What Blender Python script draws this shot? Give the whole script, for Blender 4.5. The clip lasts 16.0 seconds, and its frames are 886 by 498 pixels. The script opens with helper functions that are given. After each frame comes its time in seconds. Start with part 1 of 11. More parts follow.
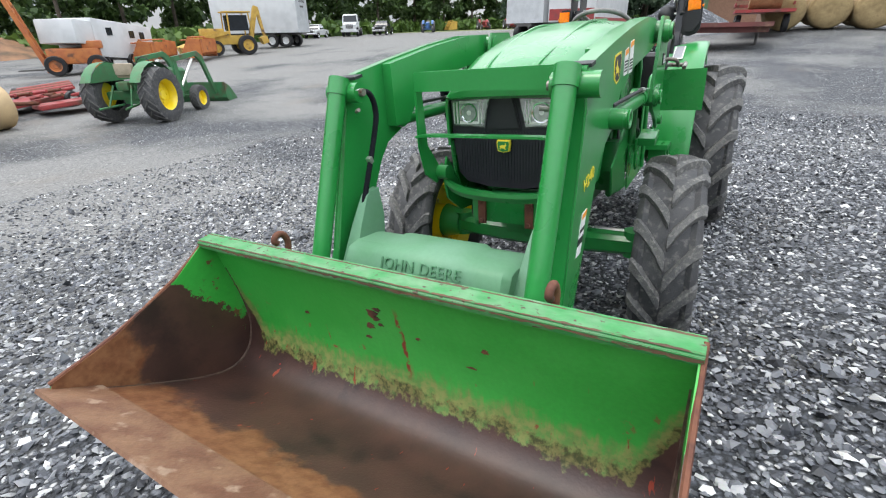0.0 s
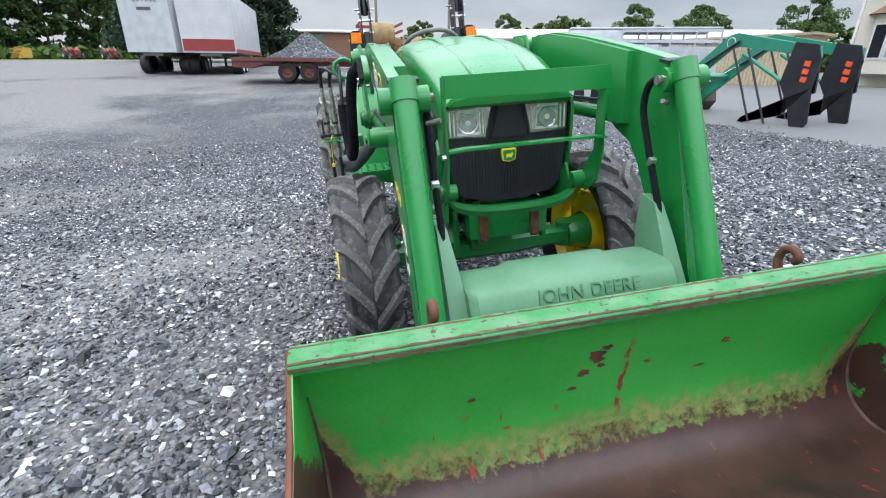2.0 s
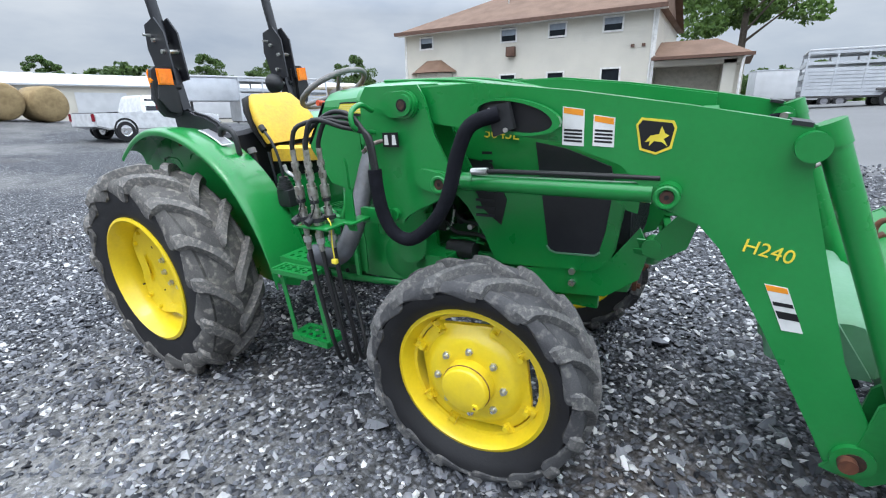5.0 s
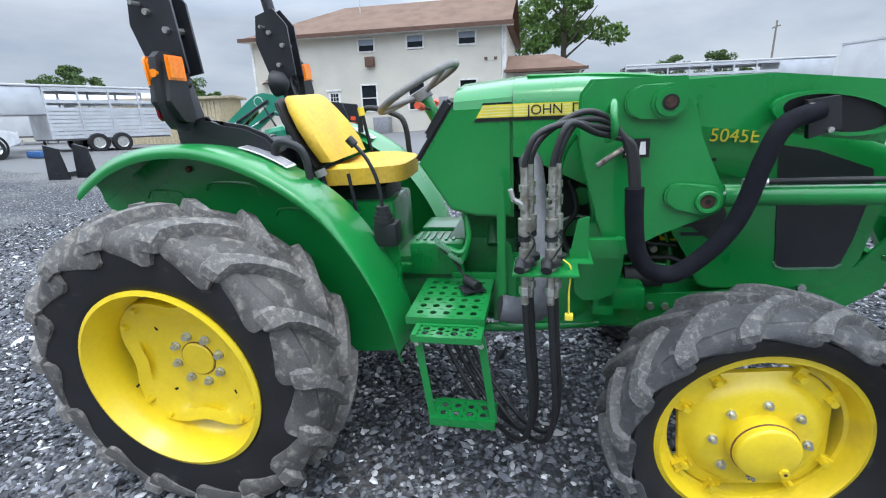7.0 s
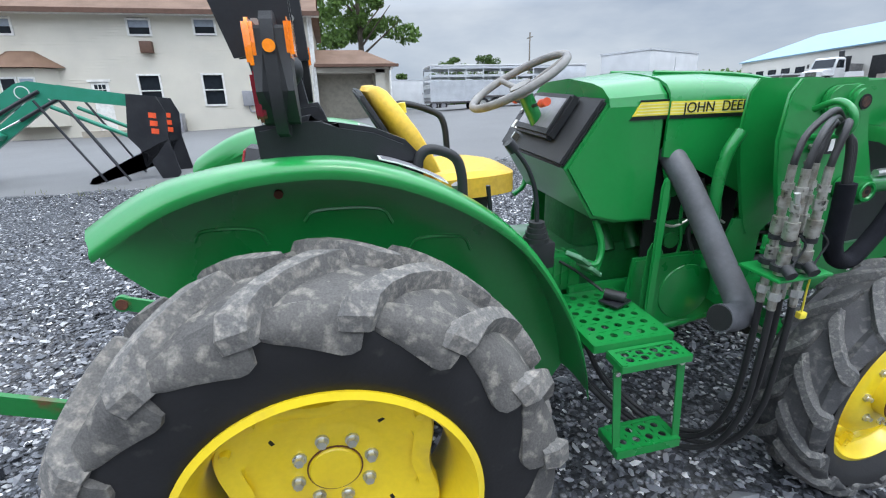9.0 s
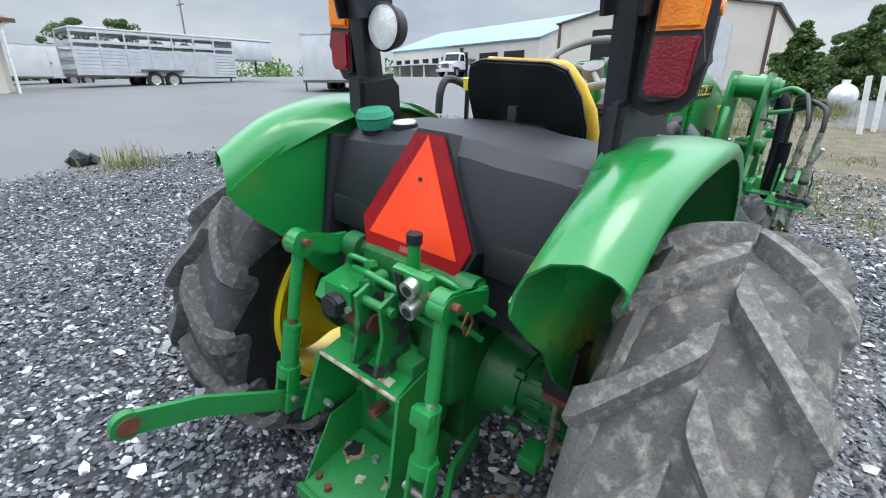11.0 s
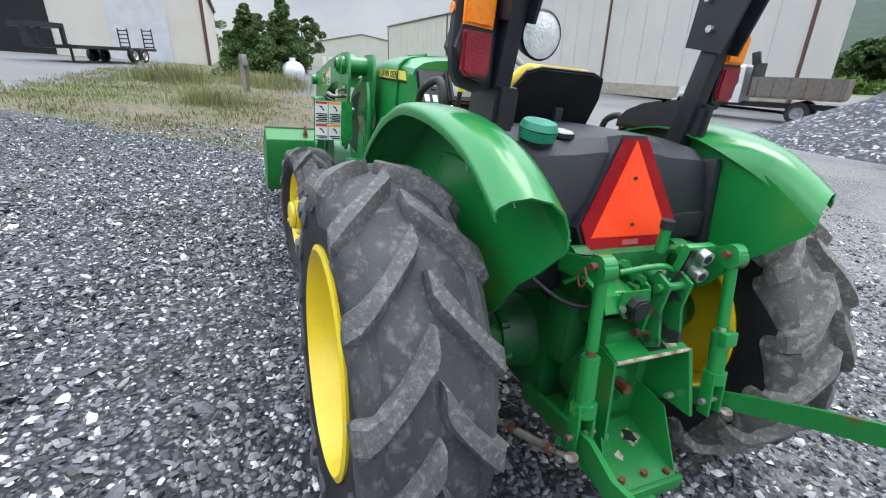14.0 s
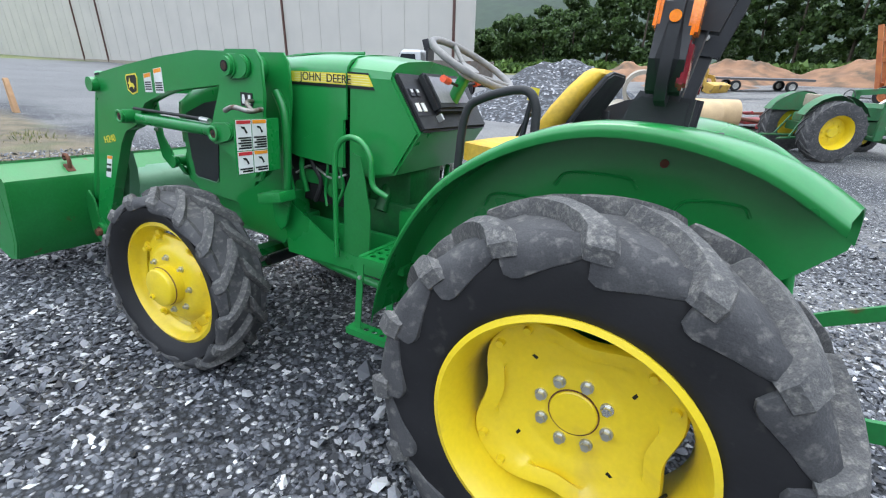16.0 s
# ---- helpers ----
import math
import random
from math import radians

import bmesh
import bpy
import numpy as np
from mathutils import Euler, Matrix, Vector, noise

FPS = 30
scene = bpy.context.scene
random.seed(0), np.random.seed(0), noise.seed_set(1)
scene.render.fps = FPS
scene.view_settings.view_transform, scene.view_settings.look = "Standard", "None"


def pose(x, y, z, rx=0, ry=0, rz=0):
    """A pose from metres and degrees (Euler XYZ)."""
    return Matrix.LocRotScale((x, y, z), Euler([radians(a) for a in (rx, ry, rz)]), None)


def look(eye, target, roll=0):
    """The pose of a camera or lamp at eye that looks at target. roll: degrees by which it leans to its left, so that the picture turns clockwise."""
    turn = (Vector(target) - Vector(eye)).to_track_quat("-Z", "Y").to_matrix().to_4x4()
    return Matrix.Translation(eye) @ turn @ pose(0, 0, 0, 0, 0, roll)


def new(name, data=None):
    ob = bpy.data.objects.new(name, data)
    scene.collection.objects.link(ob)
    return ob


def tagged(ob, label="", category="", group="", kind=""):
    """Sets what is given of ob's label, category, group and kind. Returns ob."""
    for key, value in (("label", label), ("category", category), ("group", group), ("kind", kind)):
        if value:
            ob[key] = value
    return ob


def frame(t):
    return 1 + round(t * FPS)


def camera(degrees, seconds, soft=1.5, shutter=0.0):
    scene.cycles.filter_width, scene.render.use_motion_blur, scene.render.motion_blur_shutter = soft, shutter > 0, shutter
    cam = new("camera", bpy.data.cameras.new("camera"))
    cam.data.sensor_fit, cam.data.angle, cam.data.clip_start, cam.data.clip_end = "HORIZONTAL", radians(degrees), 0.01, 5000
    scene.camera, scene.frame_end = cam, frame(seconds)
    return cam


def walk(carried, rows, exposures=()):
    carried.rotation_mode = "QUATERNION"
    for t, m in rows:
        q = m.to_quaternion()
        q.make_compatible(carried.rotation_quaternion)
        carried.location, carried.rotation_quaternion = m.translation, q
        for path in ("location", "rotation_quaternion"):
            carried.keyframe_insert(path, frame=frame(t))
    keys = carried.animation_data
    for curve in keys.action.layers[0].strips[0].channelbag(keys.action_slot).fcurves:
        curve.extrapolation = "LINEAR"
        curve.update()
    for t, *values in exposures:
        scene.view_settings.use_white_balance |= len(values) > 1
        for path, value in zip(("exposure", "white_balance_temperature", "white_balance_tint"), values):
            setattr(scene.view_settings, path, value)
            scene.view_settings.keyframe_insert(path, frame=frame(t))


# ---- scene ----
cam = camera(88.2, 16.0, soft=1.15)
PATH = [
    (0, (4.671, 0.909, 1.479), (3.112, -0.083, 0.715), -4.2),
    (0.5, (4.714, 0.524, 1.444), (3.006, -0.204, 0.7), -4.4),
    (1, (4.749, 0.13, 1.49), (2.946, -0.274, 0.724), -4.3),
    (1.5, (4.711, -0.287, 1.458), (2.854, -0.322, 0.717), -4.0),
    (2, (4.632, -0.687, 1.465), (2.801, -0.363, 0.727), -3.9),
    (2.5, (4.486, -1.045, 1.473), (2.741, -0.403, 0.737), -4.1),
    (3, (4.218, -1.332, 1.483), (2.599, -0.408, 0.759), -4.5),
    (3.2, (4.107, -1.442, 1.482), (2.546, -0.415, 0.768), -4.6),
    (5.3, (2.674, -2.196, 1.606), (1.757, -0.547, 0.942), -3.7),
    (5.5, (2.519, -2.189, 1.596), (1.657, -0.509, 0.936), -3.5),
    (6, (2.184, -2.21, 1.607), (1.45, -0.469, 0.95), -3.4),
    (6.5, (1.781, -2.242, 1.629), (1.199, -0.445, 0.972), -3.6),
    (7, (1.414, -2.186, 1.625), (0.991, -0.349, 0.956), -3.9),
    (7.5, (1.073, -2.141, 1.623), (0.833, -0.277, 0.939), -3.8),
    (8, (0.701, -2.115, 1.679), (0.656, -0.242, 0.98), -3.3),
    (8.5, (0.432, -2.015, 1.672), (0.591, -0.152, 0.961), -2.7),
    (8.7, (0.308, -1.949, 1.676), (0.558, -0.098, 0.961), -2.4),
    (10.8, (-1.083, -0.933, 1.613), (0.287, 0.294, 0.826), 1.9),
    (11, (-1.191, -0.81, 1.634), (0.266, 0.311, 0.846), 2.6),
    (11.5, (-1.382, -0.48, 1.609), (0.256, 0.34, 0.807), 3.6),
    (12, (-1.496, -0.143, 1.593), (0.274, 0.357, 0.808), 4.6),
    (12.5, (-1.661, 0.187, 1.608), (0.177, 0.349, 0.838), 5.3),
    (13, (-1.627, 0.481, 1.577), (0.216, 0.313, 0.818), 5.7),
    (13.5, (-1.494, 0.812, 1.575), (0.295, 0.323, 0.826), 6.0),
    (14, (-1.353, 1.169, 1.581), (0.335, 0.385, 0.848), 6.0),
    (14.5, (-1.12, 1.427, 1.559), (0.425, 0.377, 0.843), 5.9),
    (15, (-0.814, 1.68, 1.554), (0.542, 0.386, 0.854), 5.7),
    (15.5, (-0.517, 1.932, 1.57), (0.617, 0.433, 0.887), 5.3),
    (16, (-0.169, 2.014, 1.538), (0.727, 0.361, 0.856), 4.5),
]
# the lot slopes gently: LEAN turns the square of the tractor into the level world
LEAN = Matrix(((0.9998, -0.0008, -0.0219, 0), (-0.0008, 0.9976, -0.0698, 0), (0.0219, 0.0698, 0.9973, 0), (0, 0, 0, 1)))
walk(cam, [(t, LEAN @ look(eye, target, roll)) for t, eye, target, roll in PATH], [(0.0, 0.0, 7050, 10), (1.5, 0.0, 6720, 10), (2.5, 0.0, 6580, 10), (5.5, 0.0, 6380, 10), (7.0, 0.0, 6280, 10), (8.5, 0.0, 6350, 10), (11.0, 0.0, 6560, 10), (13.5, 0.0, 6650, 10), (15.5, 0.0, 6470, 10), (16.0, 0.0, 6450, 10)])

# ---- overcast sky and light ----
world = bpy.data.worlds.new("sky")
scene.world = world
world.use_nodes = True
wn, wl = world.node_tree.nodes, world.node_tree.links
wn.clear()
w_out, w_bg = wn.new("ShaderNodeOutputWorld"), wn.new("ShaderNodeBackground")
w_sky = wn.new("ShaderNodeTexSky")
w_sky.sky_type, w_sky.sun_disc = "NISHITA", False
w_sky.sun_elevation, w_sky.sun_rotation = radians(55), radians(200)
w_scale = wn.new("ShaderNodeVectorMath")
w_scale.operation = "SCALE"
w_scale.inputs["Scale"].default_value = 0.09
w_co, w_map, w_noise, w_ramp, w_mix = (wn.new(k) for k in ("ShaderNodeTexCoord", "ShaderNodeMapping", "ShaderNodeTexNoise", "ShaderNodeValToRGB", "ShaderNodeMix"))
w_map.inputs["Scale"].default_value = (1.0, 1.0, 3.2)
w_noise.inputs["Scale"].default_value, w_noise.inputs["Detail"].default_value, w_noise.inputs["Roughness"].default_value = 2.2, 6, 0.55
w_ramp.color_ramp.elements[0].position, w_ramp.color_ramp.elements[0].color = 0.33, (0.50, 0.585, 0.72, 1)
w_ramp.color_ramp.elements[1].position, w_ramp.color_ramp.elements[1].color = 0.66, (0.86, 0.925, 1.0, 1)
w_mix.data_type = "RGBA"
w_mix.inputs["Factor"].default_value = 0.86
wl.new(w_co.outputs["Generated"], w_map.inputs["Vector"])
wl.new(w_map.outputs["Vector"], w_noise.inputs["Vector"])
wl.new(w_noise.outputs["Fac"], w_ramp.inputs["Fac"])
wl.new(w_sky.outputs["Color"], w_scale.inputs[0])
wl.new(w_scale.outputs["Vector"], w_mix.inputs["A"])
wl.new(w_ramp.outputs["Color"], w_mix.inputs["B"])
# thin bright overcast: the veiled sun high up makes the top of the sky far brighter than the horizon
w_sep, w_rise, w_up = wn.new("ShaderNodeSeparateXYZ"), wn.new("ShaderNodeMapRange"), wn.new("ShaderNodeVectorMath")
wl.new(w_co.outputs["Generated"], w_sep.inputs[0])
wl.new(w_sep.outputs["Z"], w_rise.inputs["Value"])
w_rise.inputs["From Min"].default_value, w_rise.inputs["From Max"].default_value = 0.18, 0.58
w_rise.inputs["To Min"].default_value, w_rise.inputs["To Max"].default_value = 1.0, 4.7
w_up.operation = "SCALE"
wl.new(w_mix.outputs["Result"], w_up.inputs[0])
wl.new(w_rise.outputs["Result"], w_up.inputs["Scale"])
wl.new(w_up.outputs["Vector"], w_bg.inputs["Color"])
w_bg.inputs["Strength"].default_value = 0.88
wl.new(w_bg.outputs["Background"], w_out.inputs["Surface"])
sun_data = bpy.data.lights.new("sun", "SUN")
sun_data.energy, sun_data.angle, sun_data.color = 1.5, radians(25), (1.0, 0.98, 0.95)
sun = new("sun", sun_data)
sun.matrix_basis = look((0, 0, 60), (-12, 18, 0))


# ---- materials ----
def shader(name, colour, rough=0.5, metal=0.0, second=None, scale=6.0, spread=(0.4, 0.65), fine=60.0, fine_amount=0.25, bump=0.15, bump_scale=90.0,
           coat=0.0, third=None, third_scale=2.0, third_spread=(0.58, 0.68), stretch=(1, 1, 1), vary=0.0, rough_vary=0.12, spec=0.5, scatter=False):
    """Principled paint, rubber, wood: a base colour, blotches of a second, patches of a third, fine grain and bump."""
    m = bpy.data.materials.new(name)
    m.use_nodes = True
    n, l = m.node_tree.nodes, m.node_tree.links
    p = n["Principled BSDF"]
    p.inputs["Roughness"].default_value, p.inputs["Metallic"].default_value = rough, metal
    p.inputs["Specular IOR Level"].default_value = spec
    p.inputs["Coat Weight"].default_value, p.inputs["Coat Roughness"].default_value = coat, 0.12
    co, mp = n.new("ShaderNodeTexCoord"), n.new("ShaderNodeMapping")
    mp.inputs["Scale"].default_value = stretch
    l.new(co.outputs["Object"], mp.inputs["Vector"])
    if scatter:
        inf, away = n.new("ShaderNodeObjectInfo"), n.new("ShaderNodeVectorMath")
        away.operation = "SCALE"
        away.inputs[0].default_value = (17.0, 31.0, 23.0)
        l.new(inf.outputs["Random"], away.inputs["Scale"])
        l.new(away.outputs["Vector"], mp.inputs["Location"])

    def noise_of(size, detail=5.0):
        t = n.new("ShaderNodeTexNoise")
        t.inputs["Scale"].default_value, t.inputs["Detail"].default_value = size, detail
        l.new(mp.outputs["Vector"], t.inputs["Vector"])
        return t.outputs["Fac"]

    def band(fac, lo, hi):
        r = n.new("ShaderNodeMapRange")
        r.inputs["From Min"].default_value, r.inputs["From Max"].default_value = lo, hi
        l.new(fac, r.inputs["Value"])
        return r.outputs["Result"]

    def mix(fac, a, b, kind="MIX"):
        x = n.new("ShaderNodeMix")
        x.data_type, x.blend_type = "RGBA", kind
        for key, v in (("Factor", fac), ("A", a), ("B", b)):
            if isinstance(v, (int, float)):
                x.inputs[key].default_value = v
            elif isinstance(v, tuple):
                x.inputs[key].default_value = (*v, 1)
            else:
                l.new(v, x.inputs[key])
        return x.outputs["Result"]

    large = noise_of(scale)
    out = mix(band(large, *spread), colour, second or tuple(c * 0.82 for c in colour))
    if third:
        out = mix(band(noise_of(third_scale, 9.0), *third_spread), out, third)
    grain = n.new("ShaderNodeMapRange")
    grain.inputs["To Min"].default_value, grain.inputs["To Max"].default_value = 1 - fine_amount, 1 + fine_amount
    l.new(noise_of(fine, 3.0), grain.inputs["Value"])
    comb = n.new("ShaderNodeCombineColor")
    for k in ("Red", "Green", "Blue"):
        l.new(grain.outputs["Result"], comb.inputs[k])
    out = mix(1.0, out, comb.outputs["Color"], "MULTIPLY")
    if vary:
        info, vr = n.new("ShaderNodeObjectInfo"), n.new("ShaderNodeMapRange")
        vr.inputs["To Min"].default_value, vr.inputs["To Max"].default_value = 1 - vary, 1 + vary
        l.new(info.outputs["Random"], vr.inputs["Value"])
        vc = n.new("ShaderNodeCombineColor")
        for k in ("Red", "Green", "Blue"):
            l.new(vr.outputs["Result"], vc.inputs[k])
        out = mix(1.0, out, vc.outputs["Color"], "MULTIPLY")
    l.new(out, p.inputs["Base Color"])
    rr = n.new("ShaderNodeMapRange")
    rr.inputs["To Min"].default_value, rr.inputs["To Max"].default_value = max(rough - rough_vary, 0.02), min(rough + rough_vary, 1)
    l.new(large, rr.inputs["Value"])
    l.new(rr.outputs["Result"], p.inputs["Roughness"])
    if bump:
        b = n.new("ShaderNodeBump")
        b.inputs["Strength"].default_value, b.inputs["Distance"].default_value = bump, 0.004
        l.new(noise_of(bump_scale, 4.0), b.inputs["Height"])
        l.new(b.outputs["Normal"], p.inputs["Normal"])
    return m


GREEN = shader("green_paint", (0.007, 0.198, 0.038), 0.30, second=(0.012, 0.222, 0.047), scale=3, bump=0.05, coat=0.4, spec=0.46, fine_amount=0.08, third=(0.022, 0.182, 0.050), third_spread=(0.60, 0.78))
GREEN_WORN = shader("worn_green_paint", (0.008, 0.165, 0.032), 0.42, second=(0.014, 0.19, 0.045), scale=4, bump=0.2, fine_amount=0.15, third=(0.13, 0.05, 0.025), third_scale=6, third_spread=(0.66, 0.72))
GREASY = shader("greasy_green_casting", (0.006, 0.135, 0.028), 0.45, second=(0.006, 0.085, 0.021), scale=7, bump=0.4, bump_scale=50, fine_amount=0.3, third=(0.026, 0.030, 0.018), third_scale=6, third_spread=(0.60, 0.74))
GREEN_MATT = shader("faded_green_plastic", (0.085, 0.222, 0.118), 0.55, second=(0.11, 0.245, 0.15), scale=5, bump=0.1, fine_amount=0.1)
GREEN_CAP = shader("turquoise_cap_plastic", (0.02, 0.26, 0.15), 0.5, bump=0.1)
YELLOW = shader("yellow_paint", (0.80, 0.60, 0.016), 0.36, second=(0.74, 0.55, 0.022), scale=4, bump=0.06, coat=0.3, fine_amount=0.08, third=(0.56, 0.40, 0.05), third_scale=5, third_spread=(0.60, 0.80))
YELLOW_SEAT = shader("yellow_vinyl", (0.70, 0.45, 0.030), 0.55, second=(0.58, 0.37, 0.045), scale=7, bump=0.25, bump_scale=220)
BLACK = shader("black_plastic", (0.010, 0.011, 0.013), 0.55, second=(0.017, 0.018, 0.02), scale=8, bump=0.25, bump_scale=320)
BLACK_GLOSS = shader("black_steel_paint", (0.012, 0.013, 0.017), 0.38, second=(0.02, 0.021, 0.025), scale=5, bump=0.08)
TANK = shader("dark_grey_moulded_plastic", (0.011, 0.0115, 0.0155), 0.50, second=(0.016, 0.0165, 0.021), scale=4, bump=0.3, bump_scale=420)
RUBBER = shader("tyre_rubber", (0.038, 0.038, 0.041), 0.74, second=(0.066, 0.066, 0.068), scale=9, spread=(0.36, 0.64), bump=0.5, bump_scale=90, fine=220, fine_amount=0.40, third=(0.15, 0.145, 0.134), third_scale=30, third_spread=(0.54, 0.74), scatter=True)
LUG = shader("worn_tread_rubber", (0.072, 0.072, 0.073), 0.82, second=(0.110, 0.108, 0.105), scale=14, spread=(0.34, 0.66), bump=1.0, bump_scale=110, fine=260, fine_amount=0.6, third=(0.19, 0.182, 0.168), third_scale=60, third_spread=(0.50, 0.70), scatter=True)
SIDEWALL = shader("black_sidewall_rubber", (0.0055, 0.0055, 0.007), 0.62, second=(0.011, 0.011, 0.013), scale=5, bump=0.2, bump_scale=90, third=(0.045, 0.043, 0.040), third_scale=14, third_spread=(0.66, 0.80))
HOSE = shader("black_hose_rubber", (0.014, 0.014, 0.015), 0.5, bump=0.2, bump_scale=260)
SLEEVE = shader("woven_nylon_sleeve", (0.005, 0.0055, 0.009), 0.9, second=(0.010, 0.0105, 0.015), scale=20, bump=0.7, bump_scale=400, spec=0.2)
STEEL = shader("zinc_plated_steel", (0.66, 0.66, 0.63), 0.3, metal=0.85, bump=0.1, fine_amount=0.2)
CHROME = shader("chrome", (0.8, 0.8, 0.8), 0.12, metal=1.0, bump=0.03)
GREY_PAINT = shader("grey_painted_pipe", (0.30, 0.30, 0.32), 0.4, metal=0.3, second=(0.24, 0.24, 0.26), bump=0.1)
RUST = shader("rusty_steel", (0.10, 0.032, 0.018), 0.8, second=(0.16, 0.06, 0.03), scale=14, bump=0.6, bump_scale=60, third=(0.05, 0.02, 0.015), third_scale=8)
ORANGE_SMV = shader("fluorescent_orange_film", (0.95, 0.052, 0.008), 0.38, second=(0.95, 0.068, 0.012), scale=5, bump=0.03, fine_amount=0.06)
RED_SMV = shader("red_reflective_film", (0.25, 0.004, 0.008), 0.30, second=(0.32, 0.007, 0.011), scale=6, bump=0.08, bump_scale=500, spec=0.3)
AMBER = shader("amber_lens", (0.95, 0.22, 0.0), 0.16, second=(0.95, 0.28, 0.01), scale=9, bump=0.5, bump_scale=160, coat=0.6)
RED_LENS = shader("red_lens", (0.20, 0.004, 0.014), 0.16, second=(0.26, 0.008, 0.02), scale=9, bump=0.5, bump_scale=160, coat=0.6)
CLEAR = shader("clear_lamp_lens", (0.82, 0.82, 0.80), 0.14, metal=0.2, second=(0.66, 0.66, 0.64), scale=22, bump=0.8, bump_scale=120, coat=0.8)
STICKER_W = shader("white_decal", (0.74, 0.74, 0.72), 0.45, bump=0.0, fine_amount=0.06)
STICKER_O = shader("orange_decal", (0.85, 0.30, 0.02), 0.45, bump=0.0, fine_amount=0.06)
STICKER_R = shader("red_decal", (0.55, 0.03, 0.04), 0.45, bump=0.0, fine_amount=0.06)
STICKER_B = shader("black_decal", (0.008, 0.008, 0.010), 0.4, bump=0.0, fine_amount=0.1)
STRIPE_PALE = shader("pale_yellow_decal", (0.80, 0.77, 0.40), 0.42, bump=0.0, fine_amount=0.05)
STICKER_Y = shader("yellow_decal", (0.84, 0.68, 0.06), 0.4, bump=0.0, fine_amount=0.05)
ORANGE_KNOB = shader("orange_plastic", (0.80, 0.10, 0.03), 0.4, bump=0.05)
GREY_WHEEL = shader("weathered_grey_rim_plastic", (0.17, 0.165, 0.16), 0.7, second=(0.24, 0.23, 0.215), scale=12, bump=0.4, bump_scale=150)

DARK_RUST = shader("dark_pitted_rust", (0.035, 0.018, 0.013), 0.85, second=(0.075, 0.032, 0.02), scale=40, bump=0.6, bump_scale=120)
# near-black for solid pieces that stand for the shade inside holes
HOLE_SHADE = shader("opening_shade", (0.006, 0.007, 0.007), 0.9)


# ---- shapes ----
def bm_new():
    return bmesh.new()


def turned(rot):
    return Euler([radians(a) for a in rot]).to_matrix() if rot else Matrix.Identity(3)


def box(bm, c, s, rot=None, bevel=0.0):
    g = bmesh.ops.create_cube(bm, size=1.0)
    r = turned(rot)
    for v in g["verts"]:
        v.co = r @ Vector((v.co.x * s[0], v.co.y * s[1], v.co.z * s[2])) + Vector(c)
    if bevel:
        es = list({e for v in g["verts"] for e in v.link_edges})
        bmesh.ops.bevel(bm, geom=es, offset=bevel, segments=2, affect="EDGES", profile=0.6)


def cyl(bm, a, b, r, seg=16, r2=None, caps=True):
    a, b = Vector(a), Vector(b)
    q = (b - a).to_track_quat("Z", "Y").to_matrix()
    r2 = r if r2 is None else r2
    rings = []
    for p, rad in ((a, r), (b, r2)):
        rings.append([bm.verts.new(p + q @ Vector((rad * math.cos(2 * math.pi * k / seg), rad * math.sin(2 * math.pi * k / seg), 0))) for k in range(seg)])
    for k in range(seg):
        j = (k + 1) % seg
        bm.faces.new((rings[0][k], rings[0][j], rings[1][j], rings[1][k]))
    if caps:
        bm.faces.new(rings[0][::-1])
        bm.faces.new(rings[1])


def rounded(pts, n=5):
    """A smooth curve through the points."""
    p = [Vector(q) for q in pts]
    p = [2 * p[0] - p[1], *p, 2 * p[-1] - p[-2]]
    out = []
    for i in range(1, len(p) - 2):
        for k in range(n):
            t = k / n
            out.append(0.5 * (2 * p[i] + (p[i + 1] - p[i - 1]) * t + (2 * p[i - 1] - 5 * p[i] + 4 * p[i + 1] - p[i + 2]) * t * t + (3 * p[i] - p[i - 1] - 3 * p[i + 1] + p[i + 2]) * t ** 3))
    return [*out, p[-2]]


def tube(bm, pts, r, seg=10, smooth=5):
    pts = rounded(pts, smooth) if smooth else [Vector(q) for q in pts]
    rings, side = [], None
    for i, p in enumerate(pts):
        d = (pts[min(i + 1, len(pts) - 1)] - pts[max(i - 1, 0)]).normalized()
        if side is None:
            side = d.orthogonal().normalized()
        side = (side - d * side.dot(d)).normalized()
        up = d.cross(side)
        rings.append([bm.verts.new(p + r * (math.cos(2 * math.pi * k / seg) * side + math.sin(2 * math.pi * k / seg) * up)) for k in range(seg)])
    for a, b in zip(rings, rings[1:]):
        for k in range(seg):
            j = (k + 1) % seg
            bm.faces.new((a[k], a[j], b[j], b[k]))
    bm.faces.new(rings[0][::-1])
    bm.faces.new(rings[-1])


def prism(bm, pts, a, b, axis="y", bevel=0.0):
    """A plate: the outline pts in the two other axes, from a to b along the axis."""
    def at(p, w):
        return {"y": (p[0], w, p[1]), "x": (w, p[0], p[1]), "z": (p[0], p[1], w)}[axis]
    lo, hi = [bm.verts.new(at(p, a)) for p in pts], [bm.verts.new(at(p, b)) for p in pts]
    f = [bm.faces.new(lo), bm.faces.new(hi[::-1])]
    for i in range(len(pts)):
        j = (i + 1) % len(pts)
        f.append(bm.faces.new((lo[i], hi[i], hi[j], lo[j])))
    if bevel:
        bmesh.ops.bevel(bm, geom=list(f[0].edges) + list(f[1].edges), offset=bevel, segments=2, affect="EDGES")


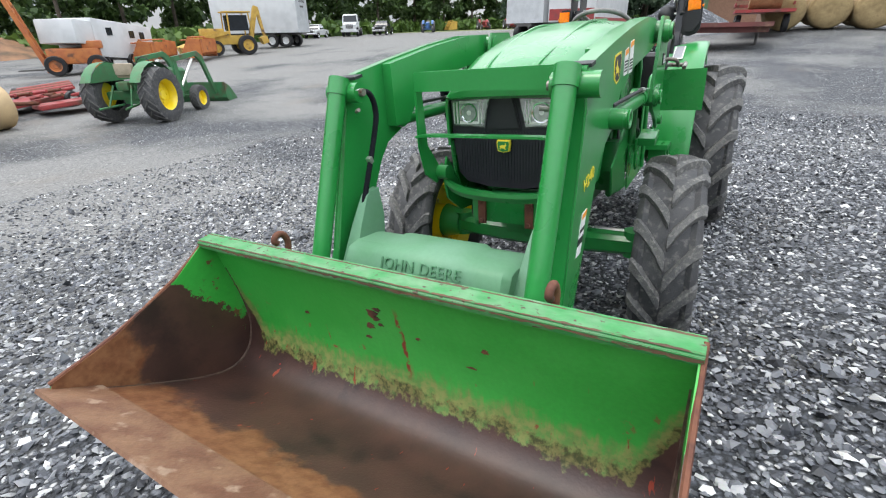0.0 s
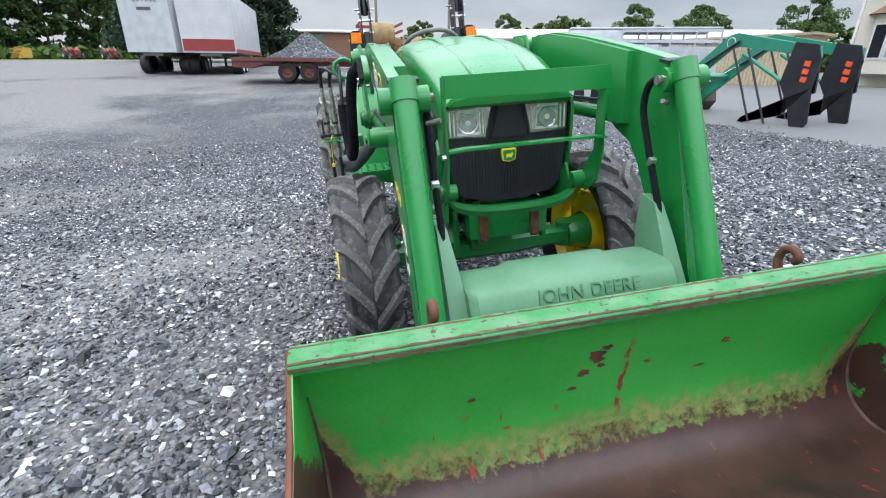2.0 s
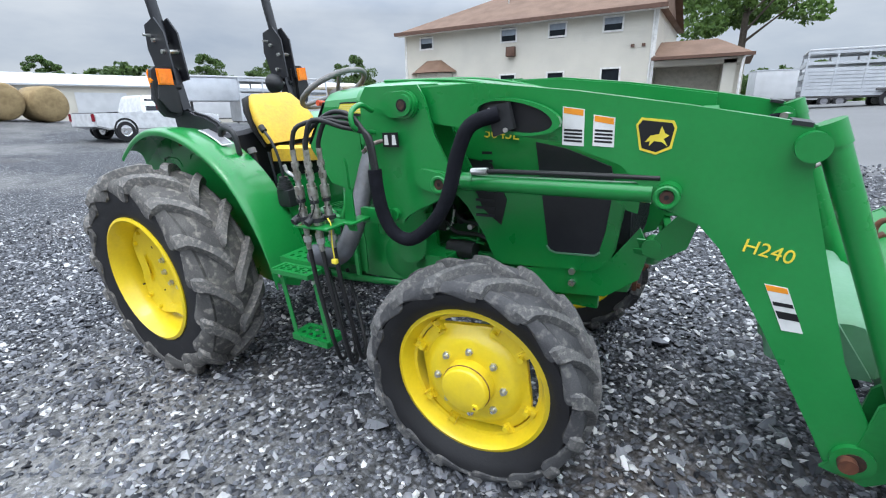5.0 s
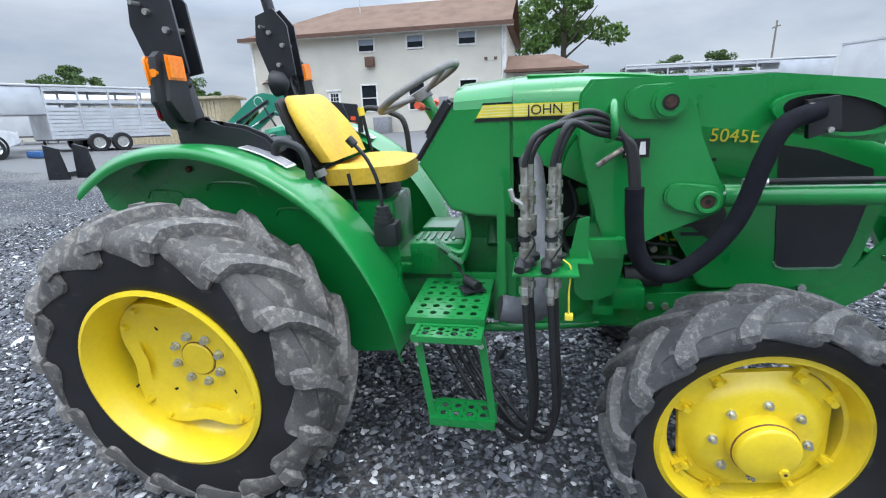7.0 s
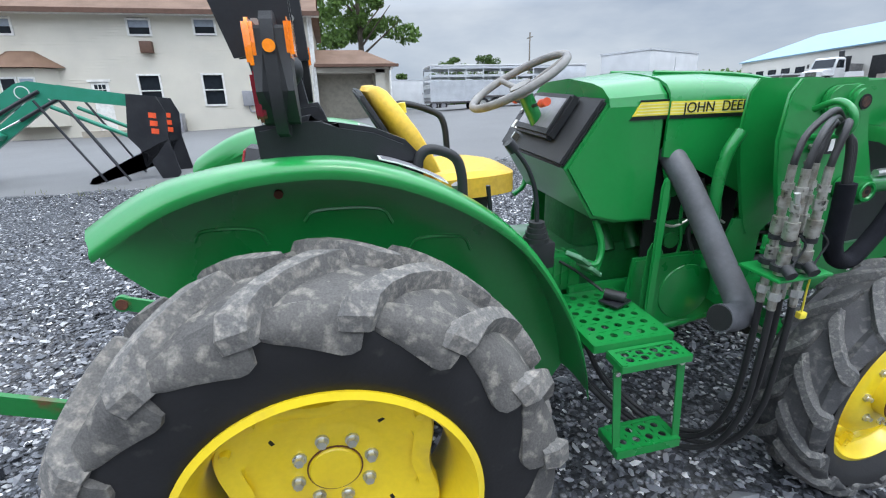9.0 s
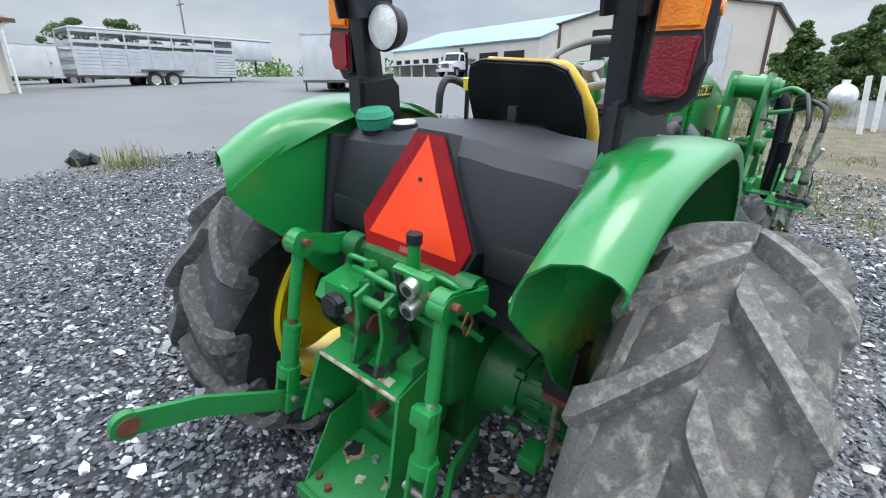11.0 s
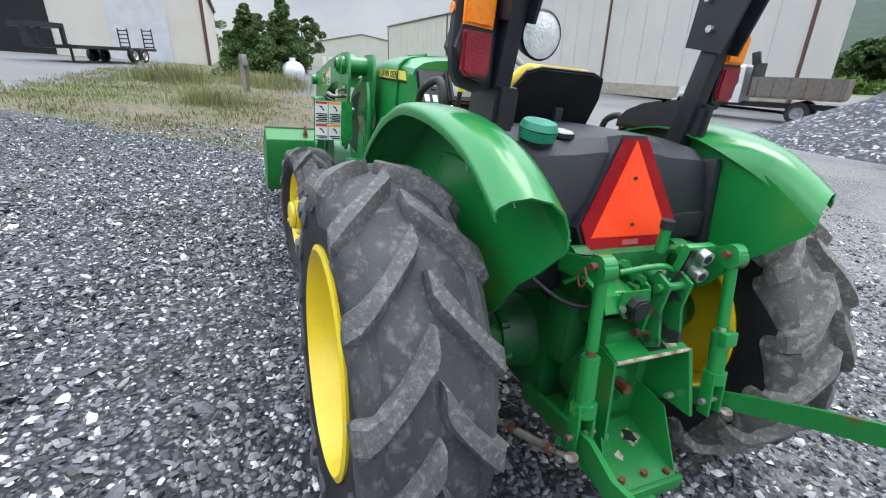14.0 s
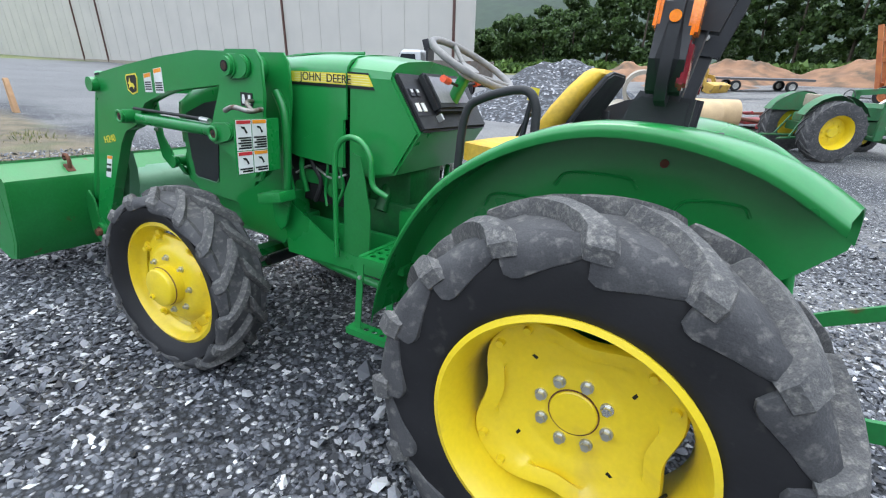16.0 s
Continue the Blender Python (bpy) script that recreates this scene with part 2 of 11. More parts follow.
def lathe(bm, profile, c, axis="y", seg=48, sign=1):
    """Turns (radius, along) pairs about the axis through c."""
    rings = []
    for r, w in profile:
        ring = []
        for k in range(seg):
            a = 2 * math.pi * k / seg
            u, v = r * math.cos(a), r * math.sin(a)
            ring.append(bm.verts.new(Vector(c) + Vector({"y": (u, w * sign, v), "x": (w * sign, u, v), "z": (u, v, w * sign)}[axis])))
        rings.append(ring)
    for a, b in zip(rings, rings[1:]):
        for k in range(seg):
            j = (k + 1) % seg
            bm.faces.new((a[k], a[j], b[j], b[k]))
    return rings


def loft(bm, sections, close=False, caps=False):
    rings = [[bm.verts.new(p) for p in s] for s in sections]
    for a, b in zip(rings, rings[1:]):
        n = len(a)
        for k in range(n if close else n - 1):
            j = (k + 1) % n
            bm.faces.new((a[k], a[j], b[j], b[k]))
    if caps:
        bm.faces.new(rings[0])
        bm.faces.new(rings[-1][::-1])
    return rings


def thick(bm, d):
    bmesh.ops.recalc_face_normals(bm, faces=bm.faces[:])
    bmesh.ops.solidify(bm, geom=bm.faces[:], thickness=d)


def part(name, bm, material, parent=None, label="", sharp=38):
    bmesh.ops.recalc_face_normals(bm, faces=bm.faces[:])
    lim = radians(sharp)
    for e in bm.edges:
        e.smooth = len(e.link_faces) == 2 and e.calc_face_angle(0) < lim
    for f in bm.faces:
        f.smooth = True
    me = bpy.data.meshes.new(name)
    bm.to_mesh(me)
    bm.free()
    for m in material if isinstance(material, (list, tuple)) else [material]:
        me.materials.append(m)
    ob = new(name, me)
    if parent:
        ob.parent = parent
    if label:
        ob["label"] = label
    return ob


def solo(name, fill, material, parent=None, label="", sharp=38):
    """One part from a function that fills a bmesh."""
    bm = bm_new()
    fill(bm)
    return part(name, bm, material, parent, label, sharp)


def boxed(name, c, s, material, parent=None, rot=None, bevel=0.0, label=""):
    return solo(name, lambda bm: box(bm, c, s, rot, bevel), material, parent, label)


def rod(name, a, b, r, material, parent=None, seg=14, label="", r2=None):
    return solo(name, lambda bm: cyl(bm, a, b, r, seg, r2), material, parent, label)


def pipe(name, pts, r, material, parent=None, label="", seg=10, smooth=5):
    return solo(name, lambda bm: tube(bm, pts, r, seg, smooth), material, parent, label)


def plate(name, pts, a, b, material, parent=None, axis="y", bevel=0.0, label=""):
    return solo(name, lambda bm: prism(bm, pts, a, b, axis, bevel), material, parent, label)


def thing(name, m, label, category, group="", kind=""):
    e = new(name)
    e.empty_display_size = 0.2
    e.matrix_basis = m
    return tagged(e, label, category, group, kind)


def words(name, text, size, m, material, parent=None, depth=0.001, spread=1.0):
    cu = bpy.data.curves.new(name, "FONT")
    cu.body, cu.size, cu.extrude, cu.align_x, cu.align_y, cu.space_character = text, size, depth, "CENTER", "CENTER", spread
    tmp = bpy.data.objects.new(name, cu)
    scene.collection.objects.link(tmp)
    me = bpy.data.meshes.new_from_object(tmp.evaluated_get(bpy.context.evaluated_depsgraph_get()))
    bpy.data.objects.remove(tmp)
    me.transform(m)
    me.materials.clear()
    me.materials.append(material)
    ob = new(name, me)
    ob.parent = parent
    return ob


# ---- terrain ----
def ground(x, y):
    """The height of the lot: a gentle slope that levels out far off."""
    r = math.hypot(x, y)
    near, far = 1 / math.sqrt(1 + (r / 14) ** 2), 1 / math.sqrt(1 + (r / 30) ** 2)
    X, Y = x * far, y * far
    rise = min(max((-x - 8) / 14, 0), 1)
    rise = 0.30 * rise * rise * (3 - 2 * rise) * min(max((y + 26) / 10, 0), 1) * min(max((18 - y) / 6, 0), 1)
    rise += 0.55 * math.exp(-((x + 24.5) ** 2 / 14 + (y - 4.0) ** 2 / 26))
    return rise + (0.022 * x + 0.07 * y) * near + 0.00185 * X * X + 0.0022 * X * Y + 0.00085 * Y * Y - 0.00118 * X ** 3 / (10 + r) - 0.02


# ---- ground: one sheet to the horizon ----
def ground_material():
    m = bpy.data.materials.new("lot_ground")
    m.use_nodes = True
    n, l = m.node_tree.nodes, m.node_tree.links
    p = n["Principled BSDF"]
    co = n.new("ShaderNodeTexCoord")
    sep = n.new("ShaderNodeSeparateXYZ")
    l.new(co.outputs["Object"], sep.inputs[0])
    X, Y = sep.outputs["X"], sep.outputs["Y"]

    def calc(op, a, b=0.0):
        k = n.new("ShaderNodeMath")
        k.operation = op
        for i, v in enumerate((a, b)):
            if isinstance(v, (int, float)):
                k.inputs[i].default_value = v
            else:
                l.new(v, k.inputs[i])
        return k.outputs[0]

    def noise_of(size, detail=5.0, rough=0.55):
        t = n.new("ShaderNodeTexNoise")
        t.inputs["Scale"].default_value, t.inputs["Detail"].default_value, t.inputs["Roughness"].default_value = size, detail, rough
        l.new(co.outputs["Object"], t.inputs["Vector"])
        return t.outputs["Fac"]

    def band(v, lo, hi):
        r = n.new("ShaderNodeMapRange")
        r.inputs["From Min"].default_value, r.inputs["From Max"].default_value = lo, hi
        l.new(v, r.inputs["Value"])
        return r.outputs["Result"]

    def mix(fac, a, b):
        x = n.new("ShaderNodeMix")
        x.data_type = "RGBA"
        l.new(fac, x.inputs["Factor"])
        for key, v in (("A", a), ("B", b)):
            if isinstance(v, tuple):
                x.inputs[key].default_value = (*v, 1)
            else:
                l.new(v, x.inputs[key])
        return x.outputs["Result"]

    def cells(size):
        v = n.new("ShaderNodeTexVoronoi")
        v.inputs["Scale"].default_value = size
        l.new(co.outputs["Object"], v.inputs["Vector"])
        return v

    # crushed slate: cells at two sizes, mostly dark blue-grey with pale chips
    va, vb = cells(34), cells(62)
    pick = n.new("ShaderNodeSeparateColor")
    l.new(va.outputs["Color"], pick.inputs[0])
    ramp = n.new("ShaderNodeValToRGB")
    ramp.color_ramp.interpolation = "CONSTANT"
    e = ramp.color_ramp.elements
    e[0].position, e[0].color = 0.0, (0.055, 0.060, 0.072, 1)
    e[1].position, e[1].color = 0.35, (0.095, 0.102, 0.118, 1)
    for pos, col in ((0.60, (0.15, 0.157, 0.175, 1)), (0.80, (0.24, 0.246, 0.26, 1)), (0.92, (0.50, 0.50, 0.50, 1))):
        x = e.new(pos)
        x.color = col
    l.new(pick.outputs[0], ramp.inputs["Fac"])
    # shade in the gaps between stones is painted as near-black
    gap = band(va.outputs["Distance"], 0.62, 0.30)
    stone = mix(gap, (0.016, 0.018, 0.021), ramp.outputs["Color"])
    # dusty, packed lighter stretches
    dusty = mix(noise_of(90, 4), (0.155, 0.151, 0.143), (0.25, 0.243, 0.23))
    pale_in = calc("ADD", noise_of(0.22, 5), calc("MULTIPLY", band(calc("MULTIPLY", X, -1.0), 6.0, 30.0), 0.22))
    pale_in = calc("ADD", pale_in, calc("MULTIPLY", noise_of(2.3, 4), 0.10))
    pale_in = calc("ADD", pale_in, calc("MULTIPLY", band(calc("MULTIPLY", Y, -1.0), 3.5, 10.0), 0.16))
    # one round patch off the right front is made paler as well
    off_x, off_y = calc("SUBTRACT", X, 1.6), calc("ADD", Y, 5.6)
    spread = calc("SQRT", calc("ADD", calc("MULTIPLY", off_x, off_x), calc("MULTIPLY", off_y, off_y)))
    pale_in = calc("ADD", pale_in, calc("MULTIPLY", band(calc("MULTIPLY", spread, -1.0), -5.6, -1.2), 0.24))
    dust = calc("MULTIPLY", band(pale_in, 0.60, 0.78), 0.72)
    base = mix(dust, stone, dusty)
    base = mix(calc("MULTIPLY", band(noise_of(0.5, 4), 0.58, 0.72), 0.35), base, (0.17, 0.14, 0.115))
    # clumps of larger and darker stone, so that it stays speckled far off
    lump = band(noise_of(22, 9, 0.85), 0.42, 0.60)
    tone = n.new("ShaderNodeMix")
    tone.data_type, tone.blend_type = "RGBA", "MULTIPLY"
    tone.inputs["Factor"].default_value = 1.0
    l.new(base, tone.inputs["A"])
    l.new(mix(lump, (0.50, 0.50, 0.51), (1.42, 1.42, 1.41)), tone.inputs["B"])
    base = tone.outputs["Result"]
    # asphalt beside the house
    asphalt = mix(noise_of(120, 3), (0.105, 0.106, 0.107), (0.155, 0.156, 0.157))
    asphalt = mix(calc("MULTIPLY", band(noise_of(0.35, 6), 0.45, 0.7), 0.5), asphalt, (0.095, 0.096, 0.098))
    edge = calc("ADD", calc("SUBTRACT", Y, calc("SUBTRACT", 6.75, calc("MULTIPLY", X, 0.07))), calc("MULTIPLY", calc("SUBTRACT", noise_of(0.9, 6), 0.5), 1.6))
    lane = calc("ADD", calc("SUBTRACT", calc("ADD", X, calc("MULTIPLY", Y, 0.35)), 16.5), calc("MULTIPLY", calc("SUBTRACT", noise_of(0.6, 6), 0.5), 2.0))
    # verge of grass and bare earth ahead of the tractor
    verge = calc("ADD", calc("SUBTRACT", calc("SUBTRACT", X, calc("MULTIPLY", calc("MAXIMUM", Y, -0.8), 0.85)), 5.5), calc("MULTIPLY", calc("SUBTRACT", noise_of(0.8, 7), 0.5), 2.2))
    earth = mix(band(noise_of(3.0, 9), 0.35, 0.65), (0.165, 0.132, 0.082), (0.085, 0.072, 0.045))
    grass = mix(band(noise_of(7.0, 6), 0.35, 0.65), (0.055, 0.095, 0.022), (0.13, 0.14, 0.045))
    green_in = calc("ADD", noise_of(0.45, 6), calc("MULTIPLY", band(Y, -4.0, 5.0), 0.22))
    earth = mix(calc("MULTIPLY", band(green_in, 0.60, 0.72), 0.75), earth, grass)
    near_side = calc("ADD", calc("ADD", Y, calc("MULTIPLY", X, 0.06)), calc("MULTIPLY", calc("SUBTRACT", noise_of(0.7, 6), 0.5), 1.4))
    worn = calc("MULTIPLY", band(calc("MULTIPLY", near_side, -1.0), 2.2, 3.6), band(verge, 0.2, 2.4))
    base = mix(calc("MULTIPLY", band(verge, 0.0, 0.35), band(near_side, -2.1, -1.4)), base, earth)
    base = mix(calc("MULTIPLY", worn, calc("ADD", 0.55, calc("MULTIPLY", noise_of(1.6, 6), 0.5))), base, mix(noise_of(110, 3), (0.125, 0.126, 0.127), (0.19, 0.19, 0.188)))
    base = mix(calc("MULTIPLY", band(lane, 0.0, 0.6), band(calc("MULTIPLY", Y, -1.0), 0.5, 1.5)), base, asphalt)
    base = mix(band(edge, 0.0, 0.18), base, asphalt)
    # field and rough grass a long way off
    far = calc("SUBTRACT", calc("SQRT", calc("ADD", calc("MULTIPLY", X, X), calc("MULTIPLY", Y, Y))), calc("ADD", 62.0, calc("MULTIPLY", noise_of(0.05, 4), 16.0)))
    base = mix(band(far, 0.0, 3.0), base, mix(band(noise_of(0.6, 6), 0.4, 0.6), (0.09, 0.13, 0.03), (0.16, 0.16, 0.06)))
    l.new(base, p.inputs["Base Color"])
    p.inputs["Roughness"].default_value = 0.82
    b = n.new("ShaderNodeBump")
    b.inputs["Strength"].default_value, b.inputs["Distance"].default_value = 0.8, 0.02
    h = calc("ADD", calc("MULTIPLY", calc("SUBTRACT", 1.0, va.outputs["Distance"]), 1.0), calc("MULTIPLY", pick.outputs[1], 0.6))
    h = calc("ADD", h, calc("MULTIPLY", vb.outputs["Distance"], -0.35))
    flat = calc("MAXIMUM", band(edge, 0.0, 0.2), calc("MULTIPLY", dust, 0.9))
    l.new(calc("MULTIPLY", h, calc("SUBTRACT", 1.0, calc("MINIMUM", flat, 0.92))), b.inputs["Height"])
    l.new(b.outputs["Normal"], p.inputs["Normal"])
    return m


def lay_ground():
    bm = bm_new()
    radii = [0.0] + [0.35 * 1.085 ** k for k in range(100)]
    seg = 120
    rows = [[bm.verts.new((0, 0, ground(0, 0)))]]
    for r in radii[1:]:
        rows.append([bm.verts.new((r * math.cos(2 * math.pi * k / seg) + 1.0, r * math.sin(2 * math.pi * k / seg), ground(r * math.cos(2 * math.pi * k / seg) + 1.0, r * math.sin(2 * math.pi * k / seg)) + (0.012 * noise.noise((r * math.cos(2 * math.pi * k / seg) * 0.9, r * math.sin(2 * math.pi * k / seg) * 0.9, 0)) if r < 40 else 0))) for k in range(seg)])
    rows[0][0].co = (1.0, 0, ground(1, 0))
    for k in range(seg):
        bm.faces.new((rows[0][0], rows[1][k], rows[1][(k + 1) % seg]))
    for a, b in zip(rows[1:], rows[2:]):
        for k in range(seg):
            j = (k + 1) % seg
            bm.faces.new((a[k], b[k], b[j], a[j]))
    ob = part("ground", bm, ground_material(), None, "", 180)
    tagged(ob, "crushed grey slate gravel lot with worn asphalt and grass verge", "ground", kind="structure")
    return ob


lay_ground()


def stones():
    """Loose crushed stone near the tractor: thousands of small angular chips."""
    rng = np.random.default_rng(5)
    n = 300000
    x, y = rng.uniform(-6.5, 9.0, n), rng.uniform(-7.5, 7.0, n)
    # denser near the tractor's sides, thinning out
    d = np.hypot((x - 1.2) / 1.3, y)
    keep = rng.random(n) < np.clip(1.6 - d / 4.4, 0.16, 1)
    x, y = x[keep], y[keep]
    n = len(x)
    r = np.hypot(x, y)
    z = (0.022 * x + 0.07 * y) / np.sqrt(1 + (r / 14) ** 2) + 0.00185 * x * x + 0.0022 * x * y + 0.00085 * y * y - 0.00118 * x ** 3 / (10 + r) - 0.02
    base = np.array([(1, 0, 0.1), (0.25, 0.85, -0.1), (-0.85, 0.45, 0.15), (-0.7, -0.6, -0.05), (0.35, -0.9, 0.1), (0.15, 0.05, 0.62), (-0.1, 0.1, -0.5)])
    tris = np.array([(0, 1, 5), (1, 2, 5), (2, 3, 5), (3, 4, 5), (4, 0, 5), (1, 0, 6), (2, 1, 6), (3, 2, 6), (4, 3, 6), (0, 4, 6)])
    size = rng.lognormal(-4.22, 0.36, n)
    v = base[None] * rng.uniform(0.65, 1.3, (n, 7, 3)) * size[:, None, None] * np.stack([rng.uniform(0.8, 1.5, n), rng.uniform(0.6, 1.1, n), rng.uniform(0.55, 1.0, n)], -1)[:, None]
    a, b = rng.uniform(0, 6.283, n), rng.normal(0, 0.5, n)
    ca, sa, cb, sb = np.cos(a), np.sin(a), np.cos(b), np.sin(b)
    vx, vz = v[..., 0] * cb[:, None] + v[..., 2] * sb[:, None], -v[..., 0] * sb[:, None] + v[..., 2] * cb[:, None]
    X, Y = vx * ca[:, None] - v[..., 1] * sa[:, None], vx * sa[:, None] + v[..., 1] * ca[:, None]
    verts = np.stack([X + x[:, None], Y + y[:, None], vz + (z + size * 0.22)[:, None]], -1).reshape(-1, 3)
    faces = (tris[None] + 7 * np.arange(n)[:, None, None]).reshape(-1, 3)
    me = bpy.data.meshes.new("gravel")
    me.vertices.add(len(verts))
    me.vertices.foreach_set("co", verts.ravel())
    me.loops.add(faces.size)
    me.loops.foreach_set("vertex_index", faces.ravel())
    me.polygons.add(len(faces))
    me.polygons.foreach_set("loop_start", np.arange(0, faces.size, 3))
    me.update()
    me.shade_flat()
    m = bpy.data.materials.new("slate_chips")
    m.use_nodes = True
    nn, l = m.node_tree.nodes, m.node_tree.links
    p = nn["Principled BSDF"]
    p.inputs["Roughness"].default_value = 0.5
    g, ramp, co, t, mx = (nn.new(k) for k in ("ShaderNodeNewGeometry", "ShaderNodeValToRGB", "ShaderNodeTexCoord", "ShaderNodeTexNoise", "ShaderNodeMix"))
    e = ramp.color_ramp.elements
    # darkest chips taken near black, partly for the shade between chips
    e[0].position, e[0].color = 0.0, (0.009, 0.010, 0.014, 1)
    e[1].position, e[1].color = 1.0, (0.72, 0.72, 0.71, 1)
    for pos, col in ((0.30, (0.054, 0.058, 0.069, 1)), (0.62, (0.142, 0.149, 0.168, 1)), (0.84, (0.250, 0.256, 0.270, 1)), (0.93, (0.45, 0.45, 0.45, 1))):
        x_ = e.new(pos)
        x_.color = col
    l.new(g.outputs["Random Per Island"], ramp.inputs["Fac"])
    l.new(co.outputs["Object"], t.inputs["Vector"])
    t.inputs["Scale"].default_value = 130
    mx.data_type, mx.blend_type = "RGBA", "MULTIPLY"
    mx.inputs["Factor"].default_value = 0.5
    l.new(ramp.outputs["Color"], mx.inputs["A"])
    l.new(t.outputs["Color"], mx.inputs["B"])
    mx.inputs["Factor"].default_value = 0.25
    l.new(mx.outputs["Result"], p.inputs["Base Color"])
    me.materials.append(m)
    ob = new("gravel", me)
    tagged(ob, "loose crushed slate chips, dark grey with pale pieces", "gravel", kind="stuff")


stones()


# ---- the tractor: x ahead, y to its left, z up from the gravel ----
TR = thing("tractor", LEAN.copy(), "green farm tractor with yellow wheels and roll bar on gravel", "tractor")


def both(fn):
    for s in (-1, 1):
        fn(s)


# wheels
def lug_bar(bm, R, half, th0, sweep, side, h, w, deep=1.0):
    """One curved tread bar of even width: a rounded nose near the middle, then out and over the shoulder."""
    secs = []
    for s, y, drop, tilt, k, tall in ((0.0, 0.0, 0.004, 0, 0.62, 0.55), (0.015, 0.012, 0.0, 0, 0.98, 0.94), (0.05, 0.045, 0.0, 0, 1.16, 1.0), (0.12, 0.11, 0.0, 0, 1.18, 1.0), (0.30, 0.29, 0.003, 2, 0.98, 1.0), (0.52, 0.52, 0.009, 6, 0.90, 1.0), (0.74, 0.75, 0.019, 13, 0.96, 1.0),
                                      (0.90, 0.90, 0.030, 26, 1.10, 1.0), (0.97, 1.00, 0.050, 58, 1.16, 0.80), (1.0, 1.05, 0.075, 78, 1.05, 0.45)):
        th = th0 + sweep * (1 - (1 - s) ** 1.18)
        nr, ny = math.cos(radians(tilt)), math.sin(radians(tilt))
        ring = []
        for up, dw in ((-0.30, -1.5), (0.72, -1.08), (1.0, -0.86), (1.0, 0.86), (0.72, 1.08), (-0.30, 1.5)):
            rr = R - drop * deep + nr * up * h * tall
            a = th + dw * k * w / (2 * R)
            ring.append((rr * math.cos(a), side * (y * half + ny * up * h * tall), rr * math.sin(a)))
        secs.append(ring)
    loft(bm, secs, close=True, caps=True)


def lug_pad(bm, R, half, th0, pitch, side, deep, k):
    """The thick end of a bar: a blunt pad laid over the shoulder and down the sidewall, thinning out towards the next bar."""
    secs = []
    for u, y_in, reach, thin in ((-0.085, 0.10, 0.62, 0.0), (-0.07, 0.0, 0.80, 0.0), (0.02, 0.0, 0.97, 0.0), (0.12, 0.0, 1.0, 0.010), (0.30, 0.0, 0.86, 0.030), (0.52, 0.0, 0.64, 0.050), (0.74, 0.0, 0.40, 0.062), (0.825, 0.015, 0.26, 0.068), (0.84, 0.09, 0.18, 0.07)):
        th = th0 + u * pitch
        d = deep * reach
        low = 0.75 * y_in
        secs.append([(r * math.cos(th), side * y * half, r * math.sin(th)) for r, y in ((R - 0.030 * k, 0.70), (R - (0.010 + low * 0.1 + 0.15 * thin) * k, 0.88 - low), (R - (0.026 + 0.2 * thin) * k, 1.02 - low - thin * 0.4), (R - 0.055 * k, 1.110 - low - thin), (R - 0.055 * k - 0.55 * d, 1.150 - y_in - thin), (R - 0.055 * k - d, 1.130 - y_in - thin), (R - 0.062 * k - d, 1.00), (R - 0.09 * k, 0.80))])
    loft(bm, secs, close=True, caps=True)


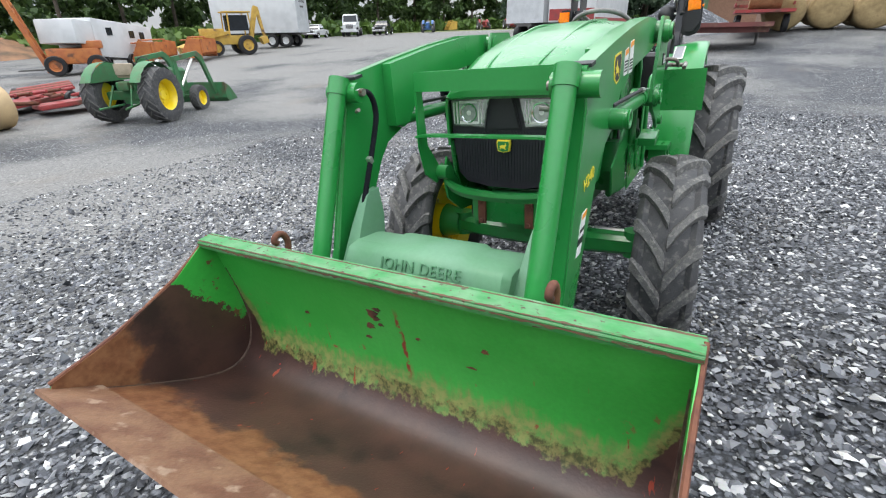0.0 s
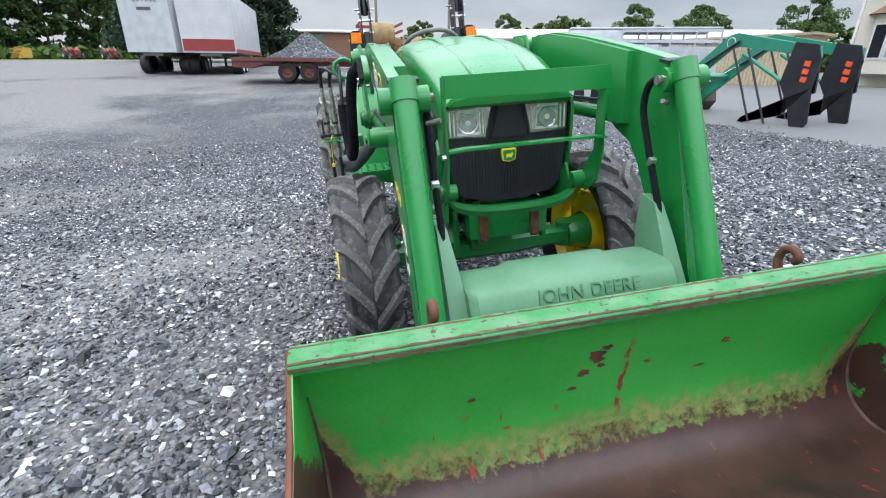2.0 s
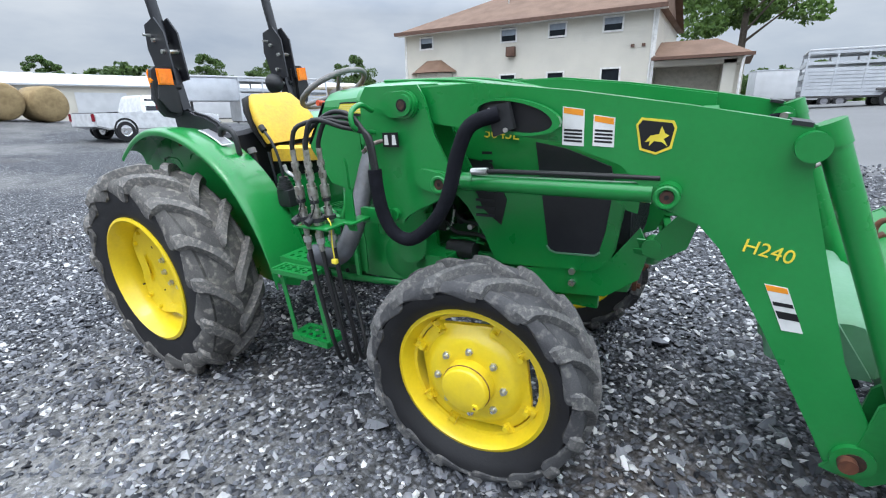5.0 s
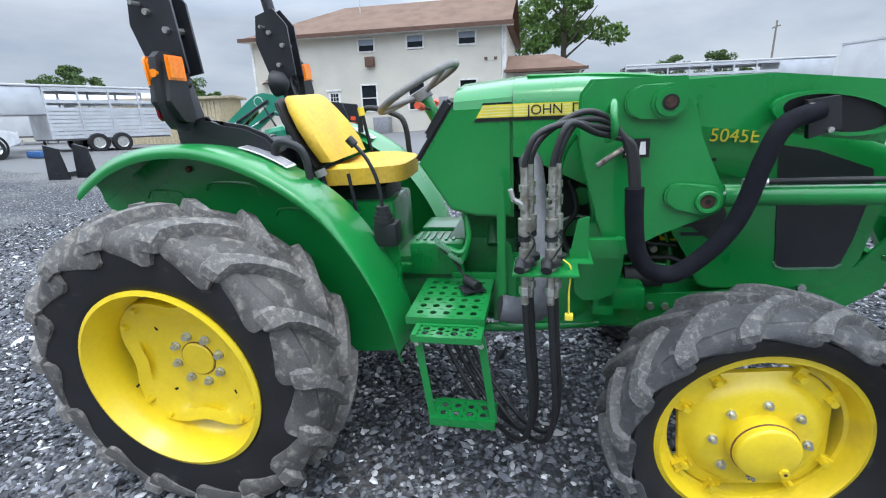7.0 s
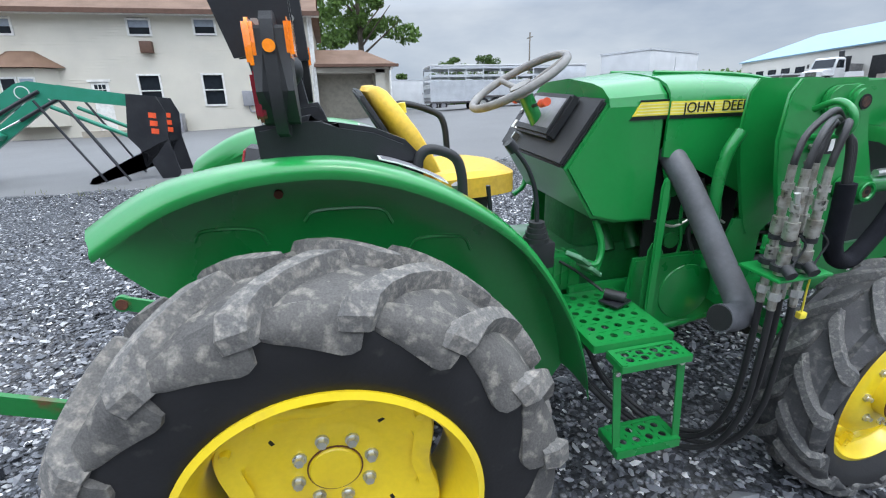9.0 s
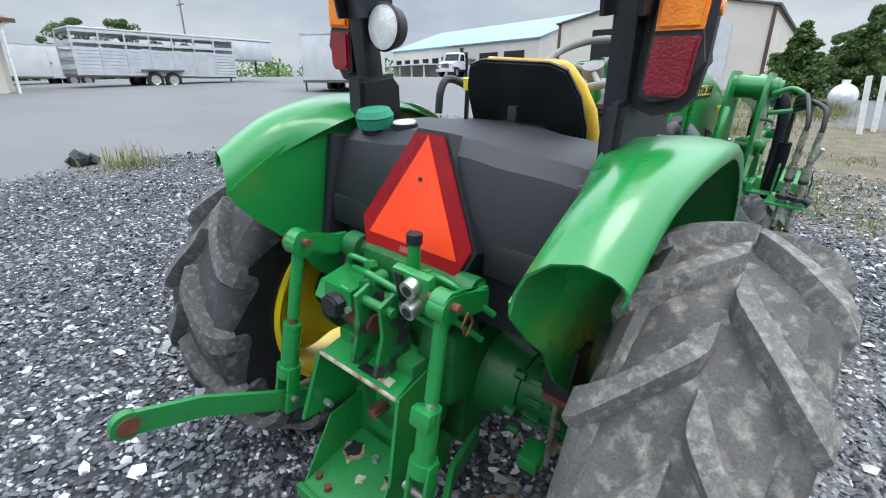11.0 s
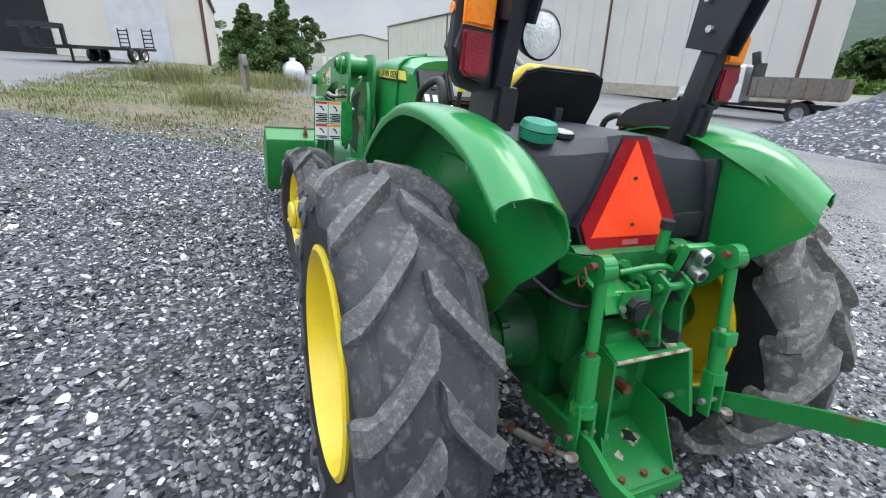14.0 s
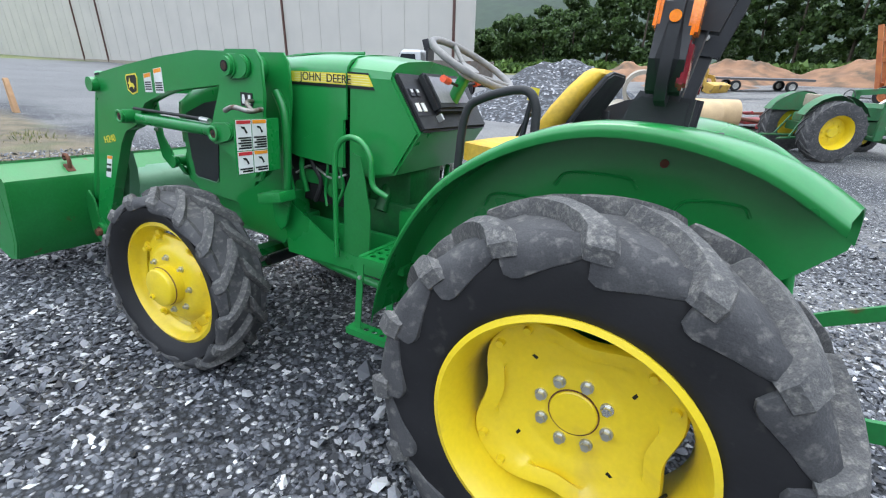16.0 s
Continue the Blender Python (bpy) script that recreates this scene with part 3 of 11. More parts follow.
def wheel(name, c, R, half, rim_r, face, side, bars, disc_fn, parent, lug_h, steer=0.0, label="", flush=1.0, muddy=None):
    """A tyre on its rim. c: the tyre's middle, face: the disc's place along the axle, side: +1 left, -1 right."""
    holder = new(name)
    holder.parent = parent
    holder.empty_display_size = 0.1
    holder.matrix_basis = Matrix.Translation(c) @ pose(0, 0, 0, 0, 0, steer)
    if label:
        holder["label"] = label
    Rc = R - lug_h
    h = half
    prof = [(rim_r - 0.01, -h * min(0.80, flush - 0.12)), (rim_r + 0.012, -h * (flush - 0.04)), (rim_r + 0.05, -h * 1.0), ((Rc + rim_r) / 2 + 0.02, -h * 1.06), (Rc - 0.075, -h * 1.02), (Rc - 0.038, -h * 0.93), (Rc - 0.012, -h * 0.6), (Rc, 0.0)]
    prof = prof + [(r, -w) for r, w in prof[-2::-1]]

    def carcass(bm):
        lathe(bm, prof, (0, 0, 0), seg=64)
        for f in bm.faces:
            m = f.calc_center_median()
            f.material_index = 1 if math.hypot(m.x, m.z) < Rc - 0.05 else 0
    tyre = solo("tyre", carcass, [muddy[0] if muddy else RUBBER, SIDEWALL], holder, "black rubber tyre with worn chevron tread", 60)
    step = 2 * math.pi / bars
    short = min(1.0, (Rc - rim_r) / 0.25)
    for side_, ph in ((1, 0.0), (-1, 0.5)):
        bm = bm_new()
        lug_bar(bm, Rc, h, 0.0, LUG_SWEEP, side_, lug_h, LUG_W * R, short)
        n_bar = len(bm.faces)
        lug_pad(bm, Rc, h, LUG_SWEEP, step, side_, WEB * (Rc - rim_r), short)
        for f in list(bm.faces)[n_bar:]:
            f.material_index = 1
        lug = part("tread_lug", bm, [muddy[1], muddy[0]] if muddy else [LUG, RUBBER], tyre, "", 34)
        lug.matrix_basis = Matrix.Rotation(-ph * step, 4, "Y")
        for k in range(1, bars):
            ob = new("tread_lug", lug.data)
            ob.parent = tyre
            ob.matrix_basis = Matrix.Rotation(-(k + ph) * step, 4, "Y")

    def rim(bm):
        o = h * flush
        lathe(bm, [(rim_r + 0.002, -o - 0.010), (rim_r + 0.020, -o - 0.003), (rim_r + 0.018, -o + 0.010), (rim_r - 0.006, -o + 0.015), (rim_r - 0.018, -o + 0.05), (rim_r - 0.034, -o * 0.4), (rim_r - 0.034, o * 0.3),
                   (rim_r - 0.018, o - 0.05), (rim_r - 0.006, o - 0.015), (rim_r + 0.018, o - 0.010), (rim_r + 0.020, o + 0.003), (rim_r + 0.002, o + 0.010),
                   (rim_r - 0.010, o - 0.012), (rim_r - 0.016, o - 0.030), (rim_r - 0.026, o - 0.050), (rim_r - 0.042, o * 0.3), (rim_r - 0.040, -o * 0.4), (rim_r - 0.026, -o + 0.050), (rim_r - 0.016, -o + 0.030), (rim_r - 0.010, -o + 0.012), (rim_r + 0.002, -o - 0.010)], (0, 0, 0), seg=72)
    solo("rim", rim, YELLOW, holder, "yellow steel rim", 50)
    disc_fn(holder, face - c[1], side)
    return holder


LUG_SWEEP, LUG_W, WEB = 0.34, 0.098, 0.30


def lobed(a, gaps, chord, full):
    """The radius of a disc cut back along straight chords towards the given directions, with eased corners."""
    r = full
    for g in gaps:
        c = math.cos(a - g)
        if c > 0.2:
            r = -0.008 * math.log(math.exp(-r / 0.008) + math.exp(-(chord / c) / 0.008))
    return r


def rear_disc(holder, yo, side):
    gaps = [radians(g + 90 * k) for k in range(4) for g in (2 if side < 0 else 3,)]

    def disc(bm):
        seg, rows = 96, []
        for f, dy in ((0.085, 0.0), (0.15, 0.0), (0.172, 0.004), (0.19, 0.013), (0.222, 0.018), (0.245, 0.024), (0.80, 0.040), (0.93, 0.058), (0.98, 0.060), (1.0, 0.050), (1.005, 0.020)):
            row = []
            for k in range(seg):
                a = 2 * math.pi * k / seg
                r = f if f < 0.5 else (0.342 - 0.070 * ((1 + math.cos(4 * (a - gaps[0]))) / 2) ** 1.4) * f
                row.append(bm.verts.new((r * math.cos(a), yo + side * dy, r * math.sin(a))))
            rows.append(row)
        for a, b in zip(rows, rows[1:]):
            for k in range(seg):
                j = (k + 1) % seg
                bm.faces.new((a[k], a[j], b[j], b[k]))
        bm.faces.new(rows[0])
        thick(bm, 0.010)
    d = solo("wheel_disc", disc, YELLOW, holder, "dished yellow wheel disc with four wavy lobes", 40)
    solo("hub_plate", lambda bm: lathe(bm, [(0.0, 0.013), (0.008, 0.012), (0.07, 0.010), (0.0745, 0.006), (0.0755, -0.004)], (0, yo, 0), seg=36, sign=side), YELLOW, d)
    solo("hub_seam", lambda bm: lathe(bm, [(0.0755, -0.004), (0.0758, 0.0032), (0.0795, 0.0030), (0.0800, -0.004)], (0, yo, 0), seg=36, sign=side), RUST, d)
    for k in range(8):
        a = 2 * math.pi * (k + 0.3) / 8
        p = (0.109 * math.cos(a), yo, 0.109 * math.sin(a))
        b = rod("wheel_bolt", (p[0], yo - side * 0.005, p[2]), (p[0], yo + side * 0.008, p[2]), 0.020, STEEL, d, 16)
        rod("bolt_head", (p[0], yo + side * 0.006, p[2]), (p[0], yo + side * 0.023, p[2]), 0.0155, STEEL, b, 6, r2=0.0145)
    for g in gaps:
        for off in (35, 55):
            a = g + radians(off)
            rod("rim_lug", (0.309 * math.cos(a), yo + side * 0.045, 0.309 * math.sin(a)), (0.307 * math.cos(a), yo + side * 0.073, 0.307 * math.sin(a)), 0.017, YELLOW, d, 12, r2=0.012)
        a = g + radians(45)
        # black block on the uncut disc for the shade in a slot
        boxed("disc_slot", (0.212 * math.cos(a), yo + side * 0.0155, 0.212 * math.sin(a)), (0.022, 0.004, 0.010), HOLE_SHADE, d, (0, 20 - math.degrees(a), 0))
    a = gaps[2] + radians(20)
    rod("valve_stem", (0.322 * math.cos(a), yo + side * 0.03, 0.322 * math.sin(a)), (0.30 * math.cos(a), yo + side * 0.075, 0.30 * math.sin(a)), 0.005, BLACK, d, 8)


def front_disc(holder, yo, side):
    gaps = [radians(g) for g in (5, 95, 185, 275)]

    def disc(bm):
        seg, rows = 96, []
        for f, dy in ((0.10, -0.072), (0.13, -0.072), (0.168, -0.074), (0.19, -0.081), (0.208, -0.096), (0.222, -0.112), (0.97, -0.116), (1.0, -0.122), (1.003, -0.142)):
            row = []
            for k in range(seg):
                a = 2 * math.pi * k / seg
                r = f if f < 0.5 else max(lobed(a, gaps, 0.236, 0.270) * f, 0.224)
                row.append(bm.verts.new((r * math.cos(a), yo + side * dy, r * math.sin(a))))
            rows.append(row)
        for a, b in zip(rows, rows[1:]):
            for k in range(seg):
                j = (k + 1) % seg
                bm.faces.new((a[k], a[j], b[j], b[k]))
        thick(bm, 0.009)
    d = solo("wheel_disc", disc, YELLOW, holder, "domed yellow wheel disc with four lugs", 40)
    dr_ = solo("hub_drum", lambda bm: lathe(bm, [(0.0, 0.002), (0.03, 0.002), (0.090, 0.0), (0.097, -0.004), (0.1005, -0.012), (0.101, -0.026), (0.1035, -0.030), (0.105, -0.040), (0.107, -0.075), (0.118, -0.08), (0.12, -0.2)], (0, yo, 0), seg=48, sign=side), YELLOW, d, "yellow planetary hub drum")
    solo("drum_seam", lambda bm: lathe(bm, [(0.1012, -0.0265), (0.1040, -0.0275), (0.1045, -0.0305), (0.1036, -0.0305)], (0, yo, 0), seg=48, sign=side), RUST, dr_)
    for k in range(8):
        a = 2 * math.pi * (k + 0.5) / 8 + 0.36
        b = rod("wheel_bolt", (0.146 * math.cos(a), yo - side * 0.085, 0.146 * math.sin(a)), (0.146 * math.cos(a), yo - side * 0.064, 0.146 * math.sin(a)), 0.017, STEEL, d, 6)
        rod("bolt_tip", (0.146 * math.cos(a), yo - side * 0.066, 0.146 * math.sin(a)), (0.146 * math.cos(a), yo - side * 0.050, 0.146 * math.sin(a)), 0.009, STEEL, b, 10)
    pl_ = rod("drain_plug", (0.05, yo, -0.06), (0.05, yo + side * 0.010, -0.06), 0.016, YELLOW, d, 6)
    rod("plug_centre", (0.05, yo + side * 0.008, -0.06), (0.05, yo + side * 0.0115, -0.06), 0.006, RUST, pl_, 8)
    for g in gaps:
        for off in (29, 61):
            a = g + radians(off)
            boxed("rim_lug", (0.262 * math.cos(a), yo - side * 0.120, 0.262 * math.sin(a)), (0.050, 0.030, 0.034), YELLOW, d, (0, -math.degrees(a), 0), 0.007)
            rod("lug_bolt", (0.252 * math.cos(a), yo - side * 0.115, 0.252 * math.sin(a)), (0.252 * math.cos(a), yo - side * 0.084, 0.252 * math.sin(a)), 0.013, YELLOW, d, 6)


DRY_MUD = [shader(nm, dark, 0.86, second=mid, scale=8, spread=(0.36, 0.66), bump=0.8, bump_scale=80, fine=200, fine_amount=0.5, third=pale, third_scale=sc, third_spread=sp, scatter=True)
           for nm, dark, mid, pale, sc, sp in (("mud_dried_on_rubber", (0.062, 0.060, 0.058), (0.115, 0.110, 0.103), (0.26, 0.242, 0.21), 24, (0.52, 0.72)), ("mud_dried_on_tread", (0.105, 0.102, 0.098), (0.155, 0.149, 0.140), (0.27, 0.25, 0.22), 48, (0.48, 0.70)))]
for s in (-1, 1):
    wheel("rear_wheel", (0.0, s * 0.778, 0.61), 0.680, 0.172, 0.376, s * 0.775, s, 15, rear_disc, TR, 0.044, label="large yellow rear wheel with chevron tyre", muddy=DRY_MUD if s < 0 else None)
LUG_SWEEP, LUG_W, WEB = 0.38, 0.108, 0.22
for s in (-1, 1):
    wheel("front_wheel", (2.108 + 0.012 * -s, s * 0.715, 0.447), 0.503, 0.13, 0.315, s * 0.865, s, 15, front_disc, TR, 0.028, steer=4.0, flush=0.66, label="yellow front wheel, turned slightly to the left")


# fenders
FENDER = [(-0.50, 1.30), (-0.42, 1.35), (-0.30, 1.41), (-0.15, 1.452), (0.0, 1.467), (0.15, 1.455), (0.32, 1.40), (0.48, 1.31), (0.61, 1.20), (0.71, 1.06), (0.79, 0.90), (0.84, 0.74), (0.86, 0.62)]


def fender(s):
    def shell(bm):
        secs = []
        for i, (x, z) in enumerate(rounded([(x, 0, z) for x, z in FENDER], 3) and [(p.x, p.z) for p in rounded([(x, 0, z) for x, z in FENDER], 3)]):
            back = max(0.0, min(1.0, (0.05 - x) / 0.45))
            back = back * back * (3 - 2 * back)
            out = 0.684 - 0.030 * back
            # flat deck ahead; towards the rear a rounded dome that turns down into the inner wall
            deck = [(0.41, -0.020), (0.445, -0.014), (0.49, -0.006), (0.54, 0.004), (0.59, 0.010), (0.64, 0.009)]
            dome = [(0.478, -0.085), (0.482, -0.044), (0.498, -0.004), (0.534, 0.024), (0.582, 0.032), (0.626, 0.020)]
            row = []
            for (ya, za), (yb, zb) in zip(deck, dome):
                yy = ya + (yb - ya) * back
                row.append((x - 0.062 * back ** 2 * (0.66 - yy) / 0.18, s * yy, z + za + (zb - za) * back))
            row += [(x, s * (out - 0.008), z + 0.004 - 0.002 * back), (x, s * out, z - 0.006), (x, s * (out + 0.003), z - 0.018), (x, s * (out - 0.003), z - 0.034)]
            secs.append(row)
        loft(bm, secs)
        thick(bm, 0.006)
    f = solo("fender", shell, GREEN, TR, "glossy green rear fender", 50)

    def inner(bm):
        top = [(-0.560, 1.236), (-0.50, 1.272)] + [(x, z - (0.032 if x < -0.25 else 0.026 if x < -0.1 else 0.012)) for x, z in FENDER[1:]]
        low = [(0.80, 0.52), (0.62, 0.50), (0.30, 0.55), (0.0, 0.66), (-0.16, 0.78), (-0.29, 0.90), (-0.38, 1.03), (-0.47, 1.11), (-0.552, 1.200)]
        prism(bm, top + low, s * 0.474, s * 0.482)
    side = solo("fender_side", inner, GREEN, f)
    for x, z, w in ((0.12, 1.30, 0.26), (-0.22, 1.27, 0.2), (0.40, 1.18, 0.2)):
        pipe("pressed_rib", [(x - w / 2, s * 0.482, z - 0.03), (x - w / 3, s * 0.482, z), (x + w / 3, s * 0.482, z - 0.01), (x + w / 2, s * 0.482, z - 0.06)], 0.006, GREEN, f, seg=6)
    rod("fender_bolt", (-0.07, s * 0.475, 1.36), (-0.07, s * 0.496, 1.36), 0.013, RUST, f, 8)
    # grab rail on the fender
    pipe("grab_rail", [(0.36, s * 0.44, 1.40), (0.37, s * 0.44, 1.49), (0.42, s * 0.44, 1.535), (0.56, s * 0.44, 1.50), (0.635, s * 0.44, 1.43), (0.65, s * 0.44, 1.17)] if s > 0 else
         [(0.34, s * 0.47, 1.38), (0.345, s * 0.47, 1.43), (0.38, s * 0.47, 1.455), (0.45, s * 0.47, 1.43), (0.475, s * 0.47, 1.38), (0.48, s * 0.47, 1.30)], 0.016, BLACK, TR, "black plastic coated grab rail")


both(fender)

# body, frame and transmission
bm = bm_new()
box(bm, (0.05, 0, 0.62), (0.50, 0.34, 0.44), bevel=0.03)
box(bm, (0.62, 0, 0.66), (0.80, 0.36, 0.40), bevel=0.04)
cyl(bm, (0.3, 0, 0.62), (0.9, 0, 0.66), 0.2, 24)
part("transmission_case", bm, GREASY, TR, "green cast transmission housing")
bm = bm_new()
box(bm, (1.45, 0, 0.74), (0.95, 0.34, 0.42), bevel=0.03)
box(bm, (1.40, 0, 1.05), (0.70, 0.30, 0.30), bevel=0.03)
for i in range(5):
    cyl(bm, (1.2 + 0.13 * i, -0.19, 0.92), (1.2 + 0.13 * i, -0.12, 1.02), 0.035, 10)
    cyl(bm, (1.2 + 0.13 * i, 0.19, 0.90), (1.2 + 0.13 * i, 0.12, 1.02), 0.035, 10)
part("engine_block", bm, GREASY, TR, "green engine block under the hood")
rod("oil_filter", (1.755, -0.275, 0.815), (1.905, -0.275, 0.815), 0.044, BLACK, TR, 20, "black spin-on oil filter")
for pts, r, mat in (([(1.74, 0.95), (1.80, 0.90), (1.92, 0.905), (2.0, 0.88)], 0.011, HOSE), ([(1.78, 1.04), (1.83, 0.97), (1.95, 0.955)], 0.009, HOSE), ([(1.76, 0.865), (1.86, 0.875), (1.96, 0.86)], 0.007, GREEN), ([(1.90, 1.02), (1.93, 0.93), (1.92, 0.86)], 0.008, GREEN), ([(1.72, 0.90), (1.77, 0.93), (1.80, 1.02)], 0.006, STEEL)):
    pipe("engine_hose", [(x, -0.262 - 0.010 * k, z) for k, (x, z) in enumerate(pts)], r, mat, TR, seg=8)
for x, z, r in ((1.82, 0.965, 0.024), (1.93, 0.90, 0.018), (1.87, 0.93, 0.014)):
    rod("sender_plug", (x, -0.225, z), (x, -0.262, z), r, BLACK if r > 0.02 else STEEL, TR, 10)
for s in (-1, 1):
    boxed("frame_rail", (1.75, s * 0.235, 0.70), (1.50, 0.03, 0.20), GREEN, TR, None, 0.008)

    def axle(bm, s=s):
        cyl(bm, (0, s * 0.12, 0.61), (0, s * 0.30, 0.61), 0.17, 24, 0.12)
        cyl(bm, (0, s * 0.30, 0.61), (0, s * 0.62, 0.61), 0.105, 24, 0.09)
        cyl(bm, (0, s * 0.60, 0.61), (0, s * 0.64, 0.61), 0.15, 24)
        cyl(bm, (0, s * 0.64, 0.61), (0, s * 0.752, 0.61), 0.10, 20)
        for k in range(12):
            a = k * math.pi / 6
            cyl(bm, (0.125 * math.cos(a), s * 0.636, 0.61 + 0.125 * math.sin(a)), (0.125 * math.cos(a), s * 0.652, 0.61 + 0.125 * math.sin(a)), 0.011, 6)
            ca, sa = math.cos(a + 0.26), math.sin(a + 0.26)
            for j in range(3):
                box(bm, (0.104 * ca, s * (0.36 + 0.085 * j), 0.61 + 0.104 * sa), (0.034, 0.055, 0.016), (0, -math.degrees(a + 0.26), 0), 0.004)
        for k in range(8):
            a = k * math.pi / 4
            cyl(bm, (0.155 * math.cos(a), s * 0.29, 0.61 + 0.155 * math.sin(a)), (0.155 * math.cos(a), s * 0.325, 0.61 + 0.155 * math.sin(a)), 0.016, 6)
    solo("rear_axle_housing", axle, GREASY, TR, "ribbed green axle trumpet")


def front_axle(bm):
    rows = []
    for y, hz, hx, z in ((-0.56, 0.050, 0.060, 0.445), (-0.42, 0.056, 0.062, 0.440), (-0.20, 0.062, 0.070, 0.435), (0.20, 0.062, 0.070, 0.435), (0.42, 0.056, 0.062, 0.440), (0.56, 0.050, 0.060, 0.445)):
        rows.append([(2.09 + dx * hx, y, z + dz * hz) for dx, dz in ((1, -0.6), (1, 0.6), (0.6, 1), (-0.6, 1), (-1, 0.6), (-1, -0.6), (-0.6, -1), (0.6, -1))])
    loft(bm, rows, close=True, caps=True)
    box(bm, (2.09, 0, 0.50), (0.22, 0.18, 0.14), bevel=0.04)
    for s in (-1, 1):
        cyl(bm, (2.09, s * 0.545, 0.375), (2.09, s * 0.545, 0.525), 0.058, 20)
        cyl(bm, (2.09, s * 0.55, 0.445), (2.09, s * 0.68, 0.445), 0.085, 20, 0.115)


solo("front_axle", front_axle, GREEN, TR, "green four-wheel-drive front axle beam")
rod("steering_tie_rod", (1.98, -0.5, 0.47), (1.98, 0.5, 0.47), 0.016, STEEL, TR)
rod("steering_cylinder", (1.96, -0.28, 0.455), (1.96, 0.28, 0.455), 0.03, BLACK, TR)
rod("drive_shaft", (0.95, 0, 0.48), (2.0, 0, 0.45), 0.035, GREEN, TR)
for s in (-1, 1):
    pipe("side_rail_tube", [(0.62, s * 0.32, 0.56), (1.2, s * 0.33, 0.57), (1.66, s * 0.30, 0.60)], 0.022, GREEN, TR)

# hood: stations along x of half width, shoulder height, top height, bottom height
HOOD = [(1.30, 0.325, 1.535, 1.625), (1.55, 0.325, 1.53, 1.622), (1.80, 0.322, 1.505, 1.60), (2.05, 0.318, 1.46, 1.56), (2.30, 0.310, 1.395, 1.50), (2.48, 0.302, 1.335, 1.435), (2.60, 0.298, 1.288, 1.378), (2.66, 0.285, 1.268, 1.325)]


def hood_row(x, w, zs, zt, low):
    w += 0.012
    row = [(x, -w, low), (x, -w, zs), (x, -w + 0.008, zs + 0.04), (x, -w + 0.035, zt - 0.022), (x, -w + 0.085, zt - 0.002), (x, -w * 0.42, zt + 0.012), (x, 0, zt + 0.02)]
    return row + [(a, -b, c) for a, b, c in row[-2::-1]]


def hood(bm):
    secs = []
    for i in range(len(HOOD) - 1):
        for k in range(4):
            t = k / 4
            x, w, zs, zt = (HOOD[i][j] * (1 - t) + HOOD[i + 1][j] * t for j in range(4))
            secs.append(hood_row(x, w, zs, zt, zs - 0.20 if x > 1.72 else max(1.345 - 0.5 * max(x - 1.34, 0), 1.16)))
    x, w, zs, zt = HOOD[-1]
    secs.append(hood_row(x, w, zs, zt, zs - 0.02))
    loft(bm, secs)
    thick(bm, 0.012)


solo("hood", hood, GREEN, TR, "smooth green engine hood", 45)
plate("hood_side", [(1.312, 1.40), (1.72, 1.38), (1.72, 1.15), (1.62, 1.135), (1.34, 1.115), (1.312, 1.12)], 0.322, 0.3365, GREEN, TR, bevel=0.005)
# raised ridge lines on the hood top
for s in (-1, 1):
    pipe("hood_crease", [(1.35, s * 0.15, 1.642), (1.8, s * 0.15, 1.616), (2.2, s * 0.145, 1.53), (2.5, s * 0.13, 1.44), (2.63, s * 0.11, 1.365)], 0.008, GREEN, TR, seg=6)

# cowl behind the hood, faceted


def cowl(bm):
    prism(bm, [(1.06, 1.545), (1.298, 1.545), (1.298, 1.09), (1.14, 1.095), (1.03, 1.125), (0.905, 1.325)], -0.325, 0.325, bevel=0.012)
    rows = []
    for x, dz in ((1.065, -0.004), (1.298, 0.012)):
        rows.append([(x, -0.325, 1.53), (x, -0.313, 1.565 + dz * 0.5), (x, -0.265, 1.60 + dz), (x, -0.2, 1.615 + dz), (x, 0, 1.632 + dz), (x, 0.2, 1.615 + dz), (x, 0.265, 1.60 + dz), (x, 0.313, 1.565 + dz * 0.5), (x, 0.325, 1.53)])
    loft(bm, rows, caps=True)


solo("cowl", cowl, GREEN, TR, "faceted green dash cowl", 25)
# dash panel: dark, sloped to the driver
DASH = pose(0.975, 0, 1.446, 0, -54.8, 0)


def dash(bm):
    for (u, v, w), (a, b, c) in (((0, 0, 0), (0.285, 0.635, 0.024)), ((0.03, 0, 0.03), (0.19, 0.34, 0.05))):
        g = bmesh.ops.create_cube(bm, size=1)
        for vv in g["verts"]:
            vv.co = DASH @ Vector((vv.co.x * a + u, vv.co.y * b + v, vv.co.z * c + w))
        bmesh.ops.bevel(bm, geom=list({e for q in g["verts"] for e in q.link_edges}), offset=0.012, segments=2, affect="EDGES")


d = solo("dash_panel", dash, BLACK, TR, "dark grey instrument panel")


def on_dash(name, u, v, a, b, mat, h=0.012, base=0.010):
    bm = bm_new()
    g = bmesh.ops.create_cube(bm, size=1)
    for vv in g["verts"]:
        vv.co = DASH @ Vector((vv.co.x * a + u, vv.co.y * b + v, vv.co.z * h + base + h / 2))
    part(name, bm, mat, d)


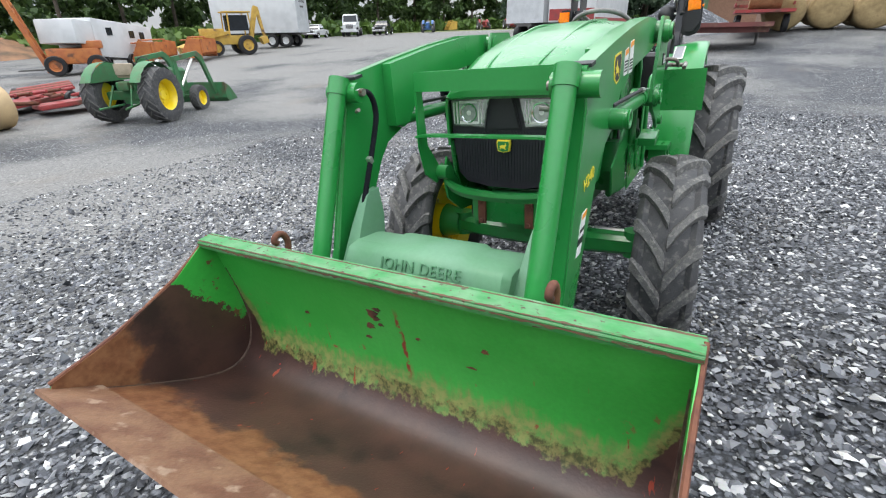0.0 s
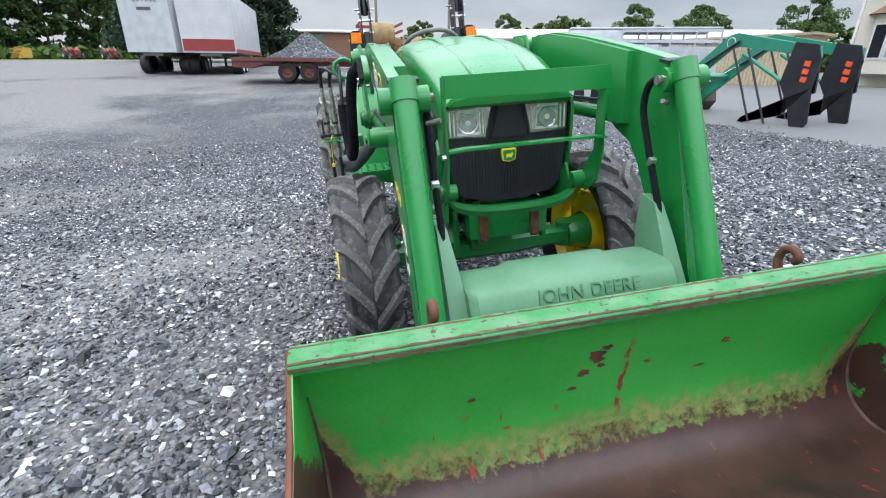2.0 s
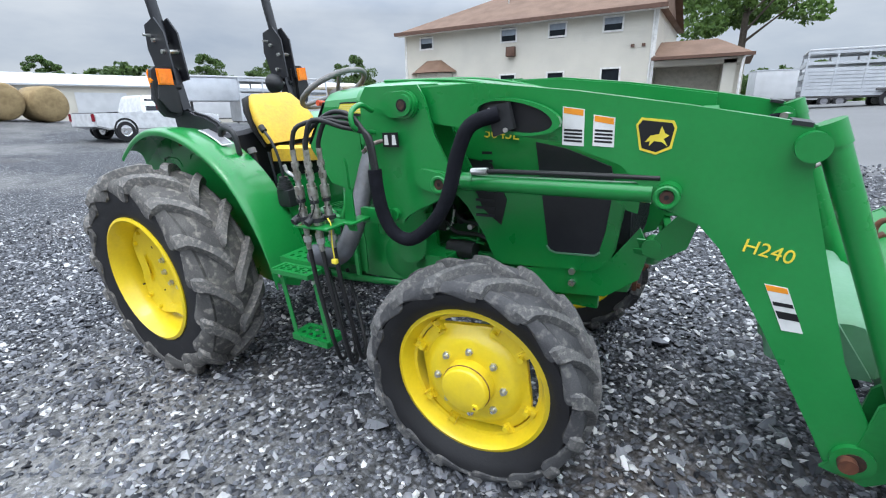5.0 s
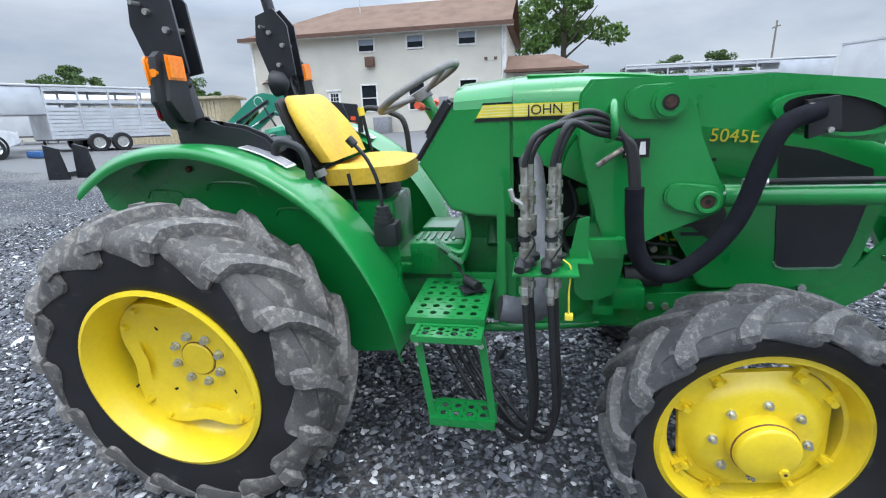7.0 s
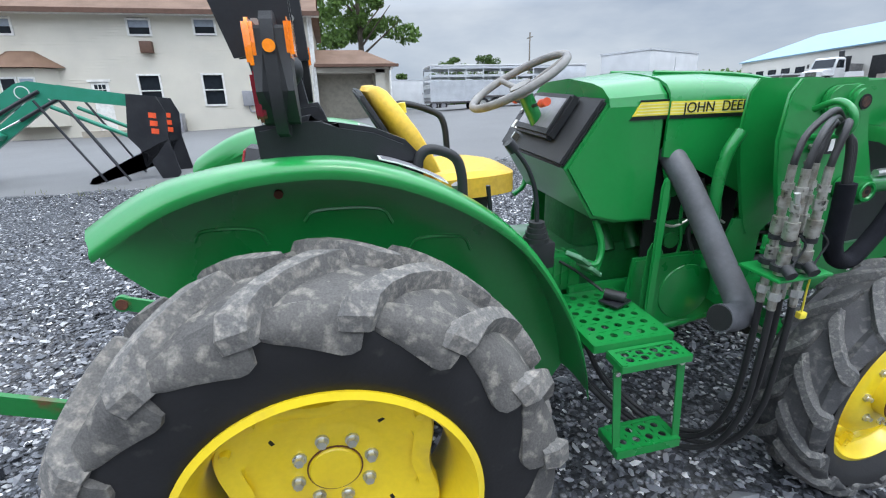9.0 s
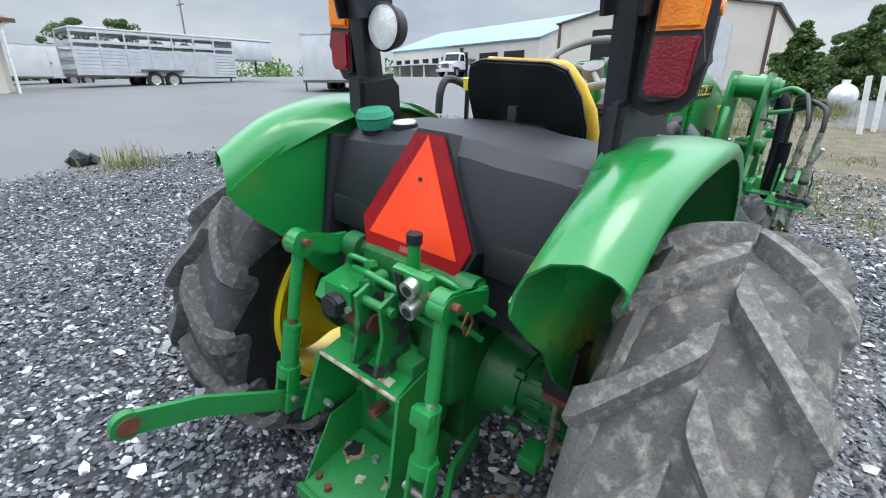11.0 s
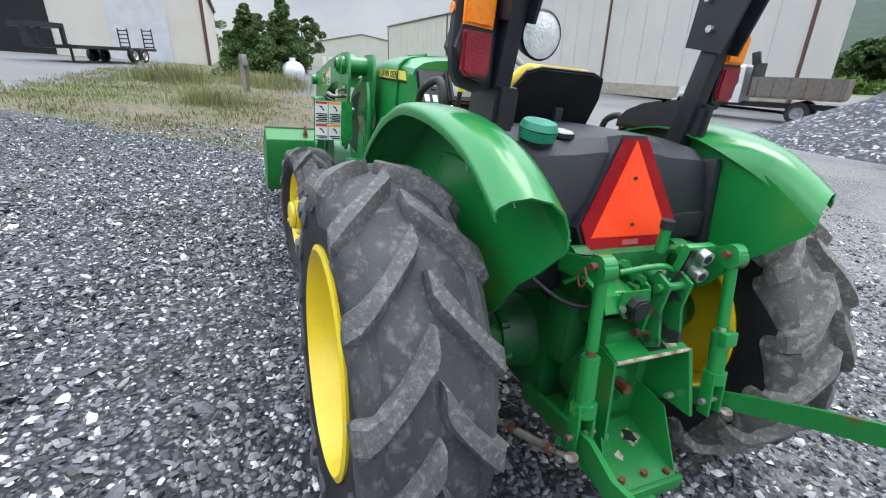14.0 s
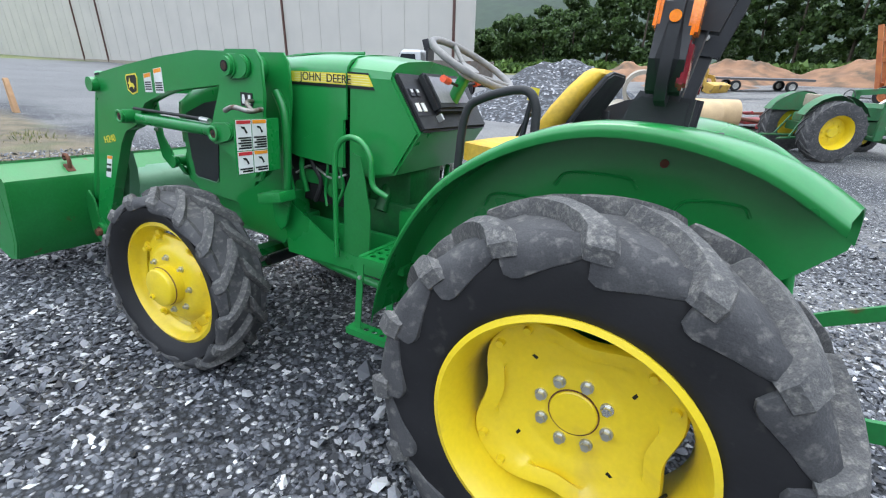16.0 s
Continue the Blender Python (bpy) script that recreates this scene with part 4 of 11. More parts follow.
# grey colour on the glass stands for sky mirrored in it
on_dash("gauge_glass", 0.035, 0.0, 0.13, 0.29, GREY_PAINT, 0.004, 0.052)
for i, v in enumerate((0.235, 0.280)):
    on_dash("rocker_switch", -0.03, v, 0.040, 0.026, STICKER_W, 0.008)
    on_dash("light_switch", 0.04, v, 0.036, 0.028, BLACK_GLOSS, 0.010)
    on_dash("switch_mark", 0.045, v, 0.014, 0.016, STICKER_W, 0.0015, 0.0215)
on_dash("switch_bezel", 0.0, 0.258, 0.14, 0.10, TANK, 0.004)
on_dash("ignition_key", -0.09, 0.16, 0.03, 0.012, STEEL, 0.03)
# steering column and wheel
rod("steering_column", (1.02, 0, 1.30), (0.87, 0, 1.585), 0.03, GREEN, TR, 14, "green steering column")
SW = Matrix.Translation((0.845, 0.0, 1.625)) @ Euler((0, radians(-28), 0)).to_matrix().to_4x4()


def ring(bm):
    seg, sub = 56, 10
    rows = []
    for k in range(seg):
        a = 2 * math.pi * k / seg
        rows.append([bm.verts.new(SW @ Vector(((0.205 + 0.016 * math.cos(b)) * math.cos(a), (0.205 + 0.016 * math.cos(b)) * math.sin(a), 0.016 * math.sin(b)))) for b in (2 * math.pi * j / sub for j in range(sub))])
    for k in range(seg):
        p, q = rows[k], rows[(k + 1) % seg]
        for j in range(sub):
            bm.faces.new((p[j], p[(j + 1) % sub], q[(j + 1) % sub], q[j]))


sw = solo("steering_wheel", ring, GREY_WHEEL, TR, "weathered grey steering wheel")
for a in (90, 210, 330):
    ca, sa = math.cos(radians(a)), math.sin(radians(a))
    rod("spoke", SW @ Vector((0.03 * ca, 0.03 * sa, -0.035)), SW @ Vector((0.2 * ca, 0.2 * sa, 0)), 0.012, GREY_WHEEL, sw, 10)
rod("wheel_hub", SW @ Vector((0, 0, -0.06)), SW @ Vector((0, 0, -0.015)), 0.045, GREY_WHEEL, sw, 20)
for s in (-1, 1):
    pipe("column_lever", [(0.90, s * 0.03, 1.53), (0.89, s * 0.13, 1.545), (0.885, s * 0.17, 1.55)], 0.007, BLACK, TR)
rod("lever_knob", (0.89, -0.13, 1.545), (0.885, -0.19, 1.555), 0.016, ORANGE_KNOB, TR, 12, "orange shuttle lever knob")
rod("lever_knob", (0.89, 0.13, 1.545), (0.885, 0.19, 1.555), 0.016, ORANGE_KNOB, TR, 12, "orange shuttle lever knob")

# hood side panels with dark screens
for s in (-1, 1):
    plate("side_panel", [(1.72, 1.33), (1.72, 1.22), (1.90, 1.06), (1.975, 0.93), (2.010, 0.84), (2.035, 0.80), (2.075, 0.785), (2.49, 0.803), (2.540, 0.84), (2.575, 0.92), (2.60, 1.10), (2.55, 1.16), (2.30, 1.20), (2.05, 1.27)], s * 0.300, s * 0.322, GREEN, TR, bevel=0.006)
    scr = plate("side_screen", [(2.235, 1.355), (2.292, 0.905), (2.303, 0.890), (2.326, 0.883), (2.492, 0.890), (2.510, 0.905), (2.532, 1.00), (2.556, 1.20), (2.54, 1.26), (2.36, 1.33)], s * 0.316, s * 0.3265, BLACK_GLOSS, TR, label="black perforated side screen")
    plate("screen_edge", [(2.284, 0.905), (2.298, 0.884), (2.326, 0.875), (2.494, 0.882), (2.516, 0.900), (2.510, 0.904), (2.491, 0.889), (2.326, 0.882), (2.302, 0.890), (2.290, 0.907)], s * 0.318, s * 0.330, GREEN_MATT, scr)
    scr2 = plate("rear_screen", [(1.86, 1.36), (2.0, 1.33), (2.10, 1.10), (2.07, 0.98), (1.98, 1.05)], s * 0.316, s * 0.3265, BLACK, TR)
    for i in range(9):
        z = 1.02 + 0.036 * i
        boxed("louvre", (1.995, s * 0.328, z), (0.10 - 0.002 * i, 0.006, 0.012), BLACK_GLOSS, scr2)

# nose: grille, headlights, bumper band
GRILLE = [(-0.288, 1.305), (0.288, 1.305), (0.287, 1.12), (0.262, 0.93), (0.215, 0.885), (0.10, 0.868), (-0.10, 0.868), (-0.215, 0.885), (-0.262, 0.93), (-0.287, 1.12)]
NAVY = shader("dark_grille_mesh", (0.010, 0.010, 0.016), 0.5, second=(0.016, 0.015, 0.022), scale=14, bump=0.5, bump_scale=240)
LAMP_BACK = shader("lamp_reflector", (0.62, 0.63, 0.63), 0.22, metal=0.7, second=(0.42, 0.43, 0.44), scale=26, bump=0.5, bump_scale=140, coat=0.8)
gr = plate("grille", GRILLE, 2.52, 2.618, NAVY, TR, "x", 0.008, "black slatted nose grille")
for i in range(33):
    y = -0.24 + 0.015 * i
    boxed("grille_slat", (2.6185, y, 1.02 + 0.05 * y * y), (0.007, 0.005, 0.25 - 0.9 * y * y), NAVY, gr)
plate("grille_centre", [(-0.045, 1.305), (0.045, 1.305), (0.085, 1.155), (-0.085, 1.155)], 2.60, 2.632, BLACK_GLOSS, TR, "x", 0.006)
for s in (-1, 1):
    hl = plate("headlight", [(s * 0.072, 1.298), (s * 0.284, 1.292), (s * 0.276, 1.170), (s * 0.104, 1.160)], 2.575, 2.628, LAMP_BACK, TR, "x", 0.006, "clear rectangular headlight with a chrome reflector")
    solo("reflector_bowl", lambda bm: lathe(bm, [(0.012, -0.020), (0.028, -0.014), (0.040, 0.0015), (0.046, 0.003), (0.047, -0.004)], (2.630, s * 0.184, 1.230), "x", 32), CHROME, hl)
    rod("lamp_bulb", (2.612, s * 0.184, 1.230), (2.629, s * 0.184, 1.230), 0.012, CLEAR, hl, 20)
    for k, (y0, y1) in enumerate(((0.105, 0.134), (0.234, 0.270))):
        for j in range(4):
            boxed("lens_rib", (2.6295, s * (y0 + (y1 - y0) * (j + 0.5) / 4), 1.230), (0.004, (y1 - y0) / 4 * 0.7, 0.10), CLEAR if j % 2 else CHROME, hl)
    boxed("lens_band", (2.6295, s * 0.184, 1.184), (0.003, 0.10, 0.012), CLEAR, hl)
    boxed("lens_band", (2.6295, s * 0.184, 1.281), (0.003, 0.10, 0.012), CLEAR, hl)
    plate("lamp_bezel", [(s * 0.064, 1.306), (s * 0.293, 1.300), (s * 0.285, 1.160), (s * 0.096, 1.150)], 2.56, 2.622, BLACK_GLOSS, TR, "x", 0.005)
plate("hood_nose", [(-0.292, 1.296), (0.292, 1.296), (0.296, 1.312), (0.262, 1.335), (0.14, 1.352), (-0.14, 1.352), (-0.262, 1.335), (-0.296, 1.30)], 2.60, 2.664, GREEN, TR, "x", 0.012)
plate("badge", [(-0.033, 1.105), (0.033, 1.105), (0.036, 1.09), (0.030, 1.052), (0, 1.045), (-0.030, 1.052), (-0.036, 1.09)], 2.62, 2.64, STICKER_Y, TR, "x", 0.003, "yellow and green maker badge")
plate("badge_field", [(-0.027, 1.099), (0.027, 1.099), (0.029, 1.09), (0.025, 1.057), (0, 1.051), (-0.025, 1.057), (-0.029, 1.09)], 2.638, 2.6425, GREEN, TR, "x")
plate("badge_mark", [(-0.018, 1.078), (-0.004, 1.083), (0.008, 1.081), (0.013, 1.092), (0.017, 1.08), (0.010, 1.070), (0.014, 1.060), (0.006, 1.066), (-0.008, 1.068), (-0.018, 1.060), (-0.013, 1.071)], 2.6425, 2.6445, STICKER_Y, TR, "x")


def bumper(bm):
    box(bm, (2.55, 0, 0.75), (0.14, 0.40, 0.16), bevel=0.03)
    box(bm, (2.40, 0, 0.76), (0.24, 0.30, 0.17), bevel=0.015)
    box(bm, (2.28, 0, 0.62), (0.24, 0.20, 0.16), bevel=0.02)


solo("front_support", bumper, GREEN, TR, "green front weight support")
for s in (-1, 1):
    boxed("weight_lug", (2.632, s * 0.128, 0.745), (0.02, 0.042, 0.15), RUST, TR, None, 0.006, "rusty bolted bracket")
    for z in (0.69, 0.80):
        rod("bracket_bolt", (2.64, s * 0.128, z), (2.655, s * 0.128, z), 0.012, RUST, TR, 6)

# operator platform, steps
def platform(bm):
    box(bm, (0.70, 0, 0.80), (0.62, 0.42, 0.05), bevel=0.01)
    box(bm, (0.55, 0, 0.97), (0.34, 0.34, 0.32), bevel=0.03)
    box(bm, (0.93, -0.13, 0.86), (0.26, 0.20, 0.16), bevel=0.015)
    box(bm, (0.93, 0.13, 0.86), (0.26, 0.20, 0.16), bevel=0.015)
    for i in range(6):
        box(bm, (0.83 + 0.035 * i, -0.13, 0.943), (0.012, 0.11, 0.008))
        box(bm, (0.83 + 0.035 * i, -0.232, 0.86), (0.01, 0.008, 0.10))


solo("operator_platform", platform, GREEN, TR, "ribbed green operator platform")


def holed(bm, x0, x1, y0, y1, z, nx, ny, r):
    """A tread plate with round holes: ring faces round each hole in a grid of squares."""
    dx, dy = (x1 - x0) / nx, (y1 - y0) / ny
    for i in range(nx):
        for j in range(ny):
            cx, cy = x0 + (i + 0.5) * dx, y0 + (j + 0.5) * dy
            n = 12
            hole, edge = [], []
            for k in range(n):
                a = 2 * math.pi * k / n + math.pi / n
                ca, sa = math.cos(a), math.sin(a)
                m = max(abs(ca) / (dx / 2), abs(sa) / (dy / 2))
                hole.append(bm.verts.new((cx + r * ca, cy + r * sa, z)))
                edge.append(bm.verts.new((cx + ca / m, cy + sa / m, z)))
            for k in range(n):
                q = (k + 1) % n
                bm.faces.new((edge[k], edge[q], hole[q], hole[k]))


def steps(s):
    def treads(z, x0, x1, ya, yb, nx, ny, lip):
        def fill(bm):
            y0, y1 = sorted((s * ya, s * yb))
            holed(bm, x0 + 0.02, x1 - 0.02, y0 + 0.015, y1 - 0.015, z, nx, ny, 0.0145)
            for a, b, c, e in ((x0, x0 + 0.02, y0, y1), (x1 - 0.02, x1, y0, y1), (x0 + 0.02, x1 - 0.02, y0, y0 + 0.015), (x0 + 0.02, x1 - 0.02, y1 - 0.015, y1)):
                vs = [bm.verts.new(p) for p in ((a, c, z), (b, c, z), (b, e, z), (a, e, z))]
                bm.faces.new(vs)
            thick(bm, 0.005)
            box(bm, ((x0 + x1) / 2, s * yb, z - lip / 2), (x1 - x0, 0.005, lip))
            box(bm, (x0, (y0 + y1) / 2, z - lip / 2), (0.005, y1 - y0, lip))
            box(bm, (x1, (y0 + y1) / 2, z - lip / 2), (0.005, y1 - y0, lip))
        return fill
    if s < 0:
        st = solo("step", treads(0.778, 0.89, 1.20, 0.26, 0.645, 5, 6, 0.03), GREEN, TR, "green perforated boarding step")
        solo("upper_tread", treads(0.752, 0.935, 1.20, 0.652, 0.745, 4, 2, 0.025), GREEN, st)
        solo("lower_tread", treads(0.365, 0.975, 1.235, 0.60, 0.725, 4, 2, 0.035), GREEN, st)
        hung = (0.945, 1.195)
    else:
        st = solo("step", treads(0.80, 0.80, 1.035, 0.26, 0.555, 4, 5, 0.03), GREEN, TR, "green perforated boarding step")
        solo("lower_tread", treads(0.44, 0.82, 1.09, 0.50, 0.575, 5, 1, 0.03), GREEN, st)
        hung = (0.86, 1.03)
    for x in hung:
        z0 = 0.35 if s < 0 else 0.42
        plate("step_hanger", [(x - 0.018, 0.78), (x + 0.018, 0.78), (x + 0.03, z0), (x - 0.002, z0)] if s > 0 else [(x - 0.015, 0.735), (x + 0.015, 0.735), (x + 0.052, z0), (x + 0.024, z0)], s * (0.70 if s < 0 else 0.545), s * (0.706 if s < 0 else 0.551), GREEN, st)
        rod("hanger_bolt", (x, s * (0.69 if s < 0 else 0.54), 0.70), (x, s * (0.716 if s < 0 else 0.56), 0.70), 0.01, STEEL, st, 6)


both(steps)
# hand rails beside the cowl
pipe("step_rail", [(1.275, 0.43, 0.70), (1.285, 0.43, 1.13), (1.265, 0.43, 1.24), (1.20, 0.43, 1.283), (1.125, 0.43, 1.265), (1.08, 0.43, 1.20), (1.065, 0.43, 1.09), (1.0, 0.41, 1.045)], 0.0135, GREEN, TR, "green bent step rail")
plate("step_rail", [(1.237, 0.64), (1.237, 1.25), (1.243, 1.278), (1.254, 1.290), (1.266, 1.278), (1.272, 1.25), (1.272, 0.64)], -0.438, -0.424, GREEN, TR, bevel=0.005, label="flat green upright beside the step")
plate("rail_guard", [(1.10, 0.72), (1.10, 0.95), (1.13, 1.08), (1.16, 1.20), (1.21, 1.21), (1.22, 1.10), (1.255, 1.02), (1.26, 0.72)], 0.395, 0.402, GREEN_WORN, TR, label="scuffed green guard plate")

plate("frame_rail_plate", [(1.66, 0.93), (1.267, 0.725), (1.0, 0.70), (1.0, 0.64), (1.22, 0.64), (1.64, 0.63)], 0.398, 0.404, GREEN, TR, label="green slanting frame plate")

# seat
def seat_back(bm):
    secs = []
    for z, x, w, d in ((1.33, 0.42, 0.225, 0.05), (1.40, 0.385, 0.235, 0.055), (1.48, 0.34, 0.23, 0.055), (1.56, 0.29, 0.20, 0.05), (1.615, 0.255, 0.165, 0.04), (1.63, 0.245, 0.14, 0.02)):
        row = []
        for k in range(20):
            a = 2 * math.pi * k / 20
            cx, cy = math.cos(a), math.sin(a)
            row.append((x + d * (abs(cx) ** 0.6) * (1 if cx > 0 else -1) + 0.02 * (cy ** 2), w * (abs(cy) ** 0.5) * (1 if cy > 0 else -1), z))
        secs.append(row)
    loft(bm, secs, close=True, caps=True)


st = solo("seat", lambda bm: loft(bm, [[(0.58 + 0.205 * (abs(math.cos(a)) ** 0.55) * (1 if math.cos(a) > 0 else -1), 0.225 * (abs(math.sin(a)) ** 0.5) * (1 if math.sin(a) > 0 else -1), z0 + 0.022 * math.sin(a) ** 2 + 0.02 * max(0, math.cos(a))) for a in (2 * math.pi * k / 28 for k in range(28))] for z0 in (1.20, 1.235, 1.275)]
          + [[(0.58 + 0.17 * (abs(math.cos(a)) ** 0.55) * (1 if math.cos(a) > 0 else -1), 0.19 * (abs(math.sin(a)) ** 0.5) * (1 if math.sin(a) > 0 else -1), 1.295 + 0.022 * math.sin(a) ** 2) for a in (2 * math.pi * k / 28 for k in range(28))],
             [(0.58 + 0.05 * math.cos(a), 0.06 * math.sin(a), 1.287) for a in (2 * math.pi * k / 28 for k in range(28))]], close=True, caps=True), YELLOW_SEAT, TR, "yellow vinyl driver's seat cushion")
solo("backrest", seat_back, YELLOW_SEAT, st, "yellow vinyl backrest", 50)


def back_shell(bm):
    prism(bm, [(-0.205, 1.30), (0.205, 1.30), (0.222, 1.42), (0.212, 1.52), (0.175, 1.60), (0.12, 1.618), (-0.12, 1.618), (-0.175, 1.60), (-0.212, 1.52), (-0.222, 1.42)], 0, 0.02, "x", 0.006)
    sh = Matrix.Translation((0.352, 0, 1.33)) @ Euler((0, radians(-30), 0)).to_matrix().to_4x4() @ Matrix.Translation((0, 0, -1.33))
    for v in bm.verts:
        v.co.z, v.co.y = 1.33 + (v.co.z - 1.33) * 1.15, v.co.y * 1.03
        v.co = sh @ v.co


solo("seat_shell", back_shell, BLACK, st, "black plastic seat back shell")
boxed("seat_base", (0.53, 0, 1.12), (0.30, 0.26, 0.16), BLACK, TR, None, 0.02)
boxed("seat_suspension", (0.27, 0, 1.37), (0.12, 0.20, 0.10), BLACK, TR, None, 0.015)
boxed("suspension_knob", (0.22, 0.0, 1.45), (0.03, 0.035, 0.06), BLACK, TR, None, 0.006)
# levers
for (a, b, r, m, n) in (((0.62, -0.36, 1.10), (0.60, -0.36, 1.30), 0.008, BLACK_GLOSS, "lever"), ((0.50, -0.38, 1.20), (0.49, -0.39, 1.31), 0.014, BLACK, "lever"), ((0.45, 0.36, 1.25), (0.42, 0.34, 1.52), 0.01, BLACK_GLOSS, "lever")):
    rod(n, a, b, r, m, TR, 10)
rod("lever_grip", (0.495, -0.39, 1.295), (0.485, -0.39, 1.325), 0.024, GREY_WHEEL, TR, 12)
rod("lever_grip", (0.42, 0.34, 1.50), (0.415, 0.338, 1.545), 0.018, STICKER_Y, TR, 12, "yellowed lever grip")
js = pipe("joystick", [(0.76, -0.42, 1.10), (0.755, -0.42, 1.25), (0.72, -0.42, 1.36), (0.66, -0.42, 1.44)], 0.008, BLACK_GLOSS, TR, "bent black loader joystick")
rod("joystick_knob", (0.672, -0.42, 1.425), (0.648, -0.42, 1.452), 0.018, BLACK, js, 12)
for i in range(4):
    rod("bellows_ring", (0.76, -0.42, 1.10 + 0.018 * i), (0.76, -0.42, 1.117 + 0.018 * i), 0.045 - 0.006 * i, BLACK, js, 16)
boxed("valve_box", (0.77, -0.41, 1.05), (0.10, 0.09, 0.10), BLACK, TR, None, 0.01)
boxed("joystick_bracket", (0.78, -0.39, 0.93), (0.05, 0.02, 0.22), GREEN, TR)

# fuel tank behind the seat
def tank(bm):
    secs = []
    for y, xb, top, low in ((-0.465, -0.16, 1.36, 1.00), (-0.44, -0.205, 1.395, 0.93), (-0.36, -0.225, 1.41, 0.90), (-0.20, -0.235, 1.418, 0.90), (-0.13, -0.245, 1.43, 0.90), (0, -0.248, 1.435, 0.90), (0.13, -0.245, 1.43, 0.90), (0.20, -0.235, 1.418, 0.90), (0.36, -0.225, 1.41, 0.90), (0.44, -0.205, 1.395, 0.93), (0.465, -0.16, 1.36, 1.00)):
        secs.append([(0.22, y, low + 0.1), (0.22, y, top - 0.03), (0.19, y, top - 0.004), (0.02, y, top), (xb + 0.10, y, top - 0.012), (xb + 0.045, y, top - 0.05), (xb, y, top - 0.19), (xb - 0.005, y, top - 0.27), (xb + 0.04, y, top - 0.31), (xb + 0.05, y, low)])
    loft(bm, secs, close=True, caps=True)


tk = solo("fuel_tank", tank, TANK, TR, "dark grey moulded fuel tank", 25)
for s in (-1, 1):
    boxed("tank_side_cover", (-0.13, s * 0.44, 1.16), (0.20, 0.05, 0.40), TANK, tk, (0, 8, s * -6), 0.015)
    boxed("tank_recess", (-0.222, s * 0.31, 1.13), (0.03, 0.2, 0.10), BLACK, tk, (0, 0, 0), 0.012)
# raised housing round the triangle
SMV = Matrix.Translation((-0.262, 0.0, 1.235)) @ Euler((0, radians(13), 0)).to_matrix().to_4x4()


def smv_shape(scale, x0, x1, pts=None):
    pts = pts or [(0.05, 0.20), (-0.05, 0.20), (-0.205, -0.075), (-0.175, -0.155), (0.175, -0.155), (0.205, -0.075)]

    def fill(bm):
        prism(bm, [(a * scale, b * scale) for a, b in pts], x0, x1, "x", 0.002)
        for v in bm.verts:
            v.co = SMV @ v.co
    return fill


solo("triangle_housing", smv_shape(1.055, 0.004, 0.10), TANK, tk)
sm = solo("slow_vehicle_sign", smv_shape(1.0, -0.006, 0.002), RED_SMV, TR, "orange slow vehicle triangle with dark red border")
solo("sign_centre", smv_shape(1.0, -0.009, -0.0055, [(0.0, 0.196), (-0.167, -0.115), (0.167, -0.115)]), ORANGE_SMV, sm, "fluorescent orange centre")
for z in (0.075, -0.075):
    solo("sign_bolt", lambda bm: [cyl(bm, SMV @ Vector((-0.014, 0, z)), SMV @ Vector((-0.004, 0, z)), 0.006, 8)], BLACK, sm)
solo("sign_stamp", smv_shape(1.0, -0.0085, -0.0065, [(0.035, -0.125), (-0.035, -0.125), (-0.035, -0.142), (0.035, -0.142)]), shader("faded_stamp", (0.42, 0.13, 0.12), 0.4, second=(0.30, 0.06, 0.06), scale=60, bump=0.0), sm)
cp = solo("fuel_cap", lambda bm: [cyl(bm, (-0.12, 0.315, 1.405), (-0.125, 0.315, 1.435), 0.058, 28, 0.062), cyl(bm, (-0.125, 0.315, 1.438), (-0.128, 0.315, 1.458), 0.062, 28, 0.052)], GREEN_CAP, TR, "turquoise screw-on fuel cap")
rod("filler_neck", (-0.115, 0.315, 1.39), (-0.12, 0.315, 1.41), 0.05, BLACK, cp, 24)
rod("fuel_gauge", (-0.10, 0.205, 1.415), (-0.102, 0.205, 1.43), 0.036, CLEAR, TR, 24, "small round clear fuel gauge")
rod("gauge_ring", (-0.10, 0.205, 1.412), (-0.101, 0.205, 1.426), 0.042, BLACK, TR, 24)

